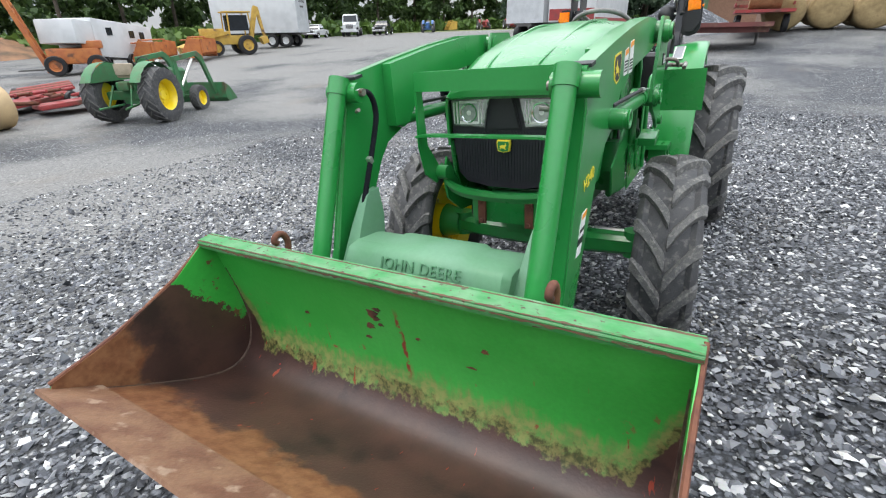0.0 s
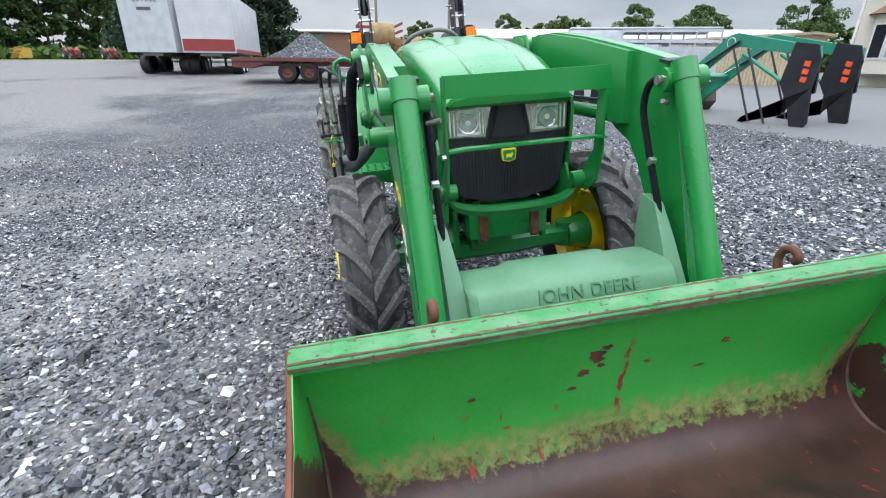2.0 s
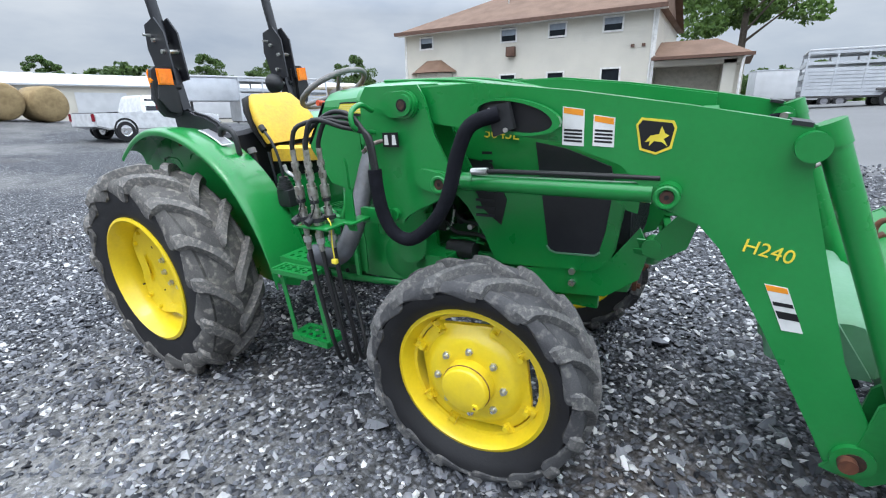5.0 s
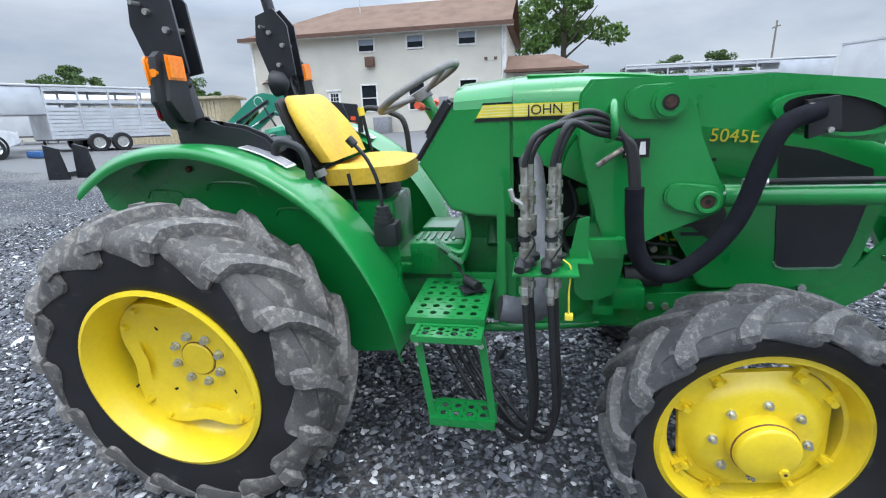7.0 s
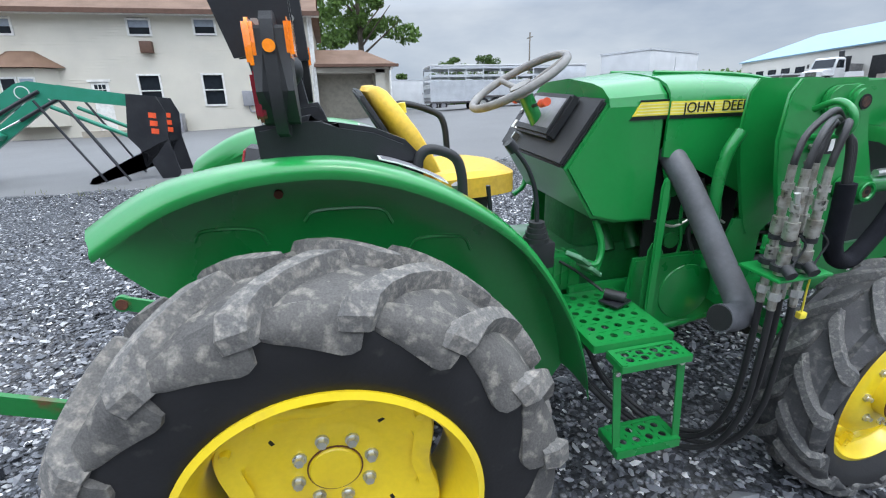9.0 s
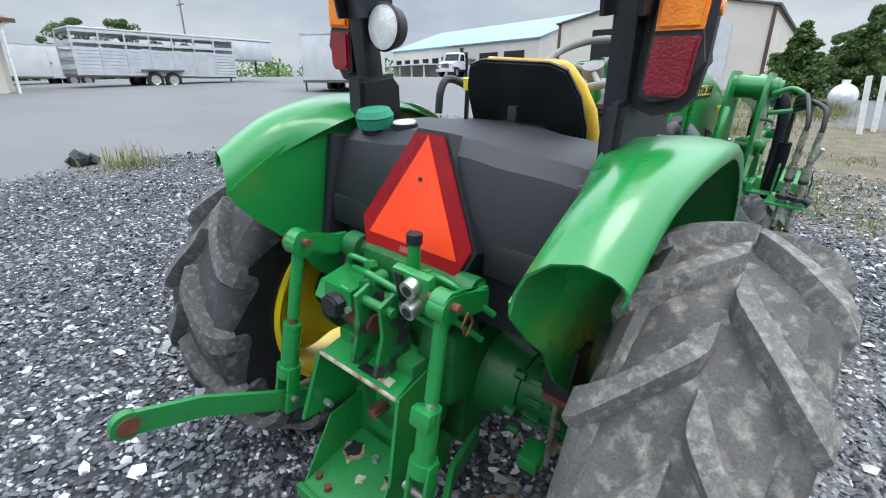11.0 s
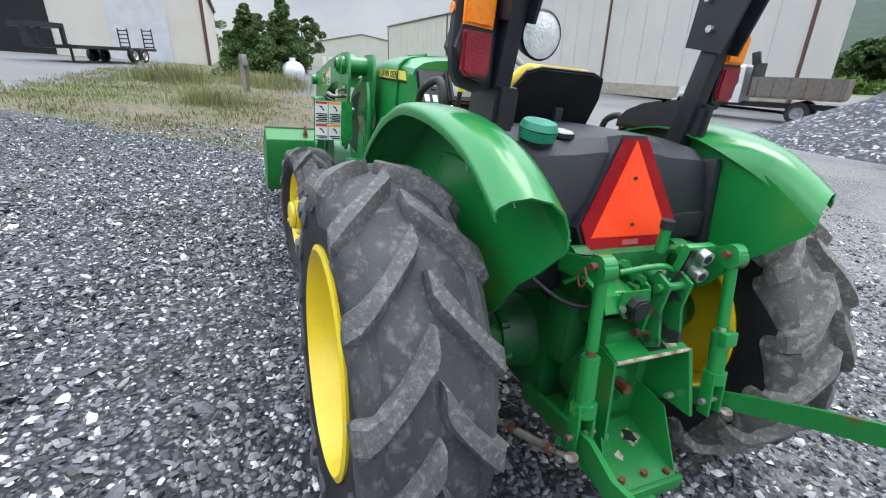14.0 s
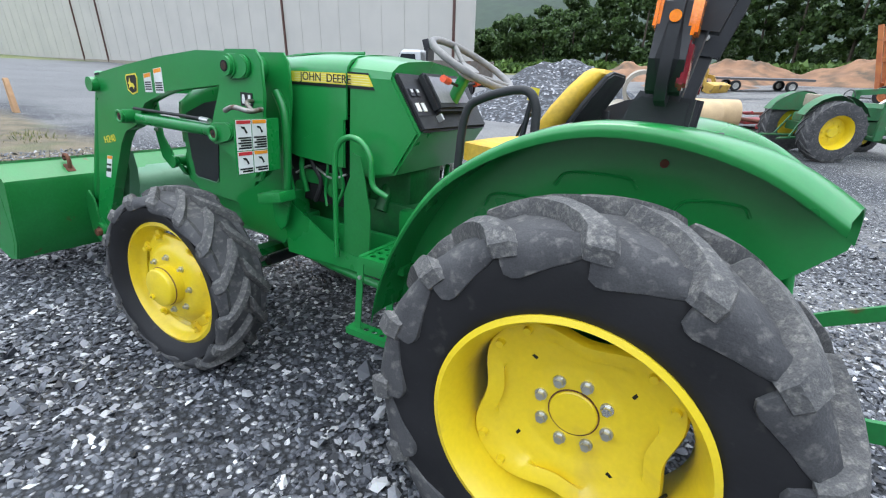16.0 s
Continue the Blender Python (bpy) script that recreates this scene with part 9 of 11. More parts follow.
stock_trailer("stock_trailer", put(-23.0, 27.0, 215), 9.0, "white aluminium horse trailer parked on asphalt")


def cargo_trailer(m, length, label):
    t = thing("cargo_trailer", m, label, "trailer")
    boxed("box", (length / 2, 1.05, 1.28), (length, 2.1, 1.75), WHITE_METAL, t, None, 0.06)
    boxed("roof_trim", (length / 2, 1.05, 2.16), (length + 0.04, 2.14, 0.06), ALU, t)
    boxed("skirt", (length / 2, 1.05, 0.45), (length + 0.02, 2.12, 0.1), GREY_TRIM, t)
    dd = boxed("side_door", (length * 0.62, -0.01, 1.2), (0.85, 0.04, 1.55), WHITE_METAL, t, None, 0.01)
    boxed("door_handle", (length * 0.62 - 0.35, -0.04, 1.2), (0.06, 0.03, 0.12), GREY_TRIM, dd)
    boxed("fender", (length * 0.8, -0.06, 0.75), (1.6, 0.12, 0.1), ALU, t)
    for x in (length * 0.8 - 0.38, length * 0.8 + 0.38):
        road_wheel(t, x, -0.02, 0.33, 0.2, -1, GREY_PAINT)
        road_wheel(t, x, 2.12, 0.33, 0.2, 1)
    for y in (-0.02, 2.12):
        rod("jack", (0.2, y, 0), (0.2, y, 0.5), 0.04, GREY_TRIM, t)
    return t


cargo_trailer(put(11.3, 13.55, 22.8), 3.4, "white enclosed cargo trailer on asphalt")
cargo_trailer(put(-30.0, 22.5, 245), 5.0, "white enclosed cargo trailer on asphalt")
cargo_trailer(put(4.0, 33.0, 10), 5.0, "white enclosed cargo trailer behind the garage")


def semi_box(m, length, label, red=False):
    t = thing("box_trailer", m, label, "trailer")
    boxed("box", (-length / 2, 0, 2.5), (length, 2.5, 2.8), WHITE_METAL, t, None, 0.03)
    boxed("rear_frame", (0.01, 0, 2.5), (0.05, 2.52, 2.82), ALU if not red else WHITE_METAL, t)
    if red:
        boxed("red_band", (0.045, 0, 1.45), (0.04, 2.4, 0.55), RED_M, t)
        boxed("red_band_side", (-length / 2, 1.262, 1.2), (length, 0.03, 0.18), RED_M, t)
    else:
        words("door_words", "US MAIL", 0.34, Matrix.Translation((0.04, 0.1, 3.45)) @ pose(0, 0, 0, 90, 0, 90), GREY_TRIM, t, 0.01)
        boxed("letter_bar", (0.045, 0.0, 3.05), (0.02, 0.7, 0.14), GREY_TRIM, t)
    boxed("underframe", (-length / 2, 0, 1.02), (length, 1.0, 0.18), GREY_TRIM, t)
    for x in (-1.2, -2.4):
        for y, s in ((-1.05, -1), (1.05, 1)):
            road_wheel(t, x, y, 0.5, 0.5, s, WHITE_METAL)
    for y in (-0.8, 0.8):
        rod("landing_leg", (-length + 2, y, 0), (-length + 2, y, 1.0), 0.07, GREY_TRIM, t)
    return t


semi_box(put(-22.8, -10.1, -14), 9, "white box trailer with lettering on its doors")
semi_box(put(-22.6, -7.35, 2), 10, "white box trailer with a red rear band", True)
semi_box(put(-26.6, -31.6, 115), 7.4, "long white semi trailer at the wood's edge")


def flatbed(m):
    t = thing("flatbed_trailer", m, "long oxide red flatbed trailer with tandem wheels", "trailer")
    boxed("deck", (0, 0, 0.95), (7.2, 2.4, 0.10), OX_RED, t)
    for y in (-0.9, 0.9):
        boxed("main_beam", (0.4, y, 0.78), (6.2, 0.14, 0.28), OX_RED, t)
        boxed("side_rail", (0, y * 1.34, 0.93), (7.2, 0.06, 0.16), OX_RED, t)
    prof = [(-3.6, 0.9), (-3.6, 0.62), (-3.0, 0.55), (-2.0, 0.8), (-2.0, 0.92)]
    plate("dovetail", prof, -1.18, 1.18, OX_RED, t)
    for x in (-1.35, -0.42):
        for y, s in ((-1.02, -1), (1.02, 1)):
            road_wheel(t, x, y, 0.41, 0.3, s, RUST)
    for i in range(8):
        boxed("stake_pocket", (-3 + 0.85 * i, -1.22, 0.93), (0.1, 0.05, 0.12), OX_RED, t)
    rod("jack", (3.2, 0.6, 0), (3.2, 0.6, 0.9), 0.06, GREY_TRIM, t)
    return t


flatbed(put(-19.4, -1.9, 91))


def gooseneck(m):
    t = thing("gooseneck_trailer", m, "black gooseneck equipment trailer with ramps", "trailer")
    boxed("deck", (0, 0, 0.7), (6.5, 2.2, 0.14), BLACK_GLOSS, t)
    boxed("neck", (-3.9, 0, 1.55), (1.6, 1.2, 0.22), BLACK_GLOSS, t)
    for y in (-0.55, 0.55):
        boxed("neck_upright", (-3.2, y, 1.15), (0.16, 0.14, 1.0), BLACK_GLOSS, t)
    boxed("neck_front", (-4.6, 0, 1.1), (0.2, 0.3, 0.9), BLACK_GLOSS, t)
    for y in (-0.7, 0.7):
        for i in range(5):
            boxed("ramp_rung", (3.25, y, 0.85 + 0.22 * i), (0.05, 0.55, 0.06), BLACK_GLOSS, t)
        for dy in (-0.27, 0.27):
            boxed("ramp_rail", (3.25, y + dy, 1.3), (0.06, 0.05, 1.1), BLACK_GLOSS, t)
    for x in (0.9, 1.8):
        for y, s in ((-1.1, -1), (1.1, 1)):
            road_wheel(t, x, y, 0.38, 0.24, s)
    rod("jack", (-3.0, -0.6, 0), (-3.0, -0.6, 0.8), 0.06, BLACK_GLOSS, t)


gooseneck(put(30.0, 7.6, -22))


# road vehicles
def pickup(m, paint, label, k=1.0):
    """Crew cab pickup, front to +x."""
    t = thing("pickup_truck", m, label, "truck")
    L, W = 5.8 * k, 1.95 * k

    def body(bm):
        prism(bm, [(-2.9, 0.60), (-2.9, 1.12), (-0.95, 1.14), (-0.9, 1.16), (0.95, 1.16), (1.3, 1.15), (2.55, 1.08), (2.85, 0.95), (2.88, 0.55), (2.3, 0.45), (-2.4, 0.45)], -W / 2 / k, W / 2 / k, "y", 0.06)
        for v in bm.verts:
            v.co *= k
    solo("body", body, paint, t, "", 30)

    def cab(bm):
        rows = []
        for z, x0, x1, w in ((1.14, -0.95, 1.25, 0.93), (1.5, -0.88, 0.90, 0.84), (1.80, -0.78, 0.48, 0.74), (1.88, -0.6, 0.30, 0.66)):
            rows.append([(x0 * k, -w * k, z * k), (x1 * k, -w * k, z * k), (x1 * k, w * k, z * k), (x0 * k, w * k, z * k)])
        loft(bm, rows, close=True, caps=True)
    cb_ = solo("cab", cab, paint, t, "", 30)
    for s in (-1, 1):
        for x0, x1 in ((-0.72, -0.08), (0.02, 0.72)):
            bmw = bm_new()
            prism(bmw, [(x0, 1.22), (x1 + 0.18 * (x1 > 0.5), 1.22), (x1 - 0.16 * (x1 > 0.5), 1.70), (x0 + 0.06, 1.72)], 0, 0.01)
            for v in bmw.verts:
                f = (v.co.z - 1.14) / 0.66
                v.co = Vector((v.co.x, s * (0.935 - 0.20 * f) + v.co.y * s, v.co.z)) * k
            part("side_window", bmw, GLASS, cb_)
        for x in (-1.75, 1.85):
            road_wheel(t, x * k, s * 0.86 * k, 0.40 * k, 0.26 * k, s, CHROME)
            solo("wheel_arch", lambda bm: lathe(bm, [(0.40 * k, 0), (0.48 * k, 0.0), (0.48 * k, 0.03)], (x * k, s * (W / 2 + 0.003), 0.45 * k), seg=24, sign=s), BLACK, t)
        boxed("mirror", (1.0 * k, s * 1.08 * k, 1.28 * k), (0.12 * k, 0.2 * k, 0.22 * k), BLACK, t, None, 0.03)
        boxed("headlight", (2.86 * k, s * 0.74 * k, 0.93 * k), (0.1 * k, 0.3 * k, 0.2 * k), CLEAR, t, None, 0.02)
        boxed("tail_light", (-2.9 * k, s * 0.88 * k, 0.95 * k), (0.06 * k, 0.14 * k, 0.3 * k), RED_LENS, t)
    boxed("bumper", (2.9 * k, 0, 0.6 * k), (0.18 * k, 1.9 * k, 0.22 * k), CHROME, t, None, 0.04)
    boxed("grille", (2.88 * k, 0, 0.90 * k), (0.08 * k, 1.1 * k, 0.28 * k), BLACK, t, None, 0.02)
    bmw = bm_new()
    bmw.faces.new([bmw.verts.new(Vector(p) * k) for p in ((1.24, -0.86, 1.18), (1.24, 0.86, 1.18), (0.52, 0.68, 1.79), (0.52, -0.68, 1.79))])
    thick(bmw, 0.012)
    part("windscreen", bmw, GLASS, t)
    boxed("cargo_bed_inside", (-1.95 * k, 0, 1.13 * k), (1.8 * k, 1.6 * k, 0.03), BLACK, t)
    return t


pickup(put(-16.6, 7.9, 93), CAR_W, "white crew cab pickup truck hitched to a red flatbed", 0.84)
pickup(put(-42.5, -46.0, 25), CAR_W, "small white pickup at the wood's edge", 0.85)
pickup(put(-48.6, -40.0, 25), CAR_K, "dark pickup at the wood's edge", 0.9)


def lorry(m, bed, label, cab_mat=WHITE_METAL):
    """Conventional truck, front to +x; bed: a dump box behind, or none."""
    t = thing("truck", m, label, "truck")
    boxed("frame", (-0.6, 0, 0.75), (6.6, 0.9, 0.22), BLACK_GLOSS, t)

    def bonnet(bm):
        prism(bm, [(1.4, 0.85), (1.4, 1.65), (2.75, 1.45), (2.9, 1.35), (2.9, 0.75)], -0.85, 0.85, "y", 0.06)
    solo("bonnet", bonnet, cab_mat, t, "", 30)
    cb_ = solo("cab", lambda bm: [loft(bm, [[(-0.1, -1.0, 0.8), (1.45, -1.0, 0.8), (1.45, 1.0, 0.8), (-0.1, 1.0, 0.8)], [(-0.1, -1.0, 1.65), (1.45, -1.0, 1.65), (1.45, 1.0, 1.65), (-0.1, 1.0, 1.65)], [(-0.05, -0.92, 2.45), (1.1, -0.92, 2.45), (1.1, 0.92, 2.45), (-0.05, 0.92, 2.45)], [(0.05, -0.8, 2.58), (0.95, -0.8, 2.58), (0.95, 0.8, 2.58), (0.05, 0.8, 2.58)]], close=True, caps=True)], cab_mat, t, "", 25)
    for s in (-1, 1):
        plate("side_window", [(0.2, 1.68), (1.3, 1.68), (1.05, 2.35), (0.25, 2.35)], s * 0.985, s * 1.0, GLASS, cb_)
        road_wheel(t, 2.1, s * 0.9, 0.5, 0.3, s, GREY_PAINT)
        road_wheel(t, -2.6, s * 0.85, 0.5, 0.5, s, GREY_PAINT)
        boxed("mirror", (1.4, s * 1.2, 1.95), (0.08, 0.14, 0.35), BLACK, t)
        boxed("headlight", (2.9, s * 0.65, 1.02), (0.06, 0.26, 0.2), CLEAR, t)
        boxed("front_wing", (2.1, s * 0.95, 1.08), (1.3, 0.3, 0.14), cab_mat, t, None, 0.05)
    bmw = bm_new()
    bmw.faces.new([bmw.verts.new(p) for p in ((1.462, -0.85, 1.72), (1.462, 0.85, 1.72), (1.15, 0.8, 2.40), (1.15, -0.8, 2.40))])
    thick(bmw, 0.02)
    part("windscreen", bmw, GLASS, cb_)
    gr_ = boxed("grille", (2.9, 0, 1.15), (0.06, 0.9, 0.45), GREY_TRIM, t)
    for i in range(6):
        boxed("grille_bar", (2.935, 0, 0.97 + 0.07 * i), (0.02, 0.9, 0.03), CHROME, gr_)
    boxed("bumper", (3.0, 0, 0.65), (0.15, 2.2, 0.28), cab_mat, t, None, 0.03)
    if bed:
        bx = new("dump_box")
        bx.parent = t
        boxed("box_floor", (-2.3, 0, 1.15), (3.6, 2.2, 0.14), bed, bx)
        for s in (-1, 1):
            boxed("box_side", (-2.3, s * 1.08, 1.6), (3.6, 0.08, 0.85), bed, bx)
            for i in range(6):
                boxed("side_rib", (-3.9 + 0.64 * i, s * 1.14, 1.6), (0.1, 0.08, 0.85), bed, bx)
        boxed("box_end", (-4.1, 0, 1.6), (0.08, 2.2, 0.85), bed, bx)
        boxed("headboard", (-0.45, 0, 1.9), (0.1, 2.2, 1.5), BLACK_GLOSS, bx)
        boxed("tool_crane", (-0.3, 0.4, 2.85), (0.35, 0.3, 0.6), BLACK_GLOSS, bx, (0, 14, 0), 0.04)
    return t


lorry(put(15.4, -22.6, 22), shader("rusty_grey_box", (0.16, 0.14, 0.12), 0.8, third=(0.16, 0.08, 0.05)), "white dump truck with a dark box beside the warehouse")
lorry(put(-46.5, -43.5, 35), None, "white lorry tractor at the wood's edge")
lorry(put(44.0, 33.0, 190), shader("stake_body", (0.2, 0.2, 0.2), 0.7), "white flatbed truck by the blue roof workshop")


# farm machines
def old_tractor(m, paint, rim_mat, label, loader=True, k=1.0):
    t = thing("old_tractor", m, label, "tractor")

    def big(x, y, r, w, s):
        e = new("wheel")
        e.parent = t
        solo("tyre", lambda bm: lathe(bm, [(r * 0.56, -w / 2), (r * 0.75, -w * 0.56), (r * 0.94, -w / 2), (r * 0.97, 0), (r * 0.94, w / 2), (r * 0.75, w * 0.56), (r * 0.56, w / 2)], (x, y, r), seg=36), RUBBER, e)
        bm = bm_new()
        nn = 18
        for i in range(nn):
            for sd in (-1, 1):
                a = 2 * math.pi * (i + (0.5 if sd > 0 else 0)) / nn
                secs = []
                for q in range(4):
                    f = q / 3
                    th = a + 0.34 * f
                    yy = y + sd * w * 0.52 * f
                    r0, r1 = r * (0.93 - 0.06 * f), r * (1.0 - 0.03 * f)
                    secs.append([(x + rr * math.cos(th + d), yy, r + rr * math.sin(th + d)) for rr, d in ((r0, -0.05), (r1, -0.035), (r1, 0.035), (r0, 0.05))])
                loft(bm, secs, close=True, caps=True)
        part("tread", bm, LUG, e, "", 30)
        solo("rim", lambda bm: lathe(bm, [(0.0, 0.1 * w), (r * 0.16, 0.12 * w), (r * 0.2, 0.02 * w), (r * 0.46, -0.05 * w), (r * 0.5, 0.3 * w), (r * 0.57, 0.5 * w), (r * 0.58, 0.4 * w)], (x, y, r), seg=32, sign=s), rim_mat, e)
        for i in range(8):
            a = i * math.pi / 4
            rod("wheel_bolt", (x + r * 0.28 * math.cos(a), y, r + r * 0.28 * math.sin(a)), (x + r * 0.28 * math.cos(a), y + s * 0.06 * w, r + r * 0.28 * math.sin(a)), 0.03, rim_mat, e, 6)
    for s in (-1, 1):
        big(0, s * 0.78, 0.72, 0.38, s)
        big(2.0, s * 0.68, 0.39, 0.22, s)

    def body(bm):
        box(bm, (0.5, 0, 0.75), (1.3, 0.42, 0.5), bevel=0.04)
        box(bm, (1.75, 0, 0.75), (1.2, 0.4, 0.35), bevel=0.04)
        box(bm, (0, 0, 0.72), (0.34, 1.3, 0.22), bevel=0.04)
        box(bm, (2.0, 0, 0.42), (0.12, 1.2, 0.12), bevel=0.03)
    solo("chassis", body, paint, t)
    solo("bonnet", lambda bm: loft(bm, [[(x, -w, 0.95), (x, -w, z - 0.1), (x, -w * 0.7, z), (x, w * 0.7, z), (x, w, z - 0.1), (x, w, 0.95)] for x, w, z in ((0.95, 0.27, 1.36), (1.6, 0.27, 1.33), (2.3, 0.25, 1.26), (2.36, 0.22, 1.22))], close=True, caps=True), paint, t, "", 30)
    for s in (-1, 1):
        def guard(bm):
            rows = []
            for i in range(9):
                a = radians(25 + 16 * i)
                rows.append([(0.86 * math.cos(a), s * 0.52, 0.72 + 0.86 * math.sin(a)), (0.86 * math.cos(a), s * 0.80, 0.72 + 0.84 * math.sin(a))])
            loft(bm, rows)
            prism(bm, [(0.84 * math.cos(radians(25 + 16 * i)), 0.72 + 0.84 * math.sin(radians(25 + 16 * i))) for i in range(9)], s * 0.51, s * 0.52)
        solo("mudguard", guard, paint, t, "", 40)
    boxed("seat", (0.12, 0, 1.22), (0.45, 0.5, 0.12), shader("cracked_pale_seat", (0.36, 0.30, 0.22), 0.8), t, None, 0.04)
    boxed("seat_back", (-0.10, 0, 1.38), (0.12, 0.5, 0.30), bpy.data.materials["cracked_pale_seat"], t, None, 0.04)
    solo("steering_wheel", lambda bm: lathe(bm, [(0.19, -0.012), (0.21, 0.0), (0.19, 0.012), (0.18, 0.0), (0.19, -0.012)], (0.75, 0, 1.45), "x", 24), BLACK, t)
    rod("steering_column", (0.75, 0, 1.45), (1.0, 0, 1.2), 0.03, BLACK, t)
    for s in (-1, 1):
        rod("lower_link", (-0.2, s * 0.2, 0.5), (-0.95, s * 0.36, 0.48), 0.03, paint, t, 8)
        rod("lift_rod", (-0.35, s * 0.25, 1.0), (-0.62, s * 0.3, 0.52), 0.025, paint, t, 8)
    boxed("lift_cover", (-0.2, 0, 0.98), (0.35, 0.34, 0.22), paint, t, None, 0.04)
    if loader:
        for s in (-1, 1):
            plate("loader_post", [(1.25, 0.5), (1.45, 0.5), (1.42, 1.6), (1.25, 1.6)], s * 0.5, s * 0.56, paint, t)
            plate("loader_boom", [(1.28, 1.62), (1.28, 1.48), (2.5, 1.58), (2.75, 1.4), (3.25, 0.35), (3.4, 0.38), (2.85, 1.58), (2.6, 1.72)], s * 0.5, s * 0.58, paint, t)
            rod("loader_ram", (1.45, s * 0.54, 0.8), (2.3, s * 0.54, 1.5), 0.04, STEEL, t, 10)

        def scoop(bm):
            prism(bm, [(3.35, 0.72), (3.38, 0.70), (3.40, 0.25), (3.55, 0.08), (4.15, 0.1), (4.15, 0.07), (3.52, 0.04), (3.36, 0.22)], -0.85, 0.85)
            for s in (-1, 1):
                prism(bm, [(3.36, 0.72), (3.36, 0.22), (3.52, 0.05), (4.15, 0.08), (3.7, 0.55)], s * 0.85, s * 0.87)
        solo("loader_scoop", scoop, paint, t)
    return t


old_tractor(put(-2.3, -13.2, 208), OLD_GREEN, YELLOW, "old green farm tractor with loader and yellow rims on gravel")
old_tractor(put(-56.5, -38.0, 30), BLUE_M, GREY_PAINT, "distant blue farm tractor", False)
old_tractor(put(-72.0, -37.0, 40), RED_M, GREY_PAINT, "distant red farm tractor", False)
old_tractor(put(-76.0, -34.0, 40), RED_M, GREY_PAINT, "distant red farm tractor", False)


def backhoe(m, paint, label):
    t = thing("backhoe", m, label, "digger")
    for x, r in ((-0.2, 0.65), (2.0, 0.5)):
        for s in (-1, 1):
            road_wheel(t, x, s * 0.85, r, 0.4, s, paint)
    boxed("body", (1.1, 0, 1.0), (3.0, 1.0, 0.6), paint, t, None, 0.08)
    boxed("bonnet", (1.9, 0, 1.5), (1.5, 0.9, 0.5), paint, t, None, 0.08)
    for sx in (-0.7, 0.9):
        for s in (-1, 1):
            rod("cab_post", (sx, s * 0.75, 1.2), (sx * 0.9, s * 0.7, 2.75), 0.05, paint, t, 8)
    boxed("cab_roof", (0.1, 0, 2.8), (1.8, 1.6, 0.1), paint, t, None, 0.04)
    boxed("cab_glass", (0.1, 0, 2.1), (1.3, 1.2, 1.0), GLASS, t)
    for s in (-1, 1):
        plate("loader_arm", [(0.9, 1.6), (0.9, 1.4), (2.8, 1.0), (3.3, 0.3), (3.5, 0.35), (3.0, 1.25)], s * 0.6, s * 0.7, paint, t)
    boxed("scoop", (3.75, 0, 0.4), (0.7, 2.2, 0.7), paint, t, (0, 18, 0), 0.06)
    plate("digger_boom", [(-0.9, 0.9), (-0.6, 1.0), (-1.3, 3.2), (-1.6, 3.1)], -0.12, 0.12, paint, t)
    plate("dipper", [(-1.35, 3.25), (-1.65, 3.15), (-1.9, 1.2), (-1.75, 1.2)], -0.1, 0.1, paint, t)
    boxed("digger_scoop", (-1.75, 0, 0.95), (0.5, 0.6, 0.5), paint, t, (0, 20, 0), 0.05)
    return t


backhoe(put(-19.6, -31.0, -20), YEL_M, "old yellow backhoe loader by the woods")
backhoe(put(3.5, -42.0, 150), YEL_M, "old yellow wheeled loader by the woods")


def forklift(m):
    t = thing("forklift", m, "rusty orange rough-terrain forklift with a raised mast", "forklift")
    boxed("body", (0, 0, 0.95), (2.4, 1.3, 0.8), ORANGE_M, t, None, 0.1)
    boxed("bonnet", (0.9, 0, 1.5), (0.9, 1.1, 0.4), ORANGE_M, t, None, 0.08)
    for x in (-0.9, 1.0):
        for s in (-1, 1):
            road_wheel(t, x, s * 0.8, 0.5, 0.35, s, ORANGE_M)
    for s in (-1, 1):
        boxed("mast_rail", (-1.75, s * 0.42, 2.0), (0.2, 0.16, 3.8), ORANGE_M, t, (0, -14, 0))
    for z in (1.0, 2.2, 3.2):
        boxed("mast_bar", (-1.5 - 0.25 * (z - 1.0), 0, z), (0.12, 0.9, 0.2), ORANGE_M, t)
    for s in (-1, 1):
        boxed("fork", (-2.1, s * 0.35, 0.3), (1.1, 0.12, 0.06), GREY_TRIM, t)


forklift(put(-8.6, -30.8, 150))


def header_reel(m, label, paint, length):
    t = thing("harvester_header", m, label, "machine")
    boxed("frame", (0, 0, 0.5), (length, 0.7, 0.35), paint, t, None, 0.04)
    boxed("back_panel", (0, 0.5, 0.9), (length, 0.1, 0.8), paint, t)
    rod("reel_shaft", (-length / 2, -0.3, 1.0), (length / 2, -0.3, 1.0), 0.06, paint, t, 8)
    for k in range(5):
        a = k * 1.2566
        rod("reel_bat", (-length / 2, -0.3 + 0.45 * math.cos(a), 1.0 + 0.45 * math.sin(a)), (length / 2, -0.3 + 0.45 * math.cos(a), 1.0 + 0.45 * math.sin(a)), 0.05, paint, t, 6)
    for s in (-1, 1):
        plate("end_shield", [(-0.9, 0.2), (0.5, 0.2), (0.5, 1.3), (-0.2, 1.4)], 0, 0.08, paint, t, "x").location.x = s * length / 2
    return t


header_reel(put(-13.6, -31.6, 30), "orange harvester header lying in the yard", ORANGE_M, 2.8)
header_reel(put(-15.8, -30.2, 35), "orange harvester header lying in the yard", ORANGE_M, 2.6)
header_reel(put(-65.0, -39.0, 40), "yellow harvester header lying in the yard", YEL_M, 4.0)
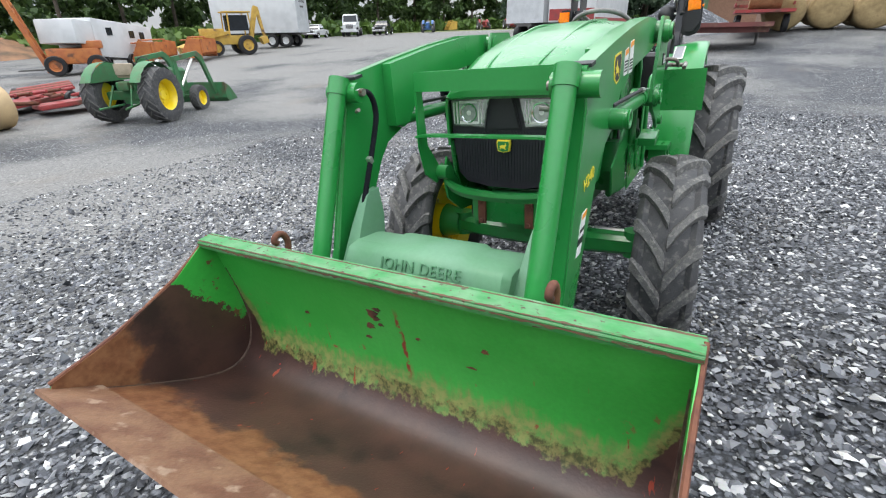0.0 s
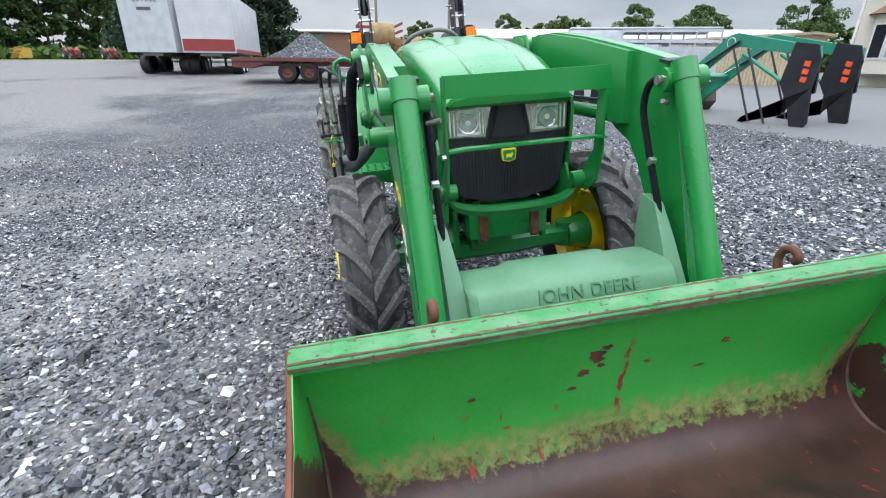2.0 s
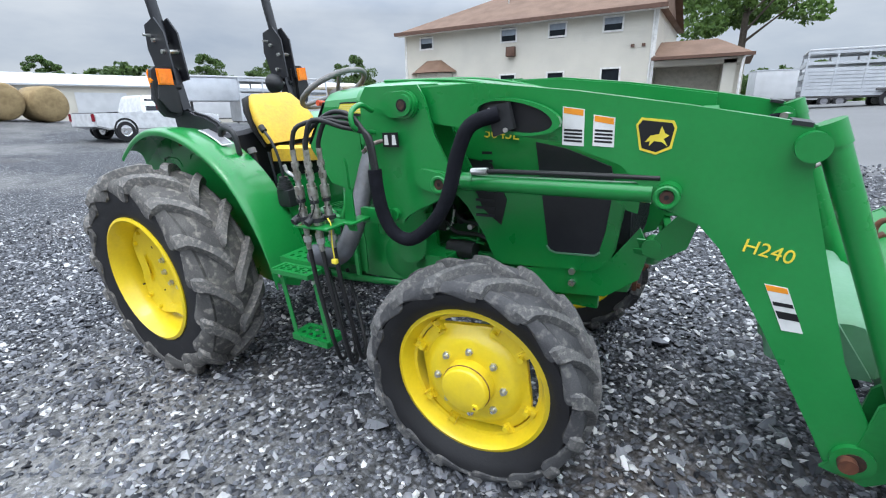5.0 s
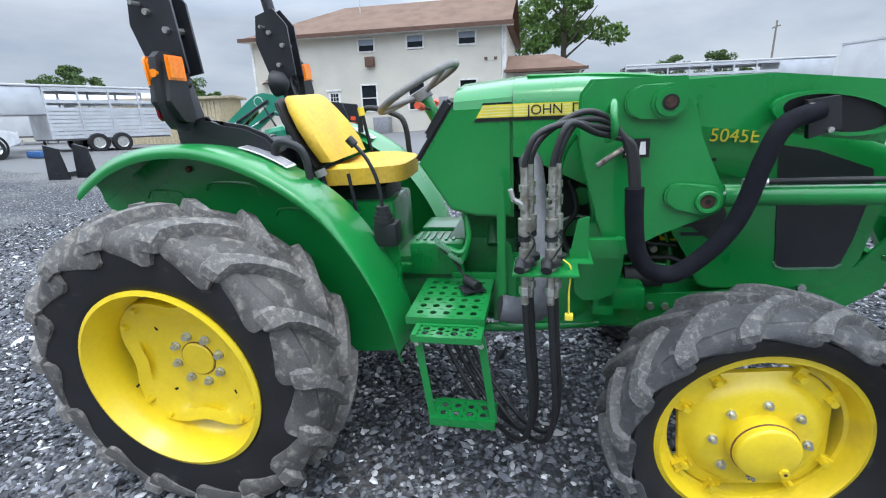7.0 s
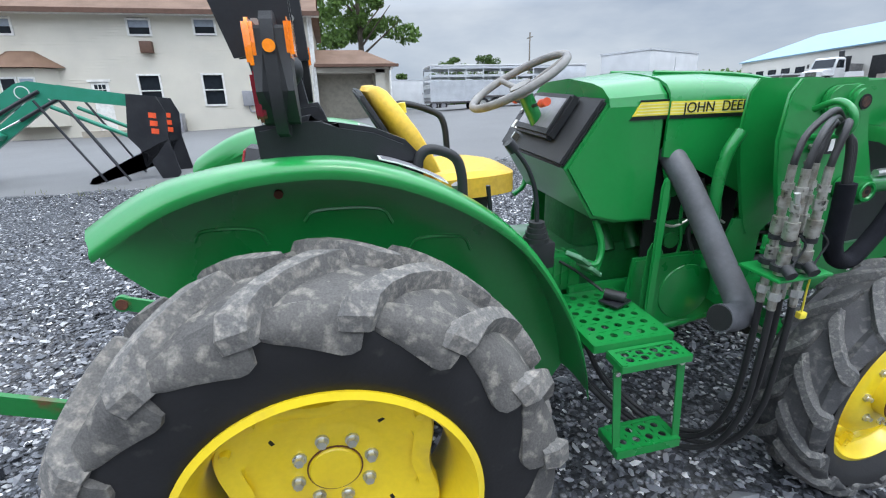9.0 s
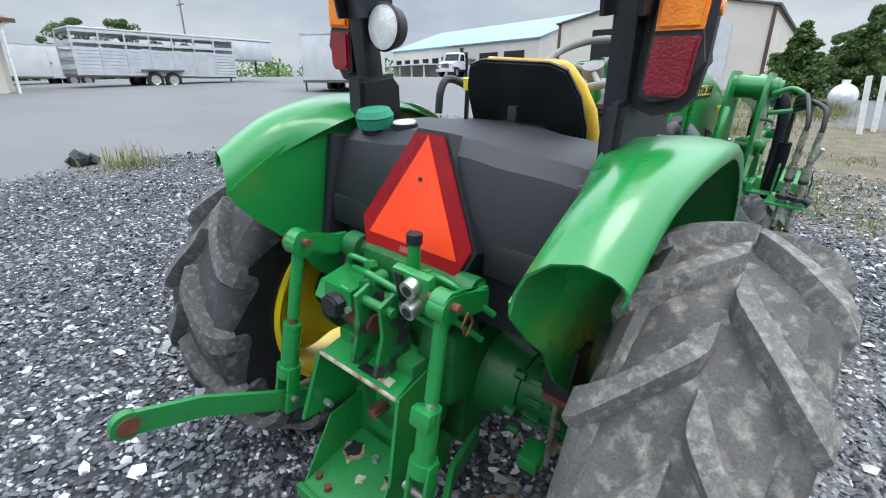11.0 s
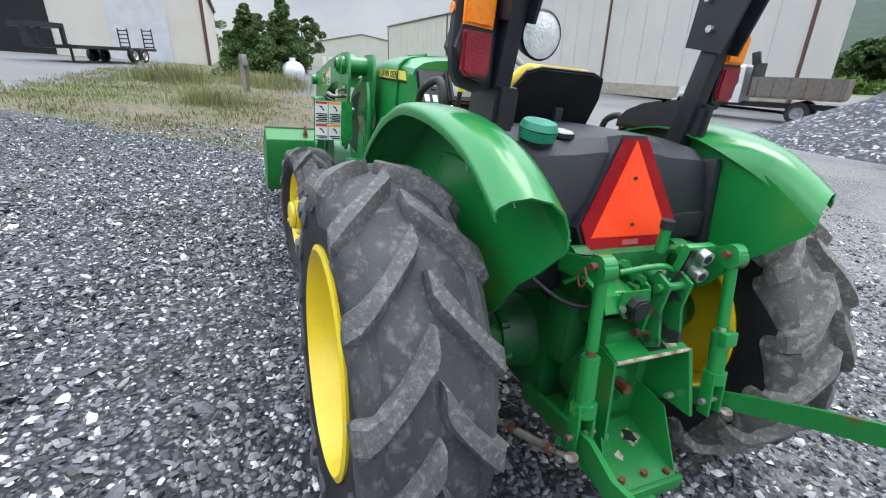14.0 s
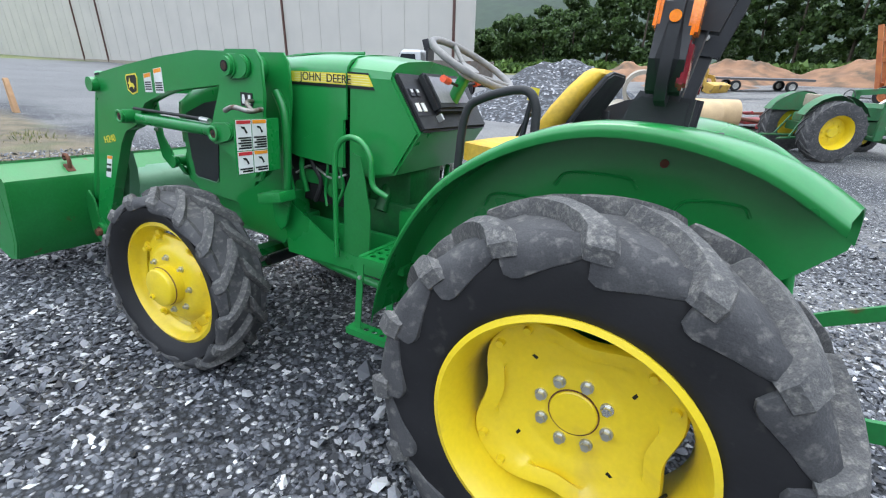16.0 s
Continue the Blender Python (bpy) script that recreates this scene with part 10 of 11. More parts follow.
# wrecked horse trailer and flat wagon behind
hw = thing("horse_trailer", put(-11.4, -32.6, 30), "white horse trailer with dark windows by the woods", "trailer")
boxed("box", (0, 0, 1.5), (5.4, 2.2, 2.0), WHITE_METAL, hw, (0, -5, 0), 0.08)
boxed("nose", (3.2, 0, 2.0), (1.6, 2.1, 1.2), WHITE_METAL, hw, (0, -5, 0), 0.08)
for x in (-1.6, -0.6, 1.4):
    boxed("window", (x, 1.12, 1.9 + 0.09 * x), (0.45, 0.04, 0.4), GLASS, hw)
    boxed("window", (x, -1.12, 1.9 + 0.09 * x), (0.45, 0.04, 0.4), GLASS, hw)
for x in (-0.9, 0.0):
    for s in (-1, 1):
        road_wheel(hw, x, s * 1.1, 0.38, 0.25, s)
fw = thing("flat_wagon", put(-2.5, -44.0, 20), "dark flat wagon loaded low by the woods", "wagon")
boxed("deck", (0, 0, 0.9), (7.0, 2.2, 0.16), GREY_TRIM, fw)
for x in (-2, 2):
    for s in (-1, 1):
        road_wheel(fw, x, s * 1.0, 0.4, 0.25, s)
# rusty implements
rng_i = random.Random(9)
for i, (x, y, a) in enumerate(((-1.9, -19.2, 20), (-2.9, -20.6, 70), (-2.6, -17.4, -10))):
    im = thing("farm_implement", put(x, y, a), "rusty red mower frame lying on gravel", "machine")
    boxed("deck", (0, 0, 0.3), (2.2, 1.4, 0.14), RED_M, im, (3, 4, 0), 0.03)
    for k in range(5):
        rod("frame_bar", (-1.2 + 0.55 * k, -0.9, 0.42), (-1.0 + 0.5 * k, 0.9, 0.62), 0.05, RUST if k % 2 else RED_M, im, 8)
    rod("drawbar", (1.0, 0, 0.35), (2.6, 0.3, 0.5), 0.06, RUST, im, 8)
    for s in (-1, 1):
        road_wheel(im, -0.9, s * 0.8, 0.26, 0.16, s)
bl = thing("spare_scoop", put(3.4, -16.8, 40), "muddy grey loader scoop lying on gravel", "bucket")
plate("scoop_shell", [(-0.5, 0.0), (0.5, 0.02), (0.5, 0.06), (-0.4, 0.08), (-0.55, 0.35), (-0.45, 0.9), (-0.52, 0.92), (-0.65, 0.35)], -0.8, 0.8, WOOD_G, bl)
for s in (-1, 1):
    plate("scoop_side", [(-0.5, 0.0), (0.5, 0.02), (0.0, 0.5), (-0.48, 0.9), (-0.64, 0.35)], s * 0.80, s * 0.82, WOOD_G, bl)

# hay bales and wagon
for i in range(7):
    bl_ = thing("round_bale", put(-23.3 - 2.0 * (i // 4), 2.2 + 1.55 * (i % 4), 4 * i) @ pose(0, 0, 0.0), "weathered round hay bale on the ground", "hay bale", "round bales in a row")
    solo("bale_body", lambda bm: lathe(bm, [(0.0, -0.66), (0.3, -0.67), (0.66, -0.64), (0.75, -0.55), (0.76, 0.0), (0.75, 0.55), (0.66, 0.64), (0.3, 0.67), (0.0, 0.66)], (0, 0, 0.74), "x", 32), HAY, bl_, "", 50)
# added wagon that takes the place of the flatbed's red gooseneck front
wg = thing("hay_wagon", put(-23.4, 1.3, 2), "red slatted wagon with a bale, standing in for the flatbed's front", "wagon")
boxed("deck", (0, 0, 0.85), (4.6, 2.2, 0.12), RED_M, wg)
for z in (1.15, 1.5, 1.85, 2.2):
    boxed("rail", (-2.3, 0, z), (0.08, 2.2, 0.16), RED_M, wg)
    for s in (-1, 1):
        boxed("rail", (-0.6, s * 1.1, z), (3.4, 0.06, 0.12), RED_M, wg)
for x in (-1.5, 1.5):
    for s in (-1, 1):
        road_wheel(wg, x, s * 0.9, 0.36, 0.22, s)
solo("bale", lambda bm: cyl(bm, (1.2, -0.6, 1.55), (1.2, 0.6, 1.55), 0.65, 28), HAY, wg)

# loader lying on the asphalt
ld2 = thing("detached_loader", put(-4.05, 7.85, 4) @ Matrix.Scale(0.95, 4), "blue-green detached front loader with rusty bucket on asphalt", "loader")
for s in (0, 1.12):
    plate("boom", [(-2.80, 0.30), (-2.98, 0.42), (-2.90, 0.56), (-1.38, 1.74), (-1.20, 1.86), (-1.0, 1.90), (1.0, 1.56), (1.05, 1.36), (-0.95, 1.62), (-1.18, 1.52)], s, s + 0.09, TEAL_GREEN, ld2)
    rod("ram", (-1.75, s - 0.05, 1.22), (-0.85, s - 0.05, 1.72), 0.035, BLACK_GLOSS, ld2, 10)
    rod("ram_rod", (-2.95, s - 0.05, 0.62), (-1.74, s - 0.05, 1.23), 0.02, CHROME, ld2, 10)
    rod("lower_ram", (-0.75, s + 0.04, 1.45), (0.72, s + 0.04, 0.72), 0.04, TEAL_GREEN, ld2, 10)
    ft_ = plate("mast_foot", [(0.52, 1.66), (1.02, 1.60), (1.14, 1.30), (1.10, 0.80), (1.22, 0.12), (1.12, 0.0), (0.86, 0.02), (0.66, 0.55), (0.30, 0.42), (-0.35, 0.10), (-0.42, 0.0), (-0.30, -0.02), (0.62, 0.22), (0.58, 0.62), (0.40, 0.86)], s - 0.06, s - 0.02, BLACK_GLOSS, ld2, bevel=0.006)
    for i in range(3):
        boxed("foot_reflector", (0.90, s - 0.066, 0.95 + 0.15 * i), (0.13, 0.006, 0.10), ORANGE_KNOB, ft_, (0, 8, 0))
    plate("mast_foot", [(0.46, 1.60), (0.96, 1.56), (1.06, 0.70), (0.80, 0.60)], s + 0.13, s + 0.17, BLACK_GLOSS, ld2)
    for x in (-0.95, -0.55):
        rod("prop_leg", (x, s - 0.08, 1.56), (x + 0.85, s - 0.08, 0.02), 0.024, BLACK_GLOSS, ld2, 8)
    pl_ = rod("maker_plate", (-1.12, s - 0.012, 1.70), (-1.12, s - 0.004, 1.70), 0.12, STICKER_W, ld2, 24)
    rod("plate_field", (-1.12, s - 0.016, 1.70), (-1.12, s - 0.011, 1.70), 0.10, TEAL_GREEN, pl_, 24)
    pipe("boom_hose", [(-2.6, s + 0.11, 0.75), (-1.9, s + 0.12, 1.30), (-1.3, s + 0.11, 1.66), (-0.4, s + 0.11, 1.70), (0.7, s + 0.11, 1.50)], 0.02, HOSE, ld2)
boxed("cross_tube", (-2.15, 0.60, 0.92), (0.13, 1.15, 0.13), TEAL_GREEN, ld2, (0, 36, 0), 0.02)


def scoop2(bm):
    prism(bm, [(-2.98, 0.86), (-2.93, 0.85), (-2.86, 0.30), (-3.02, 0.06), (-3.85, 0.05), (-3.85, 0.01), (-3.0, 0.0), (-2.80, 0.25)], -0.38, 1.62)
    for s in (-0.39, 1.62):
        prism(bm, [(-2.98, 0.86), (-2.86, 0.30), (-3.02, 0.03), (-3.85, 0.03), (-3.55, 0.50)], s, s + 0.02)


solo("scoop", scoop2, shader("muddy_steel_scoop", (0.045, 0.036, 0.030), 0.7, second=(0.085, 0.055, 0.038), scale=3, bump=0.4, third=(0.12, 0.06, 0.035), third_scale=5, third_spread=(0.60, 0.72)), ld2, "muddy brown-grey steel scoop")
for i, (x, y) in enumerate(((-10.3, 6.9), (-9.9, 7.3))):
    br = thing("quick_hitch_bracket", put(x, y, 15), "black steel quick hitch bracket standing on asphalt", "bracket", "black brackets")
    plate("side_plate", [(-0.25, 0), (0.25, 0), (0.12, 0.75), (-0.2, 0.85)], -0.03, 0.03, BLACK_GLOSS, br)
    boxed("foot_bar", (0, 0.25, 0.1), (0.12, 0.6, 0.12), BLACK_GLOSS, br)
bt = thing("blue_tarp_bundle", put(-15.4, 10.4, 0), "small blue plastic bundle on the asphalt", "tarp")
boxed("bundle", (0, 0, 0.12), (0.6, 0.35, 0.22), BLUE_M, bt, None, 0.06)

# pipes, piles, posts
def big_pipe(m, r, length, mat, label, group):
    t = thing("concrete_pipe", m, label, "pipe", group)
    solo("pipe_shell", lambda bm: [lathe(bm, [(r, -length / 2), (r, length / 2), (r * 0.8, length / 2), (r * 0.8, -length / 2), (r, -length / 2)], (0, 0, r), "x", 36)], mat, t, "", 40)


for dy, dz in ((-0.54, 0.0), (0.54, 0.0), (0.0, 0.93)):
    big_pipe(put(1.95, -13.9, 100) @ Matrix.Translation((0, dy, dz)), 0.54, 1.7, CONCRETE, "weathered concrete pipe in a stack", "stacked pipes")
big_pipe(put(1.0, -15.6, 22), 0.56, 2.6, CLAY, "tan clay pipe lying on the ground", "clay pipes")
big_pipe(put(0.45, -17.4, 22), 0.54, 2.6, CLAY, "tan clay pipe lying on the ground", "clay pipes")


def heap(name, x, y, r, h, mat, label, category, seed, squash=1.0):
    rg = random.Random(seed)
    bm = bm_new()
    seg, rows = 56, []
    off = rg.uniform(0, 50)
    for i in range(17):
        f = i / 16
        row = []
        for k in range(seg):
            a = 2 * math.pi * k / seg
            rr = r * f * (1 + 0.22 * noise.noise((math.cos(a) * 1.3 + off, math.sin(a) * 1.3, 0)))
            px, py = x + rr * math.cos(a), y + rr * math.sin(a) * squash
            z = h * (1 - f) ** 1.0 * (1 + 0.25 * noise.noise((px * 0.6, py * 0.6, off))) + 0.12 * h * noise.noise((px * 1.8, py * 1.8, off)) * (1 - f)
            row.append(bm.verts.new((px, py, ground(px, py) + z - 0.08 * f)))
        rows.append(row)
    for a, b in zip(rows, rows[1:]):
        for k in range(seg):
            j = (k + 1) % seg
            bm.faces.new((a[k], a[j], b[j], b[k]))
    bmesh.ops.remove_doubles(bm, verts=bm.verts[:], dist=0.002)
    tagged(part(name, bm, mat, None, "", 60), label, category)


heap("gravel_pile", 5.9, -19.5, 5.2, 2.5, SLATE_PILE, "dark slate gravel heaped in a pile", "gravel pile", 3)
heap("gravel_pile", -36.0, -3.4, 4.2, 2.1, SLATE_PILE, "grey gravel heaped in a pile", "gravel pile", 4)
for i, (x, y, r, h) in enumerate(((-1.0, -60, 9, 2.6), (-12, -58, 8, 2.4), (10, -62, 8, 2.0), (2.0, -48, 5, 1.2))):
    heap("dirt_pile", x, y, r, h, DIRT, "orange earth heaped at the wood's edge", "dirt pile", 20 + i, 0.7)
po_ = thing("utility_post", put(17.2, 0.9, 0), "grey wooden meter post on the verge", "post")
boxed("post", (0, 0, 0.6), (0.14, 0.14, 1.3), WOOD_G, po_)
boxed("post", (0.25, -0.15, 0.5), (0.10, 0.10, 1.1), WOOD_G, po_, (4, -6, 0))
boxed("meter_box", (0.0, -0.1, 1.05), (0.26, 0.16, 0.36), GREY_PAINT, po_, None, 0.02)
for i, (x, y, lean) in enumerate(((15.6, -1.75, -5), (16.5, -2.1, -4))):
    wp = thing("white_post", put(x, y, 0), "white painted leaning wooden post", "post", "white posts")
    boxed("post", (0, 0, 0.72), (0.13, 0.13, 1.5), TRIM_W, wp, (lean, 0, 0))
ck = thing("survey_stake", put(14.6, -2.9, 0), "short pale orange wooden stake", "stake")
plate("stake", [(-0.09, 0), (0.09, 0), (0.04, 0.75), (0.0, 0.8), (-0.04, 0.75)], -0.05, 0.05, shader("pale_orange_wood", (0.5, 0.3, 0.16), 0.8), ck)
pt = thing("propane_tank", put(23.0, -1.4, 0), "white domed propane tank in the weeds", "tank")
solo("tank_shell", lambda bm: lathe(bm, [(0.0, -1.1), (0.25, -1.05), (0.42, -0.85), (0.46, -0.6), (0.46, 0.6), (0.42, 0.85), (0.25, 1.05), (0.0, 1.1)], (0, 0, 0.6), "x", 32), CAR_W, pt, "", 60)
for x in (-0.6, 0.6):
    boxed("foot", (x, 0, 0.1), (0.15, 0.6, 0.2), CONCRETE, pt)
rod("valve_dome", (0, 0, 1.0), (0, 0, 1.2), 0.14, CAR_W, pt, 16)
for x, y, h in ((-42.5, 2.5, 9.5), (-41.0, 9.0, 10.0), (29.0, 66.0, 9.5)):
    pl = thing("utility_pole", put(x, y, 0), "grey wooden utility pole", "pole")
    rod("pole", (0, 0, -0.3), (0, 0, h), 0.14, WOOD_G, pl, 12, "", 0.10)
    boxed("crossarm", (0, 0, h - 0.7), (0.12, 2.0, 0.12), WOOD_G, pl)
for i, (x, y, s_) in enumerate(((41.5, 26.0, 1.0), (40.0, 22.5, 1.2), (36.0, 25.0, 0.8))):
    cl = thing("pallet_stack", put(x, y, 20 * i), "stacked timber and crates outside the workshop", "pallets")
    boxed("stack", (0, 0, 0.5 * s_), (2.4 * s_, 1.2, 1.0 * s_), WOOD_G if i != 1 else ORANGE_M, cl, None, 0.03)
    boxed("top_crate", (0.2, 0, 1.2 * s_), (1.4 * s_, 1.0, 0.4), WHITE_METAL if i == 2 else WOOD_G, cl)


# ---- trees, woods, weeds ----
def leaf_material(name, dark, light):
    m = bpy.data.materials.new(name)
    m.use_nodes = True
    n, l = m.node_tree.nodes, m.node_tree.links
    p = n["Principled BSDF"]
    p.inputs["Roughness"].default_value = 0.6
    g, ramp, co, t, mx = (n.new(k) for k in ("ShaderNodeNewGeometry", "ShaderNodeValToRGB", "ShaderNodeTexCoord", "ShaderNodeTexNoise", "ShaderNodeMix"))
    ramp.color_ramp.elements[0].color, ramp.color_ramp.elements[1].color = (*dark, 1), (*light, 1)
    l.new(g.outputs["Random Per Island"], ramp.inputs["Fac"])
    l.new(co.outputs["Object"], t.inputs["Vector"])
    t.inputs["Scale"].default_value = 0.25
    mx.data_type, mx.blend_type = "RGBA", "MULTIPLY"
    mx.inputs["Factor"].default_value = 0.6
    l.new(ramp.outputs["Color"], mx.inputs["A"])
    l.new(t.outputs["Fac"], mx.inputs["B"])
    mx2 = n.new("ShaderNodeMix")
    mx2.data_type, mx2.blend_type = "RGBA", "MULTIPLY"
    mx2.inputs["Factor"].default_value = 1.0
    mx2.inputs["B"].default_value = (1.5, 1.5, 1.5, 1)
    l.new(mx.outputs["Result"], mx2.inputs["A"])
    l.new(mx2.outputs["Result"], p.inputs["Base Color"])
    tr = n.new("ShaderNodeBsdfTranslucent")
    add = n.new("ShaderNodeMixShader")
    add.inputs[0].default_value = 0.25
    l.new(mx2.outputs["Result"], tr.inputs["Color"])
    l.new(p.outputs[0], add.inputs[1])
    l.new(tr.outputs[0], add.inputs[2])
    l.new(add.outputs[0], n["Material Output"].inputs["Surface"])
    return m


LEAF = leaf_material("broad_leaves", (0.045, 0.095, 0.018), (0.15, 0.25, 0.055))
LEAF_D = leaf_material("dark_leaves", (0.030, 0.066, 0.018), (0.11, 0.18, 0.045))
NEEDLE = leaf_material("dark_needles", (0.014, 0.034, 0.016), (0.04, 0.075, 0.034))
# foliage green kept pale and greyish, with distance haze in the colour
HILL = leaf_material("hazy_hill_foliage", (0.06, 0.11, 0.055), (0.10, 0.16, 0.075))


def leaves(rng, centres, radii, per, size, flat=0.7):
    """Small folded leaf cards scattered on the shells of clumps: vertices and faces."""
    c = np.repeat(np.asarray(centres), per, 0)
    r = np.repeat(np.asarray(radii), per)
    n = len(c)
    d = rng.normal(size=(n, 3))
    d /= np.linalg.norm(d, axis=1, keepdims=True)
    p = c + d * (r * rng.uniform(0.55, 1.05, n))[:, None] * np.array([1, 1, flat])
    a = rng.normal(size=(n, 3)) + 0.4 * d
    a /= np.linalg.norm(a, axis=1, keepdims=True)
    b = np.cross(a, rng.normal(size=(n, 3)))
    b /= np.linalg.norm(b, axis=1, keepdims=True)
    s = (size * rng.uniform(0.6, 1.3, n))[:, None]
    up = np.cross(a, b) * s * 0.25
    v = np.stack([p - a * s, p - b * s * 0.6 + up, p + a * s, p + b * s * 0.6 + up], 1).reshape(-1, 3)
    f = np.arange(4 * n).reshape(-1, 4)
    return v, f


def crown(rng, h, w, lo, kind):
    """Clump centres and radii for one crown."""
    cs, rs = [], []
    if kind == "pine":
        z = lo
        while z < h:
            f = (z - lo) / (h - lo)
            k = max(3, int(7 * (1 - f)) + 2)
            for i in range(k):
                a, q = rng.uniform(0, 6.28), w * (1 - f) ** 0.8 * rng.uniform(0.35, 1.0)
                cs.append((q * math.cos(a), q * math.sin(a), z + rng.uniform(-0.3, 0.3)))
                rs.append(rng.uniform(0.5, 0.95) * (1.15 - 0.5 * f) * w / 2.6)
            z += h * 0.065
    else:
        for i in range(44):
            a, q, zz = rng.uniform(0, 6.28), math.sqrt(rng.random()), rng.uniform(0, 1)
            wid = w * math.sin(math.pi * min(max(0.12 + 0.85 * zz, 0), 1)) ** 0.7
            cs.append((q * wid * math.cos(a), q * wid * math.sin(a), lo + (h - lo) * zz))
            rs.append(rng.uniform(0.14, 0.28) * w * (1.1 - 0.3 * zz))
    return cs, rs


def mesh_of(name, v, f, mat):
    me = bpy.data.meshes.new(name)
    me.vertices.add(len(v))
    me.vertices.foreach_set("co", np.ascontiguousarray(v, dtype=np.float32).ravel())
    me.loops.add(f.size)
    me.loops.foreach_set("vertex_index", f.ravel())
    me.polygons.add(len(f))
    me.polygons.foreach_set("loop_start", np.arange(0, f.size, f.shape[1]))
    me.update()
    me.materials.append(mat)
    return me


def limbs(bm, rg, h, lo, r, w):
    pts = [(0, 0, -0.3), (rg.uniform(-0.1, 0.1), rg.uniform(-0.1, 0.1), h * 0.3), (rg.uniform(-0.3, 0.3), rg.uniform(-0.3, 0.3), h * 0.62), (0, 0, h * 0.9)]
    for (a, b), (r0, r1) in zip(zip(pts, pts[1:]), ((r * 1.2, r * 0.85), (r * 0.85, r * 0.5), (r * 0.5, r * 0.12))):
        cyl(bm, a, b, r0, 9, r1, False)
    for i in range(7):
        a, z = rg.uniform(0, 6.28), lo + (h - lo) * rg.uniform(0.0, 0.55)
        cyl(bm, (0, 0, z * 0.9), (w * 0.7 * math.cos(a), w * 0.7 * math.sin(a), z + h * 0.14), r * 0.36, 6, r * 0.08, False)


def tree(x, y, h, w, lo, kind, seed, label, mat):
    rng, rg = np.random.default_rng(seed), random.Random(seed)
    t = thing("tree", put(x, y, rg.uniform(0, 360)), label, "tree")
    solo("trunk", lambda bm: limbs(bm, rg, h, lo, 0.016 * h + 0.05, w), BARK, t)
    cs, rs = crown(rng, h, w, lo, kind)
    v, f = leaves(rng, cs, rs, 200 if kind == "pine" else 260, 0.010 * h + 0.06)
    ob = new("crown", mesh_of("crown", v, f, mat))
    ob.parent = t


tree(3.0, 42.0, 15.5, 5.4, 4.6, "broad", 1, "tall leafy green tree behind the house", LEAF)
tree(63.0, -1.5, 5.2, 2.6, 0.8, "broad", 2, "round leafy tree on the verge", LEAF_D)
tree(60.0, -6.5, 5.6, 2.6, 0.8, "broad", 3, "round leafy tree on the verge", LEAF_D)
tree(36.0, -2.2, 4.6, 1.7, 0.4, "pine", 4, "dense dark evergreen on the verge", LEAF_D)
tree(26.0, 0.4, 3.2, 1.5, 0.3, "pine", 5, "small green conifer beside a post", LEAF_D)
for i, (x, y, h, w) in enumerate(((-39.5, -12.5, 11.0, 3.2), (-40.0, -9.6, 12.5, 3.2), (-40.5, -6.6, 11.5, 3.0), (-43.0, -16.5, 13.0, 3.4))):
    tree(x, y, h, w, 1.5, "pine", 30 + i, "dark pine tree behind the trailers", NEEDLE)
for i, (x, y, h, w) in enumerate(((-95, 33, 9.5, 4.2), (-88, 40, 8.0, 3.6), (-80, 52, 10.5, 5.0), (-72, 60, 9.5, 5.0), (-56, 64, 10.0, 5.0), (-88, 14, 7.0, 3.2), (-52, 44, 7.5, 3.5), (40, 120, 12, 6), (-24, 60, 9, 4.5), (25, 95, 9, 5), (95, 6, 8, 4), (110, 15, 8, 4))):
    tree(x, y, h, w, 1.8, "broad", 50 + i, "distant round leafy tree", LEAF_D)


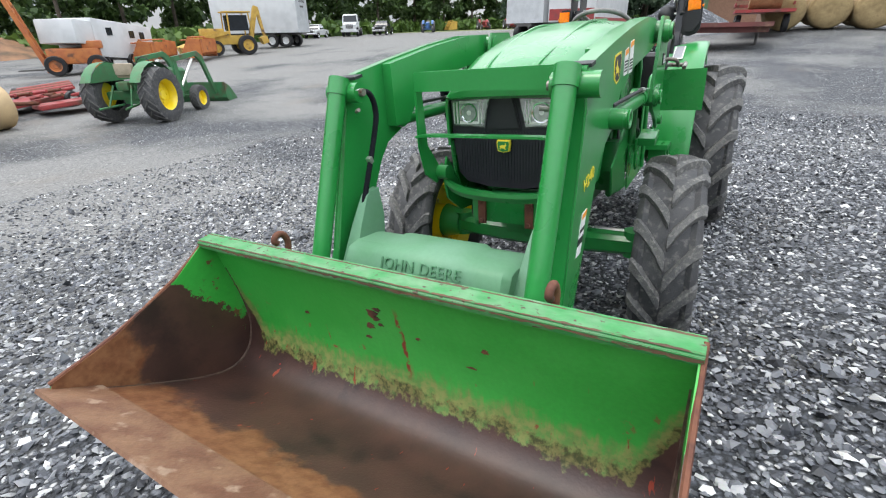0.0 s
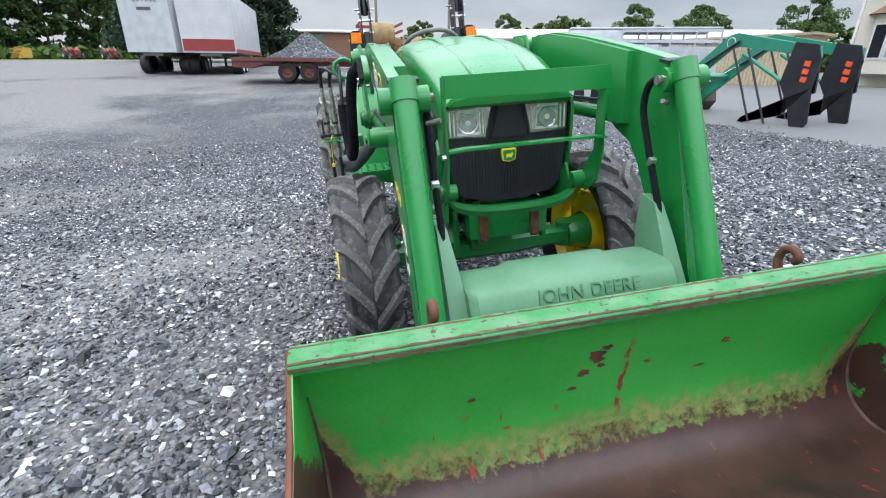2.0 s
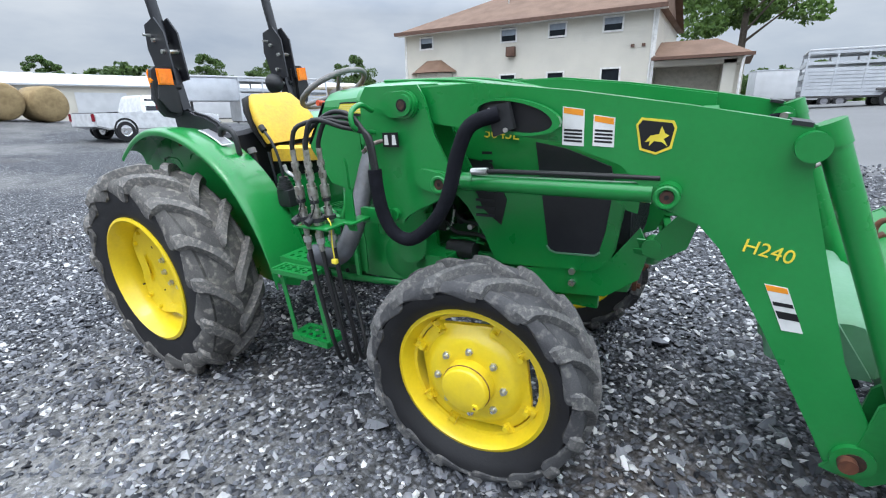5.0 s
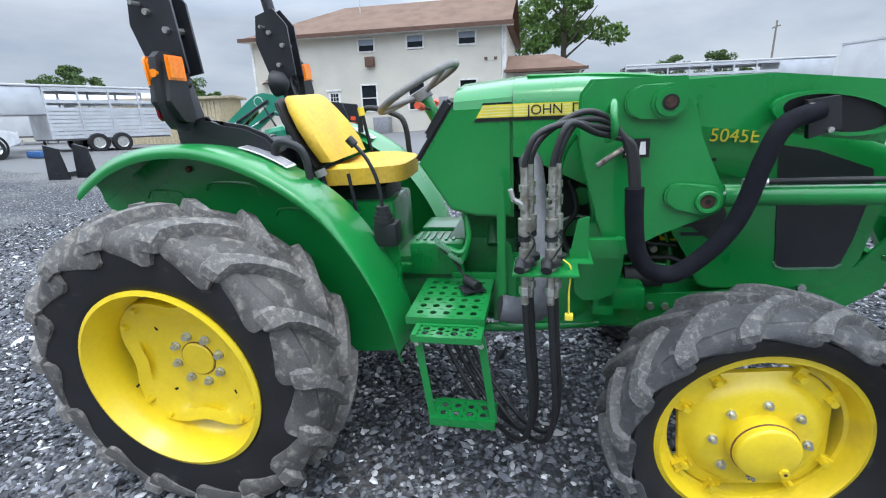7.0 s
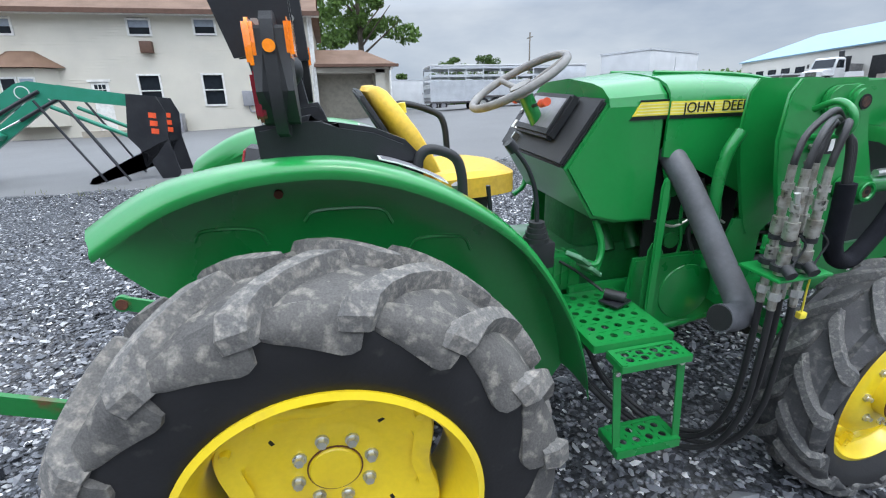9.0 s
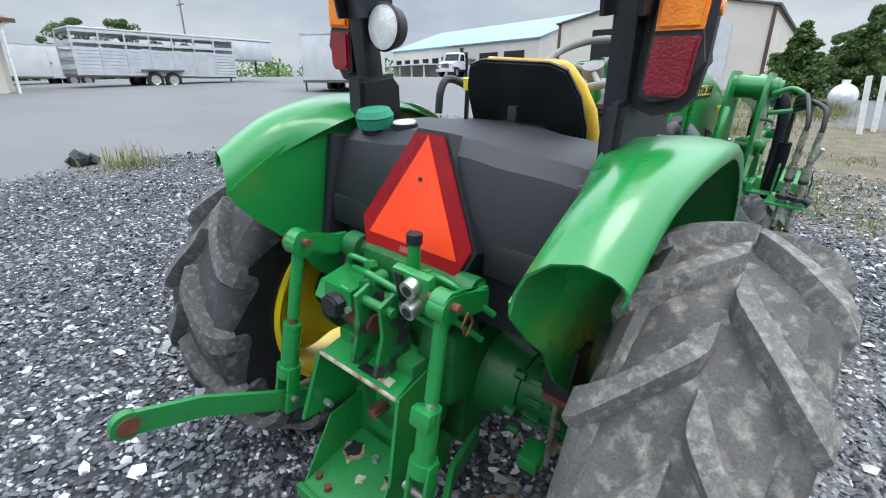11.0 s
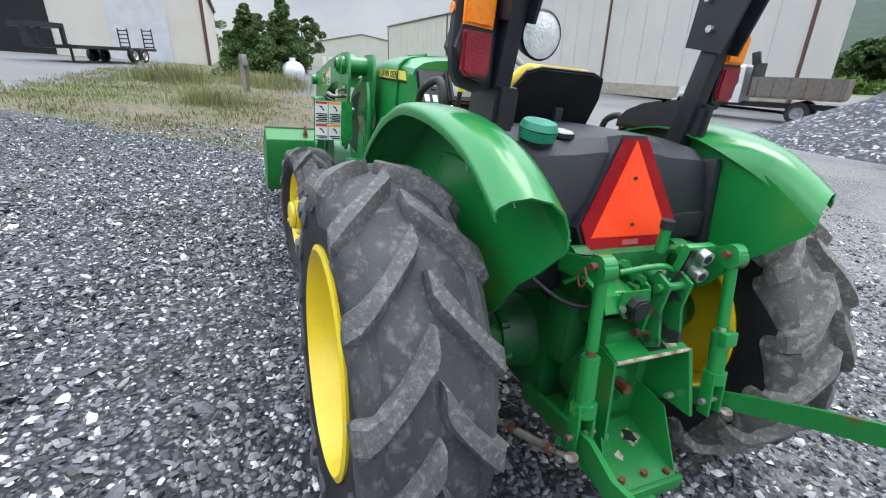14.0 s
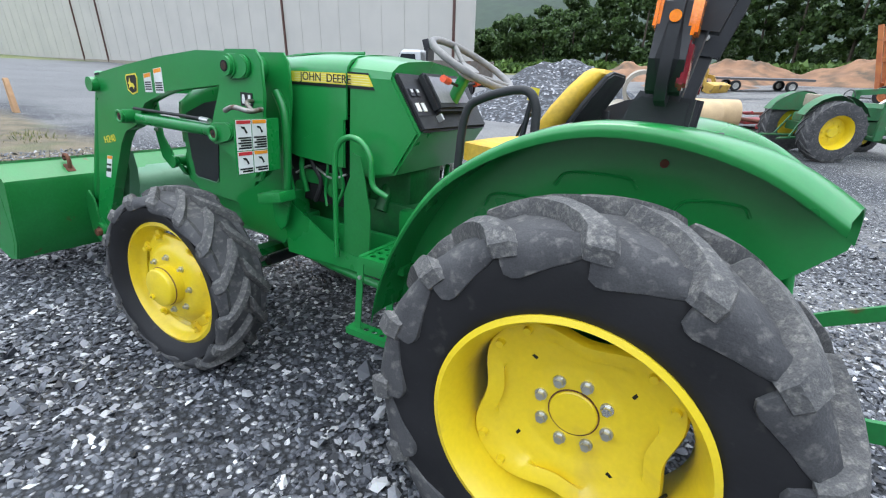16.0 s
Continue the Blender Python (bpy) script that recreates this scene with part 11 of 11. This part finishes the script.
def woods():
    rng = np.random.default_rng(77)
    vs, fs, n0 = [], [], 0
    tvs = bm_new()
    for row, extra in ((0, 0.0), (1, 9.0), (2, 20.0)):
        az = -64.0
        while az > -172:
            base = np.interp(-az, [60, 75, 92, 112, 125, 140, 155, 172], [85, 88, 84, 56, 66, 80, 102, 112])
            d = base + extra + rng.uniform(-3, 5)
            x, y = d * math.cos(radians(az)), d * math.sin(radians(az))
            h = rng.uniform(13, 19) * (1 + 0.08 * row) * np.interp(-az, [64, 72, 80, 90, 130, 150], [0.40, 0.58, 0.95, 1.2, 1.2, 1.0])
            w = rng.uniform(3.6, 5.4)
            rg = random.Random(int(d * 100))
            lo = rng.uniform(0.8, 3.5) if row == 0 else 1.5
            cs, rs = crown(rng, h, w, lo, "broad")
            v, f = leaves(rng, cs, rs, 100 if row == 0 else 60, 0.40)
            z = ground(x, y)
            vs.append(v + np.array([x, y, z]))
            fs.append(f + n0)
            n0 += len(v)
            if row == 0:
                cyl(tvs, (x, y, z - 0.5), (x + rg.uniform(-0.5, 0.5), y, z + h * 0.6), 0.24, 7, 0.1, False)
            az -= math.degrees(w * 1.25 / d)
    ob = new("woods", mesh_of("woods", np.concatenate(vs), np.concatenate(fs), leaf_material("mixed_wood_leaves", (0.020, 0.046, 0.014), (0.095, 0.165, 0.046))))
    tagged(ob, "dense dark green deciduous woods along the yard", "woods", kind="stuff")
    st = part("wood_trunks", tvs, BARK)
    tagged(st, "grey trunks at the edge of the woods", "trunks", kind="stuff")
    # low brush at the wood's foot and along the far fields
    cs, rs = [], []
    for i in range(420):
        az = rng.uniform(-172, -62)
        d = np.interp(-az, [60, 75, 92, 112, 125, 140, 155, 172], [80, 83, 78, 52, 62, 76, 98, 106]) + rng.uniform(-1.5, 4)
        x, y = d * math.cos(radians(az)), d * math.sin(radians(az))
        cs.append((x, y, ground(x, y) + 0.5))
        rs.append(rng.uniform(0.7, 1.9))
    for i in range(520):
        az = rng.uniform(-62, 188)
        d = rng.uniform(150, 260)
        x, y = d * math.cos(radians(az)), d * math.sin(radians(az))
        cs.append((x, y, ground(x, y) + rng.uniform(1, 4)))
        rs.append(rng.uniform(3.0, 7.0))
    v, f = leaves(rng, cs, rs, 60, 0.7, 0.8)
    tagged(new("brush", mesh_of("brush", v, f, LEAF)), "green brush and distant hedgerows", "brush", kind="stuff")


woods()


def treeline():
    """Hedgerow trees a long way off, in uneven groups above a continuous low hedge."""
    rng = np.random.default_rng(31)
    vs, fs, n0 = [], [], 0
    spots_ = [(rng.uniform(118, 168), rng.uniform(84, 118), rng.uniform(2.6, 4.6)) for _ in range(110)]
    spots_ += [(a + rng.uniform(-2.6, 2.6), rng.uniform(84, 100), rng.uniform(6.0, 8.8)) for a in (156, 154, 143, 141, 130) for _ in range(3)]
    spots_ += [(rng.uniform(66, 96), rng.uniform(105, 135), rng.uniform(4.0, 7.5)) for _ in range(46)]
    for az, d, h in spots_:
        x, y = d * math.cos(radians(az)), d * math.sin(radians(az))
        cs, rs = crown(rng, h, h * rng.uniform(0.36, 0.5), 0.4, "broad")
        v, f = leaves(rng, cs, rs, 46, 0.30)
        vs.append(v + np.array([x, y, ground(x, y) - 0.2]))
        fs.append(f + n0)
        n0 += len(v)
    tagged(new("treeline", mesh_of("treeline", np.concatenate(vs), np.concatenate(fs), LEAF_D)), "distant green hedgerow trees beyond the yard", "trees", kind="stuff")


treeline()


def hill():
    bm = bm_new()
    rows = []
    for j in range(14):
        f = j / 13
        row = []
        for k in range(90):
            az = radians(-20 - 110 * k / 89)
            d = 330 + 420 * f
            top = 150 * math.sin(math.pi * min(1, max(0, (k - 6) / 70))) ** 0.6 * (0.8 + 0.25 * noise.noise((k * 0.08, 0, 3)))
            z = -3 + top * math.sin(f * math.pi / 2) + 4.0 * noise.noise((k * 0.9, j * 0.9, 0)) * (j > 0)
            row.append(bm.verts.new((d * math.cos(az), d * math.sin(az), z)))
        rows.append(row)
    for a, b in zip(rows, rows[1:]):
        for k in range(89):
            bm.faces.new((a[k], a[k + 1], b[k + 1], b[k]))
    m = shader("wooded_hillside", (0.022, 0.040, 0.028), 0.9, second=(0.036, 0.058, 0.038), scale=0.06, bump=1.0, bump_scale=0.12, fine=0.15, fine_amount=0.35)
    tagged(part("backdrop_hill", bm, m, None, "", 180), "distant wooded hillside", "hill", kind="structure")


hill()


def blades(name, spots, per, h, mat, label, seed, wide=0.006):
    """Tufts of grass: bent tapering blades."""
    rng = np.random.default_rng(seed)
    c = np.repeat(np.asarray(spots), per, 0)
    n = len(c)
    x, y = c[:, 0] + rng.normal(0, 0.09, n) * c[:, 2] * 3, c[:, 1] + rng.normal(0, 0.09, n) * c[:, 2] * 3
    z = np.array([ground(a, b) for a, b in zip(x, y)]) - 0.01
    a, lean = rng.uniform(0, 6.283, n), rng.uniform(0.1, 0.8, n)
    hh = h * c[:, 2] * rng.uniform(0.4, 1.2, n)
    dx, dy = np.cos(a), np.sin(a)
    w = wide * (0.6 + c[:, 2])
    v = np.stack([np.stack([x - dy * w, y + dx * w, z], -1), np.stack([x + dy * w, y - dx * w, z], -1),
                  np.stack([x + dx * hh * lean * 0.4 + dy * w * 0.7, y + dy * hh * lean * 0.4 - dx * w * 0.7, z + hh * 0.65], -1),
                  np.stack([x + dx * hh * lean * 0.4 - dy * w * 0.7, y + dy * hh * lean * 0.4 + dx * w * 0.7, z + hh * 0.65], -1),
                  np.stack([x + dx * hh * lean, y + dy * hh * lean, z + hh], -1)], 1).reshape(-1, 3)
    k = 5 * np.arange(n)[:, None]
    me = bpy.data.meshes.new(name)
    quads = np.concatenate([k, k + 1, k + 2, k + 3], 1)
    tris = np.concatenate([k + 3, k + 2, k + 4], 1)
    me.from_pydata(v.tolist(), [], quads.tolist() + tris.tolist())
    me.materials.append(mat)
    tagged(new(name, me), label, "grass", kind="stuff")


GRASS = leaf_material("grass_blades", (0.06, 0.10, 0.022), (0.22, 0.20, 0.08))
rng_g = np.random.default_rng(12)
spots = []
while len(spots) < 1500:
    x, y = rng_g.uniform(5.6, 26), rng_g.uniform(-4.5, 6.4)
    if x - 0.85 * max(y, -0.8) < 5.9 or noise.noise((x * 0.5, y * 0.5, 0)) + 0.10 * (y - 1) < rng_g.uniform(-0.35, 0.35):
        continue
    if y < -1.9 - 0.06 * (x - 10) or (y < 0 and x + 0.35 * y > 16.2):
        continue
    spots.append((x, y, rng_g.uniform(0.3, 1.0)))
blades("verge_grass", spots, 13, 0.12, GRASS, "patchy green verge grass beside the gravel", 3, 0.007)
blades("dead_straw", [(x, y, z * 0.6) for x, y, z in spots[::2]] + [(x + 0.7, y - 0.5, 0.5) for x, y, z in spots[::5]], 14, 0.10, leaf_material("dry_straw", (0.20, 0.165, 0.085), (0.36, 0.31, 0.18)), "dry straw and dead stalks on bare earth", 8, 0.005)
edge_spots = [(x, 6.75 - 0.07 * x + rng_g.normal(0, 0.18), rng_g.uniform(0.15, 0.5)) for x in rng_g.uniform(-12, 12, 45)]
blades("edge_weeds", edge_spots, 9, 0.22, GRASS, "sparse weeds along the asphalt edge", 4, 0.005)
tuft = [(1.1 + rng_g.normal(0, 0.05), 6.5 + rng_g.normal(0, 0.05), rng_g.uniform(0.5, 0.8)) for i in range(5)] + [(19.5 + rng_g.normal(0, 0.4), 3.2 + rng_g.normal(0, 0.4), 1.6) for i in range(40)] + [(21 + rng_g.normal(0, 1.5), 0 + rng_g.normal(0, 0.8), 1.3) for i in range(60)] + [(12.9 + rng_g.normal(0, 0.35), 1.8 + rng_g.normal(0, 0.3), 1.2) for i in range(30)]
blades("tall_weeds", tuft, 24, 0.42, leaf_material("dry_weeds", (0.10, 0.13, 0.04), (0.28, 0.26, 0.12)), "tall dry weeds at the asphalt edge", 6, 0.006)
rk = thing("asphalt_lump", put(0.7, 7.0, 20), "dark broken asphalt lump at the edge", "rubble")
bm = bm_new()
for i in range(5):
    box(bm, (0.09 * (i % 3) - 0.08, 0.07 * (i // 3), 0.06 + 0.03 * (i % 2)), (0.16, 0.14, 0.12), (20 * i, 13 * i, 31 * i), 0.02)
part("lump", bm, BLACK, rk)
